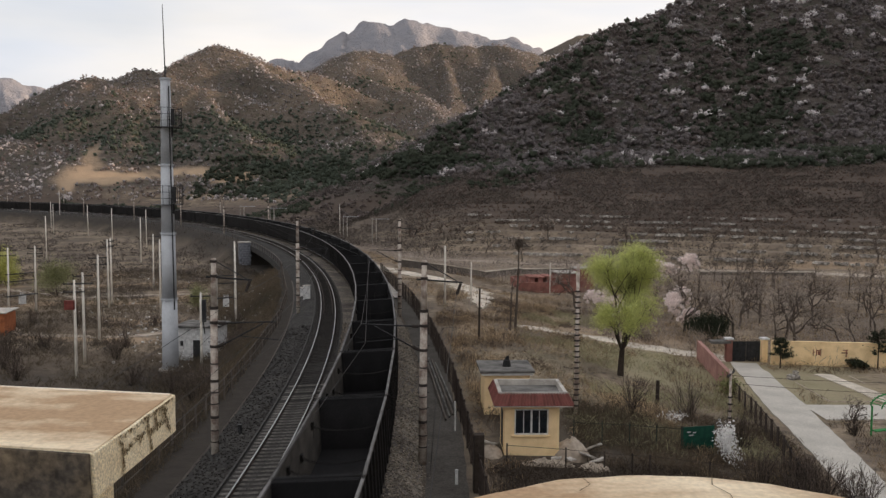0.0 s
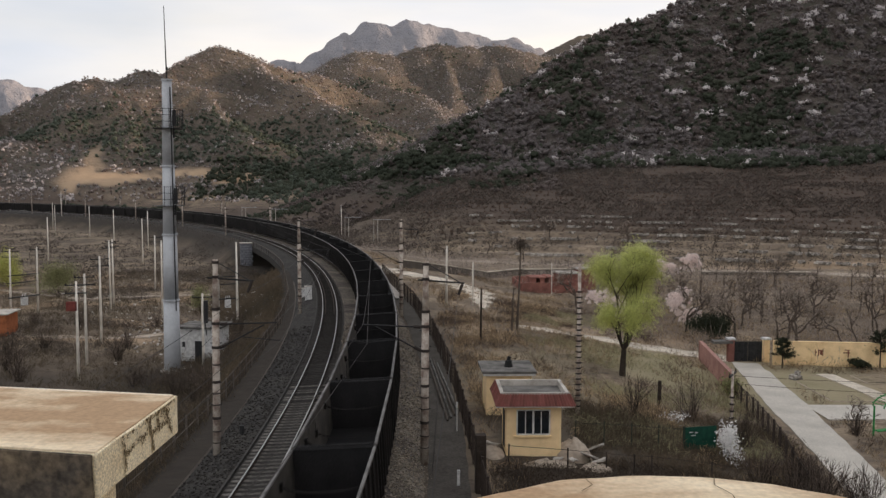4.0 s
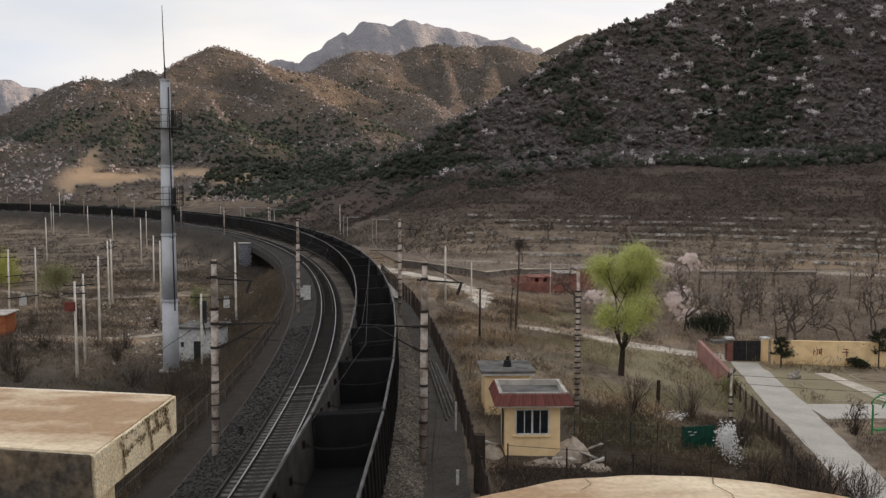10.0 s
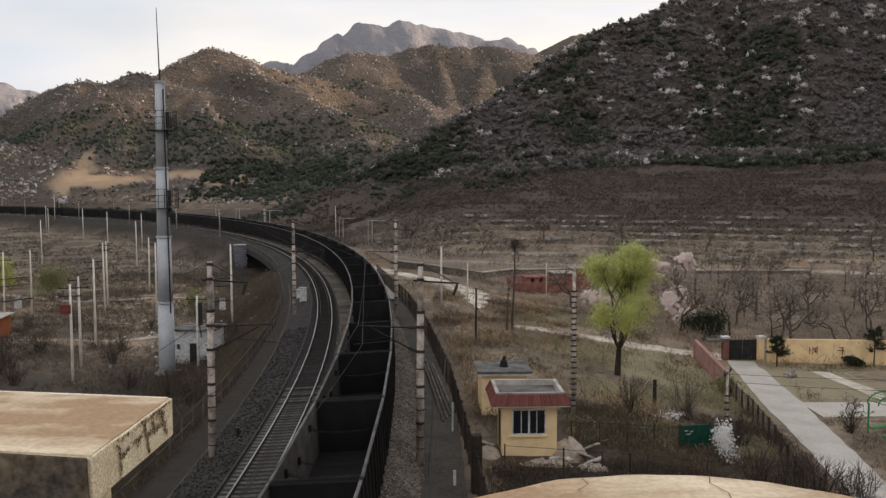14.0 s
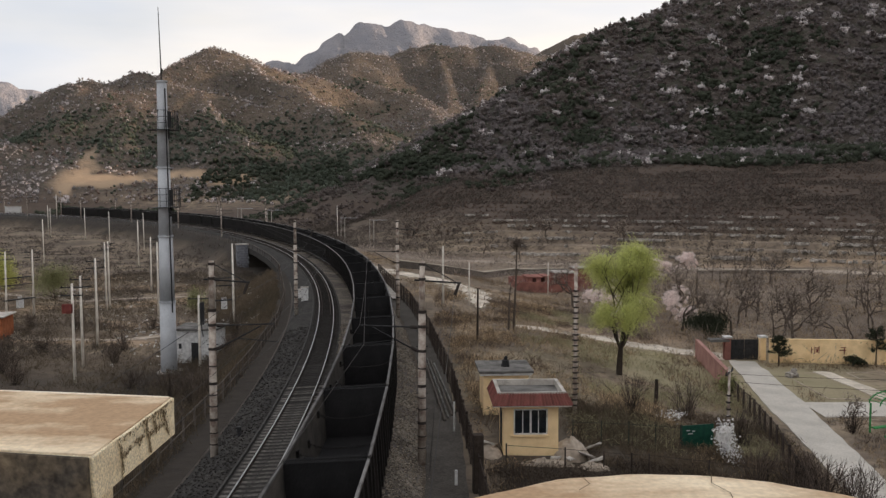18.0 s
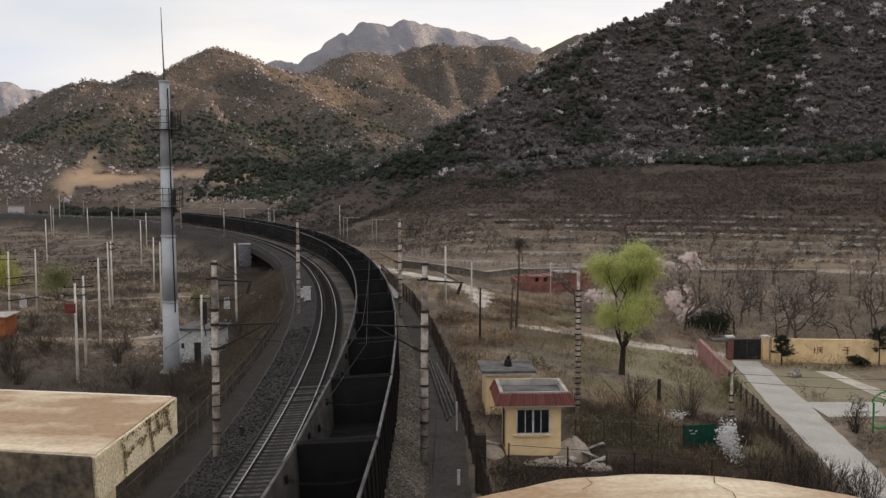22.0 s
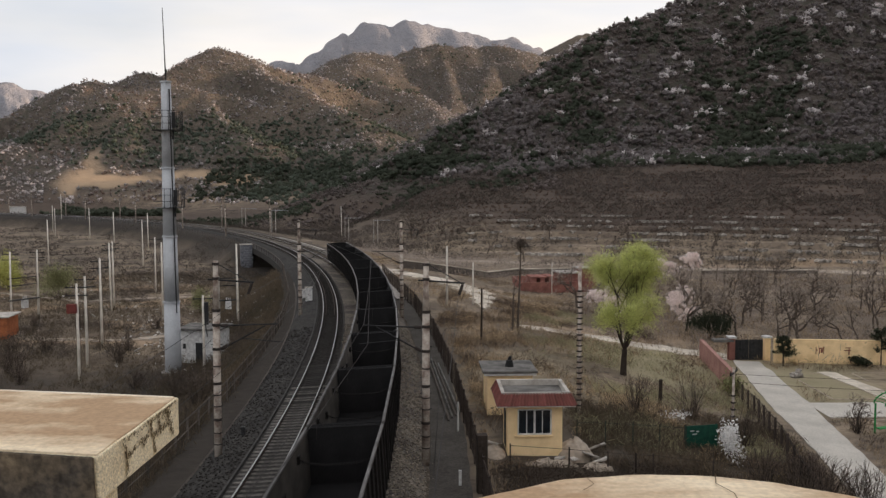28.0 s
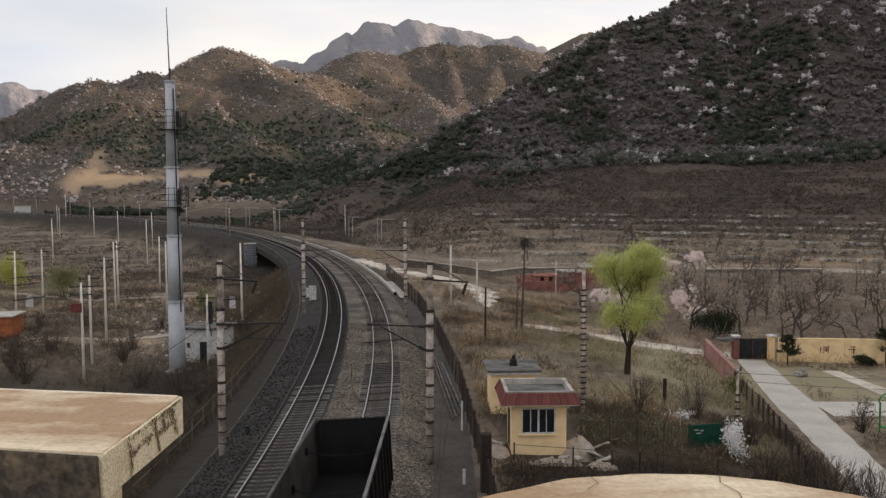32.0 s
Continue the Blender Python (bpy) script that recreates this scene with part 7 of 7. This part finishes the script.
# farther hills
rng, x, y = scatter(102, 36000, -28, 14, 480, 1480, 0.85)
s, off = rail_coords(x, y)
rise = slope_rise(x, y)
z = ground_z(x, y)
bare_cut = kinds_cut(x, y, z)
keep = (rise > 6) & (off > 40) & (rng.uniform(size=len(x)) > 1.1 * smooth(0.15, 0.4, bare_cut)) & ~((x > -60) & (y < 400)) & ~((y < 575 + x) & (y < 700))
x, y, z = x[keep], y[keep], z[keep]
far = np.hypot(x, y)
kind = fbm(x / 70, y / 70, 3, 93) + 0.16 * rng.normal(size=len(x))
foot = np.where(x < -140, np.where(x < -262, 44, 24), 0)
wooded = smooth(80, 58, z + 14 * fbm(x / 40, y / 40, 2, 94)) * smooth(foot - 2, foot + 5, z) * smooth(900, 820, far)
green = kind + (0.62 + 0.22 * smooth(-270, -310, x)) * wooded > 0.37
white = ~green & (rng.uniform(size=len(x)) < 0.12 + 0.22 * (fbm(x / 45, y / 45, 2, 18) > 0.03) + 0.10 * (z < 45))
tawny = ~green & ~white & (kind > 0.10)
grey = ~green & ~white & (kind < 0.0)
brown = ~green & ~white & ~grey & ~tawny
for sel, name, label, material, lo, hi, core in ((green, "far_evergreens", "dark evergreens on the far hills", FAR_GREEN, 1.6, 4.0, 0.7), (white, "far_blossom", "white blossom on the far hills", PUFF_PALE, 1.2, 2.8, 0.65),
                                           (grey, "far_grey_scrub", "greyish scrub on the far hills", FAR_GREY, 1.2, 3.0, 0.6), (brown, "far_scrub", "brown scrub on the far hills", FAR_BROWN, 1.2, 3.0, 0.6), (tawny, "far_tawny_scrub", "tawny dry scrub on the far hills", PUFF_TAN, 1.2, 2.8, 0.6)):
    puff_stuff(name, label, rng, x[sel], y[sel], z[sel], rng.uniform(lo, hi, sel.sum()), 1, material, 0.9, 0.22, 9, core)

# dark evergreen belt behind the far railway poles, and brush at the mouth of the side valley
rng = np.random.default_rng(114)
x, y = rng.uniform(-226, -158, 420), rng.uniform(505, 540, 420)
x, y = np.concatenate([x, rng.uniform(-158, -58, 420)]), np.concatenate([y, rng.uniform(560, 640, 420)])
puff_stuff("far_copse", "dark evergreen copse behind the railway poles", rng, x, y, ground_z(x, y), rng.uniform(1.8, 3.4, len(x)), 3, PUFF_GREEN, 1.0, 0.2, 5, 0.7)
x, y = rng.uniform(-150, 45, 5200), rng.uniform(290, 560, 5200)
s, off = rail_coords(x, y)
z = ground_z(x, y)
keep = (off > 22) & (y < 560 + x) & (z < 32) & (y > 330 - 0.4 * x) & (fbm(x / 26, y / 26, 2, 97) > -0.25)
x, y, z = x[keep], y[keep], z[keep]
dark = fbm(x / 40, y / 40, 2, 98) + 0.4 * smooth(0, -60, x) * smooth(360, 420, y) > 0.12
for sel, name, label, material in ((dark, "valley_evergreens", "dark evergreen shrubs at the valley mouth", PUFF_GREEN), (~dark, "valley_scrub", "bare brown scrub at the valley mouth", PUFF_BROWN)):
    puff_stuff(name, label, rng, x[sel], y[sel], z[sel], rng.uniform(0.9, 2.2, sel.sum()), 2, material, 0.9, 0.2, 6)

# stones of the terrace walls
rng, x, y = scatter(103, 340000, 1, 29, 200, 285, 1.0)
s, off = rail_coords(x, y)
u, k = terrace_level(x, y)
keep = (k - np.floor(k) > 0.955) & (u > 0) & (u < 66) & (x > 8) & (off > 40) & (fbm(x / 13, y / 13, 3, 61) > -0.12) & (fbm(x / 2.2, y / 2.2, 2, 62) > 0.0)
x, y = x[keep][:15000], y[keep][:15000]
z = ground_z(x, y)
c = np.stack([x, y, z + 0.15], -1)
v = np.array([(a, b, d) for d in (-1, 1) for b in (-1, 1) for a in (-1, 1)], float) * 0.5
boxes = c[:, None, :] + v[None] * rng.uniform(0.2, 0.6, (len(c), 1, 3)) + rng.normal(0, 0.05, (len(c), 8, 3))
quads = boxes[:, np.array([(0, 1, 5, 4), (2, 6, 7, 3), (0, 4, 6, 2), (1, 3, 7, 5), (4, 5, 7, 6)])].reshape(-1, 4, 3)
tagged(new("terrace_stones", quads_mesh("terrace_stones", quads, STONE_WALL)), "grey field stones of the terrace walls", "stones", kind="stuff")

# dry grass and low brush on the valley floor
YARD_BRUSH = mat("dark_olive_brush", (0.15, 0.115, 0.08), 0.95, vary=0.3, scale=0.05, island=0.35, bump=0, thin=0.45, other=(0.08, 0.066, 0.044))
rng, x, y = scatter(104, 60000, -29, 29, 30, 190, 0.7)
z = ground_z(x, y)
s, off = rail_coords(x, y)
free = ((off > 6.2) | (off < -10.5)) & (np.hypot(x - 5, y - 47.6) > 3.0)
free &= ~((x > 22) & (x < 33) & (y > 44) & (y < 90) & (np.abs(x - (31.6 - (90 - y) * 0.165)) < 2.3)) & ~((x > 29) & (np.abs(y - 70.6) < 2.7)) & ~((x > 33.3) & (y > 59) & (y < 85))
patchy = fbm(x / 9, y / 9, 3, 63)
keep = free & (patchy > np.where(off < 0, -0.3, -0.12))
x, y, z, patchy, off = x[keep], y[keep], z[keep], patchy[keep], off[keep]
tan = (patchy + 0.2 * rng.normal(size=len(x)) > 0.06 - 0.2 * ((off > 6) & (off < 26))) & (off > -4)
shrub_stuff("dry_grass", "tawny dry grass tufts", rng, x[tan], y[tan], z[tan], rng.uniform(0.2, 0.5, tan.sum()), 8, 0.075, SCRUB_DRY, 0.7, 7.0, (0, 0, 0.7))
near_side = ~tan & (off > 0)
yard_side = ~tan & (off < 0)
shrub_stuff("low_brush", "brown low brush", rng, x[near_side], y[near_side], z[near_side], rng.uniform(0.25, 0.7, near_side.sum()), 8, 0.06, BRUSH, 0.8, 7.0, (0, 0, 0.7))
shrub_stuff("yard_brush", "dark brown low brush in the yard", rng, x[yard_side], y[yard_side], z[yard_side], rng.uniform(0.3, 0.8, yard_side.sum()), 8, 0.06, YARD_BRUSH, 0.7, 6.0, (0, 0, 0.7))

# dark bramble patches across the yard
rng, x, y = scatter(112, 13000, -29, -8, 52, 200, 0.9)
s, off = rail_coords(x, y)
keep = (off < -12) & (fbm(x / 13, y / 8, 3, 68) > 0.1 - 0.3 * smooth(105, 85, y))
x, y = x[keep], y[keep]
shrub_stuff("yard_bramble", "dark brown bramble patches in the yard", rng, x, y, ground_z(x, y), rng.uniform(0.5, 1.2, len(x)), 14, 0.035, SCRUB, 0.7, 9.0, (0, 0, 0.5))

# thick dark weeds on the bank between the railway fence and the yard
rng = np.random.default_rng(116)
s, off = rng.uniform(36, 150, 6500), -10.3 - 9.5 * rng.uniform(0, 1, 6500) ** 1.3
a = A0 + s / RAD
x, y = CX + (RAD + off) * np.cos(a), CY + (RAD + off) * np.sin(a)
shrub_stuff("bank_bramble", "dark brown weeds on the bank below the fence", rng, x, y, ground_z(x, y), rng.uniform(0.3, 0.9, len(x)), 9, 0.05, YARD_BRUSH, 0.8, 8.0, (0, 0, 0.6))

# twiggy orchard haze
rng, x, y = scatter(105, 1900, 9, 29, 96, 188, 0.8)
z = ground_z(x, y)
shrub_stuff("orchard_brush", "bare brown orchard brush", rng, x, y, z, rng.uniform(0.8, 2.0, len(x)), 16, 0.025, TWIG, 1.1, 11.0, (0, 0, 0.7))
rng, x, y = scatter(106, 2600, -8, 12, 150, 205, 0.8)
s, off = rail_coords(x, y)
x, y = x[off > 12], y[off > 12]
shrub_stuff("field_brush", "bare brown brush in the field", rng, x, y, ground_z(x, y), rng.uniform(0.8, 1.8, len(x)), 10, 0.025, TWIG, 1.1, 12.0, (0, 0, 0.8))

# brush along the terraces, thickest on the risers
rng, x, y = scatter(107, 90000, -12, 29, 190, 370, 0.9)
s, off = rail_coords(x, y)
u, k = terrace_level(x, y)
keep = (off > 30) & (((k - np.floor(k) > 0.86) & (u > 0) & (rng.uniform(size=len(x)) < 0.6)) | (rng.uniform(size=len(x)) < 0.10 + 0.35 * smooth(40, 110, u))) & (fbm(x / 18, y / 18, 2, 71) > -0.2)
x, y = x[keep], y[keep]
shrub_stuff("terrace_brush", "brown brush and weeds on the terraces", rng, x, y, ground_z(x, y), rng.uniform(0.5, 1.4, len(x)), 6, 0.13, SCRUB, 0.8, 2.5)

rng, x, y = scatter(117, 12000, -2, 29, 235, 400, 1.0)
s, off = rail_coords(x, y)
u, k = terrace_level(x, y)
keep = (off > 45) & (u > 38) & (k - np.floor(k) > 0.35 + 0.3 * fbm(x / 30, y / 30, 2, 99)) & (slope_rise(x, y) < 24)
x, y = x[keep], y[keep]
PUFF_RUST = mat("rusty_dead_weed", (0.19, 0.14, 0.11), 0.95, vary=0.25, scale=0.05, fine=0.8, island=0.25, bump=0, thin=0.5, other=(0.13, 0.09, 0.075))
puff_stuff("terrace_weeds", "rusty brown dead weeds on the worn terraces", rng, x, y, ground_z(x, y), rng.uniform(0.35, 0.95, len(x)), 1, PUFF_RUST, 0.7, 0.25, 7, 0.6)

# thick low brush on the bank below the bridge
DARK_BRUSH = mat("dark_dead_brush", (0.075, 0.056, 0.042), 0.95, vary=0.3, scale=0.05, island=0.35, bump=0, thin=0.4, other=(0.055, 0.043, 0.033))
rng = np.random.default_rng(108)
x, y = rng.uniform(2.6, 22.0, 4600), rng.uniform(39.0, 46.6, 4600)
keep = (y < 44.2) | (x > 9.0)
x, y = x[keep], y[keep]
shrub_stuff("bank_brush", "dark brown brush thick on the bank", rng, x, y, ground_z(x, y), rng.uniform(0.2, 0.5, len(x)), 9, 0.05, DARK_BRUSH, 0.8, 8.0, (0, 0, 0.5))

# low brush on the far yard and the bank inside the curve
rng, x, y = scatter(109, 15000, -29, -3, 175, 440, 0.9)
s, off = rail_coords(x, y)
keep = (off < -10.5) & (fbm(x / 15, y / 15, 2, 73) > -0.12)
x, y = x[keep], y[keep]
shrub_stuff("bank_weeds", "brown weeds on the railway bank", rng, x, y, ground_z(x, y), rng.uniform(0.4, 1.2, len(x)), 6, 0.12, SCRUB, 0.6, 3.0, (0, 0, 0.5))


rng = np.random.default_rng(115)
s, off = rng.uniform(225, 600, 9000), rng.uniform(9, 60, 9000)
a = A0 + np.minimum(s, S1) / RAD
x, y = CX + (RAD + off) * np.cos(a) - np.maximum(s - S1, 0) * np.sin(a), CY + (RAD + off) * np.sin(a) + np.maximum(s - S1, 0) * np.cos(a)
keep = fbm(x / 20, y / 20, 2, 74) > -0.2
x, y = x[keep], y[keep]
shrub_stuff("field_edge_weeds", "brown weeds and brush outside the railway curve", rng, x, y, ground_z(x, y), rng.uniform(0.5, 1.5, len(x)), 6, 0.12, SCRUB, 0.7, 3.0, (0, 0, 0.5))

# rough dark grass and weeds between the gate house and the field path
rng = np.random.default_rng(110)
x, y = rng.uniform(0.0, 25.0, 19000), rng.uniform(49.0, 122.0, 19000)
s, off = rail_coords(x, y)
keep = (off > 6.6) & (fbm(x / 5, y / 5, 3, 65) + 0.15 * rng.normal(size=len(x)) > -0.05) & (np.hypot(x - 5, y - 47.6) > 4.0) & (x < 31.6 - (90 - y) * 0.165 - 2.6) & ~((y > 91) & (x > 8.5) & (np.abs(y - 96) < 4))
x, y = x[keep], y[keep]
lawn = np.hypot((x - 21.0) * 1.4, y - 83) < 11
moss = lawn | (fbm(x / 6, y / 6, 2, 66) > 0.02) & (x > 8)
thin = ~lawn | (rng.uniform(size=len(x)) < 0.45)
x, y, moss = x[thin], y[thin], moss[thin]
MEADOW = mat("dull_green_grass", (0.42, 0.385, 0.235), 0.95, vary=0.3, scale=0.1, island=0.35, bump=0, thin=0.45, other=(0.22, 0.20, 0.125))
for sel, name, label, material in ((moss, "rough_grass", "dull green rough grass in the field", MEADOW), (~moss, "field_weeds", "brown dead weeds in the field", BRUSH)):
    shrub_stuff(name, label, rng, x[sel], y[sel], ground_z(x[sel], y[sel]), rng.uniform(0.22, 0.65, sel.sum()), 10, 0.055, material, 0.8, 8.0, (0, 0, 0.6))

rng = np.random.default_rng(118)
bx, by = rng.uniform(8.0, 24.0, 5200), rng.uniform(45.0, 63.0, 5200)
keep = (fbm(bx / 4, by / 3, 3, 69) > -0.12 + 0.3 * smooth(54, 63, by)) & (bx < 31.6 - (90 - by) * 0.165 - 2.6)
bx, by = bx[keep], by[keep]
shrub_stuff("bank_weeds", "dark olive weeds on the bank by the hut", rng, bx, by, ground_z(bx, by), rng.uniform(0.25, 0.7, len(bx)), 10, 0.05, YARD_BRUSH, 0.7, 8.0, (0, 0, 0.6))

STRAW = mat("bleached_straw", (0.62, 0.47, 0.30), 0.95, vary=0.3, scale=0.1, island=0.35, bump=0, thin=0.45, other=(0.44, 0.32, 0.20))
straw = ((fbm(x / 4.5, y / 4.5, 2, 67) > 0.02) | (np.hypot(x - 11.0, (y - 79) * 0.6) < 3.6)) & ~moss & (x < 16)
shrub_stuff("straw_tufts", "pale straw tufts on the bank", rng, x[straw], y[straw], ground_z(x[straw], y[straw]), rng.uniform(0.25, 0.6, straw.sum()), 12, 0.05, STRAW, 0.9, 9.0, (0, 0, 0.8))

# pale rubbish and broken stones strewn about the yard
rng = np.random.default_rng(111)
spot = np.concatenate([rng.integers(0, 7, 300), rng.integers(0, 2, 250)])
cx, cy = np.array([-34, -27, -45, -60, -30, -52, -24])[spot], np.array([112, 100, 128, 150, 132, 168, 118])[spot]
x, y = cx + rng.normal(0, 4.0, 550), cy + rng.normal(0, 6, 550)
s, off = rail_coords(x, y)
keep = off < -11
x, y = x[keep], y[keep]
v = np.array([(a, b, d) for d in (-1, 1) for b in (-1, 1) for a in (-1, 1)], float) * 0.5
bits = np.stack([x, y, ground_z(x, y) + 0.04], -1)[:, None, :] + v[None] * rng.uniform(0.08, 0.42, (len(x), 1, 3)) ** np.array([1, 1, 1.6]) + rng.normal(0, 0.04, (len(x), 8, 3))
RUBBISH = mat("pale_broken_stone", (0.62, 0.59, 0.55), 0.9, island=0.45, other=(0.4, 0.37, 0.33))
tagged(new("yard_rubble", quads_mesh("yard_rubble", bits[:, np.array([(0, 1, 5, 4), (2, 6, 7, 3), (0, 4, 6, 2), (1, 3, 7, 5), (4, 5, 7, 6)])].reshape(-1, 4, 3), RUBBISH)), "pale rubbish and broken stones in the yard", "rubble", kind="stuff")


motions()
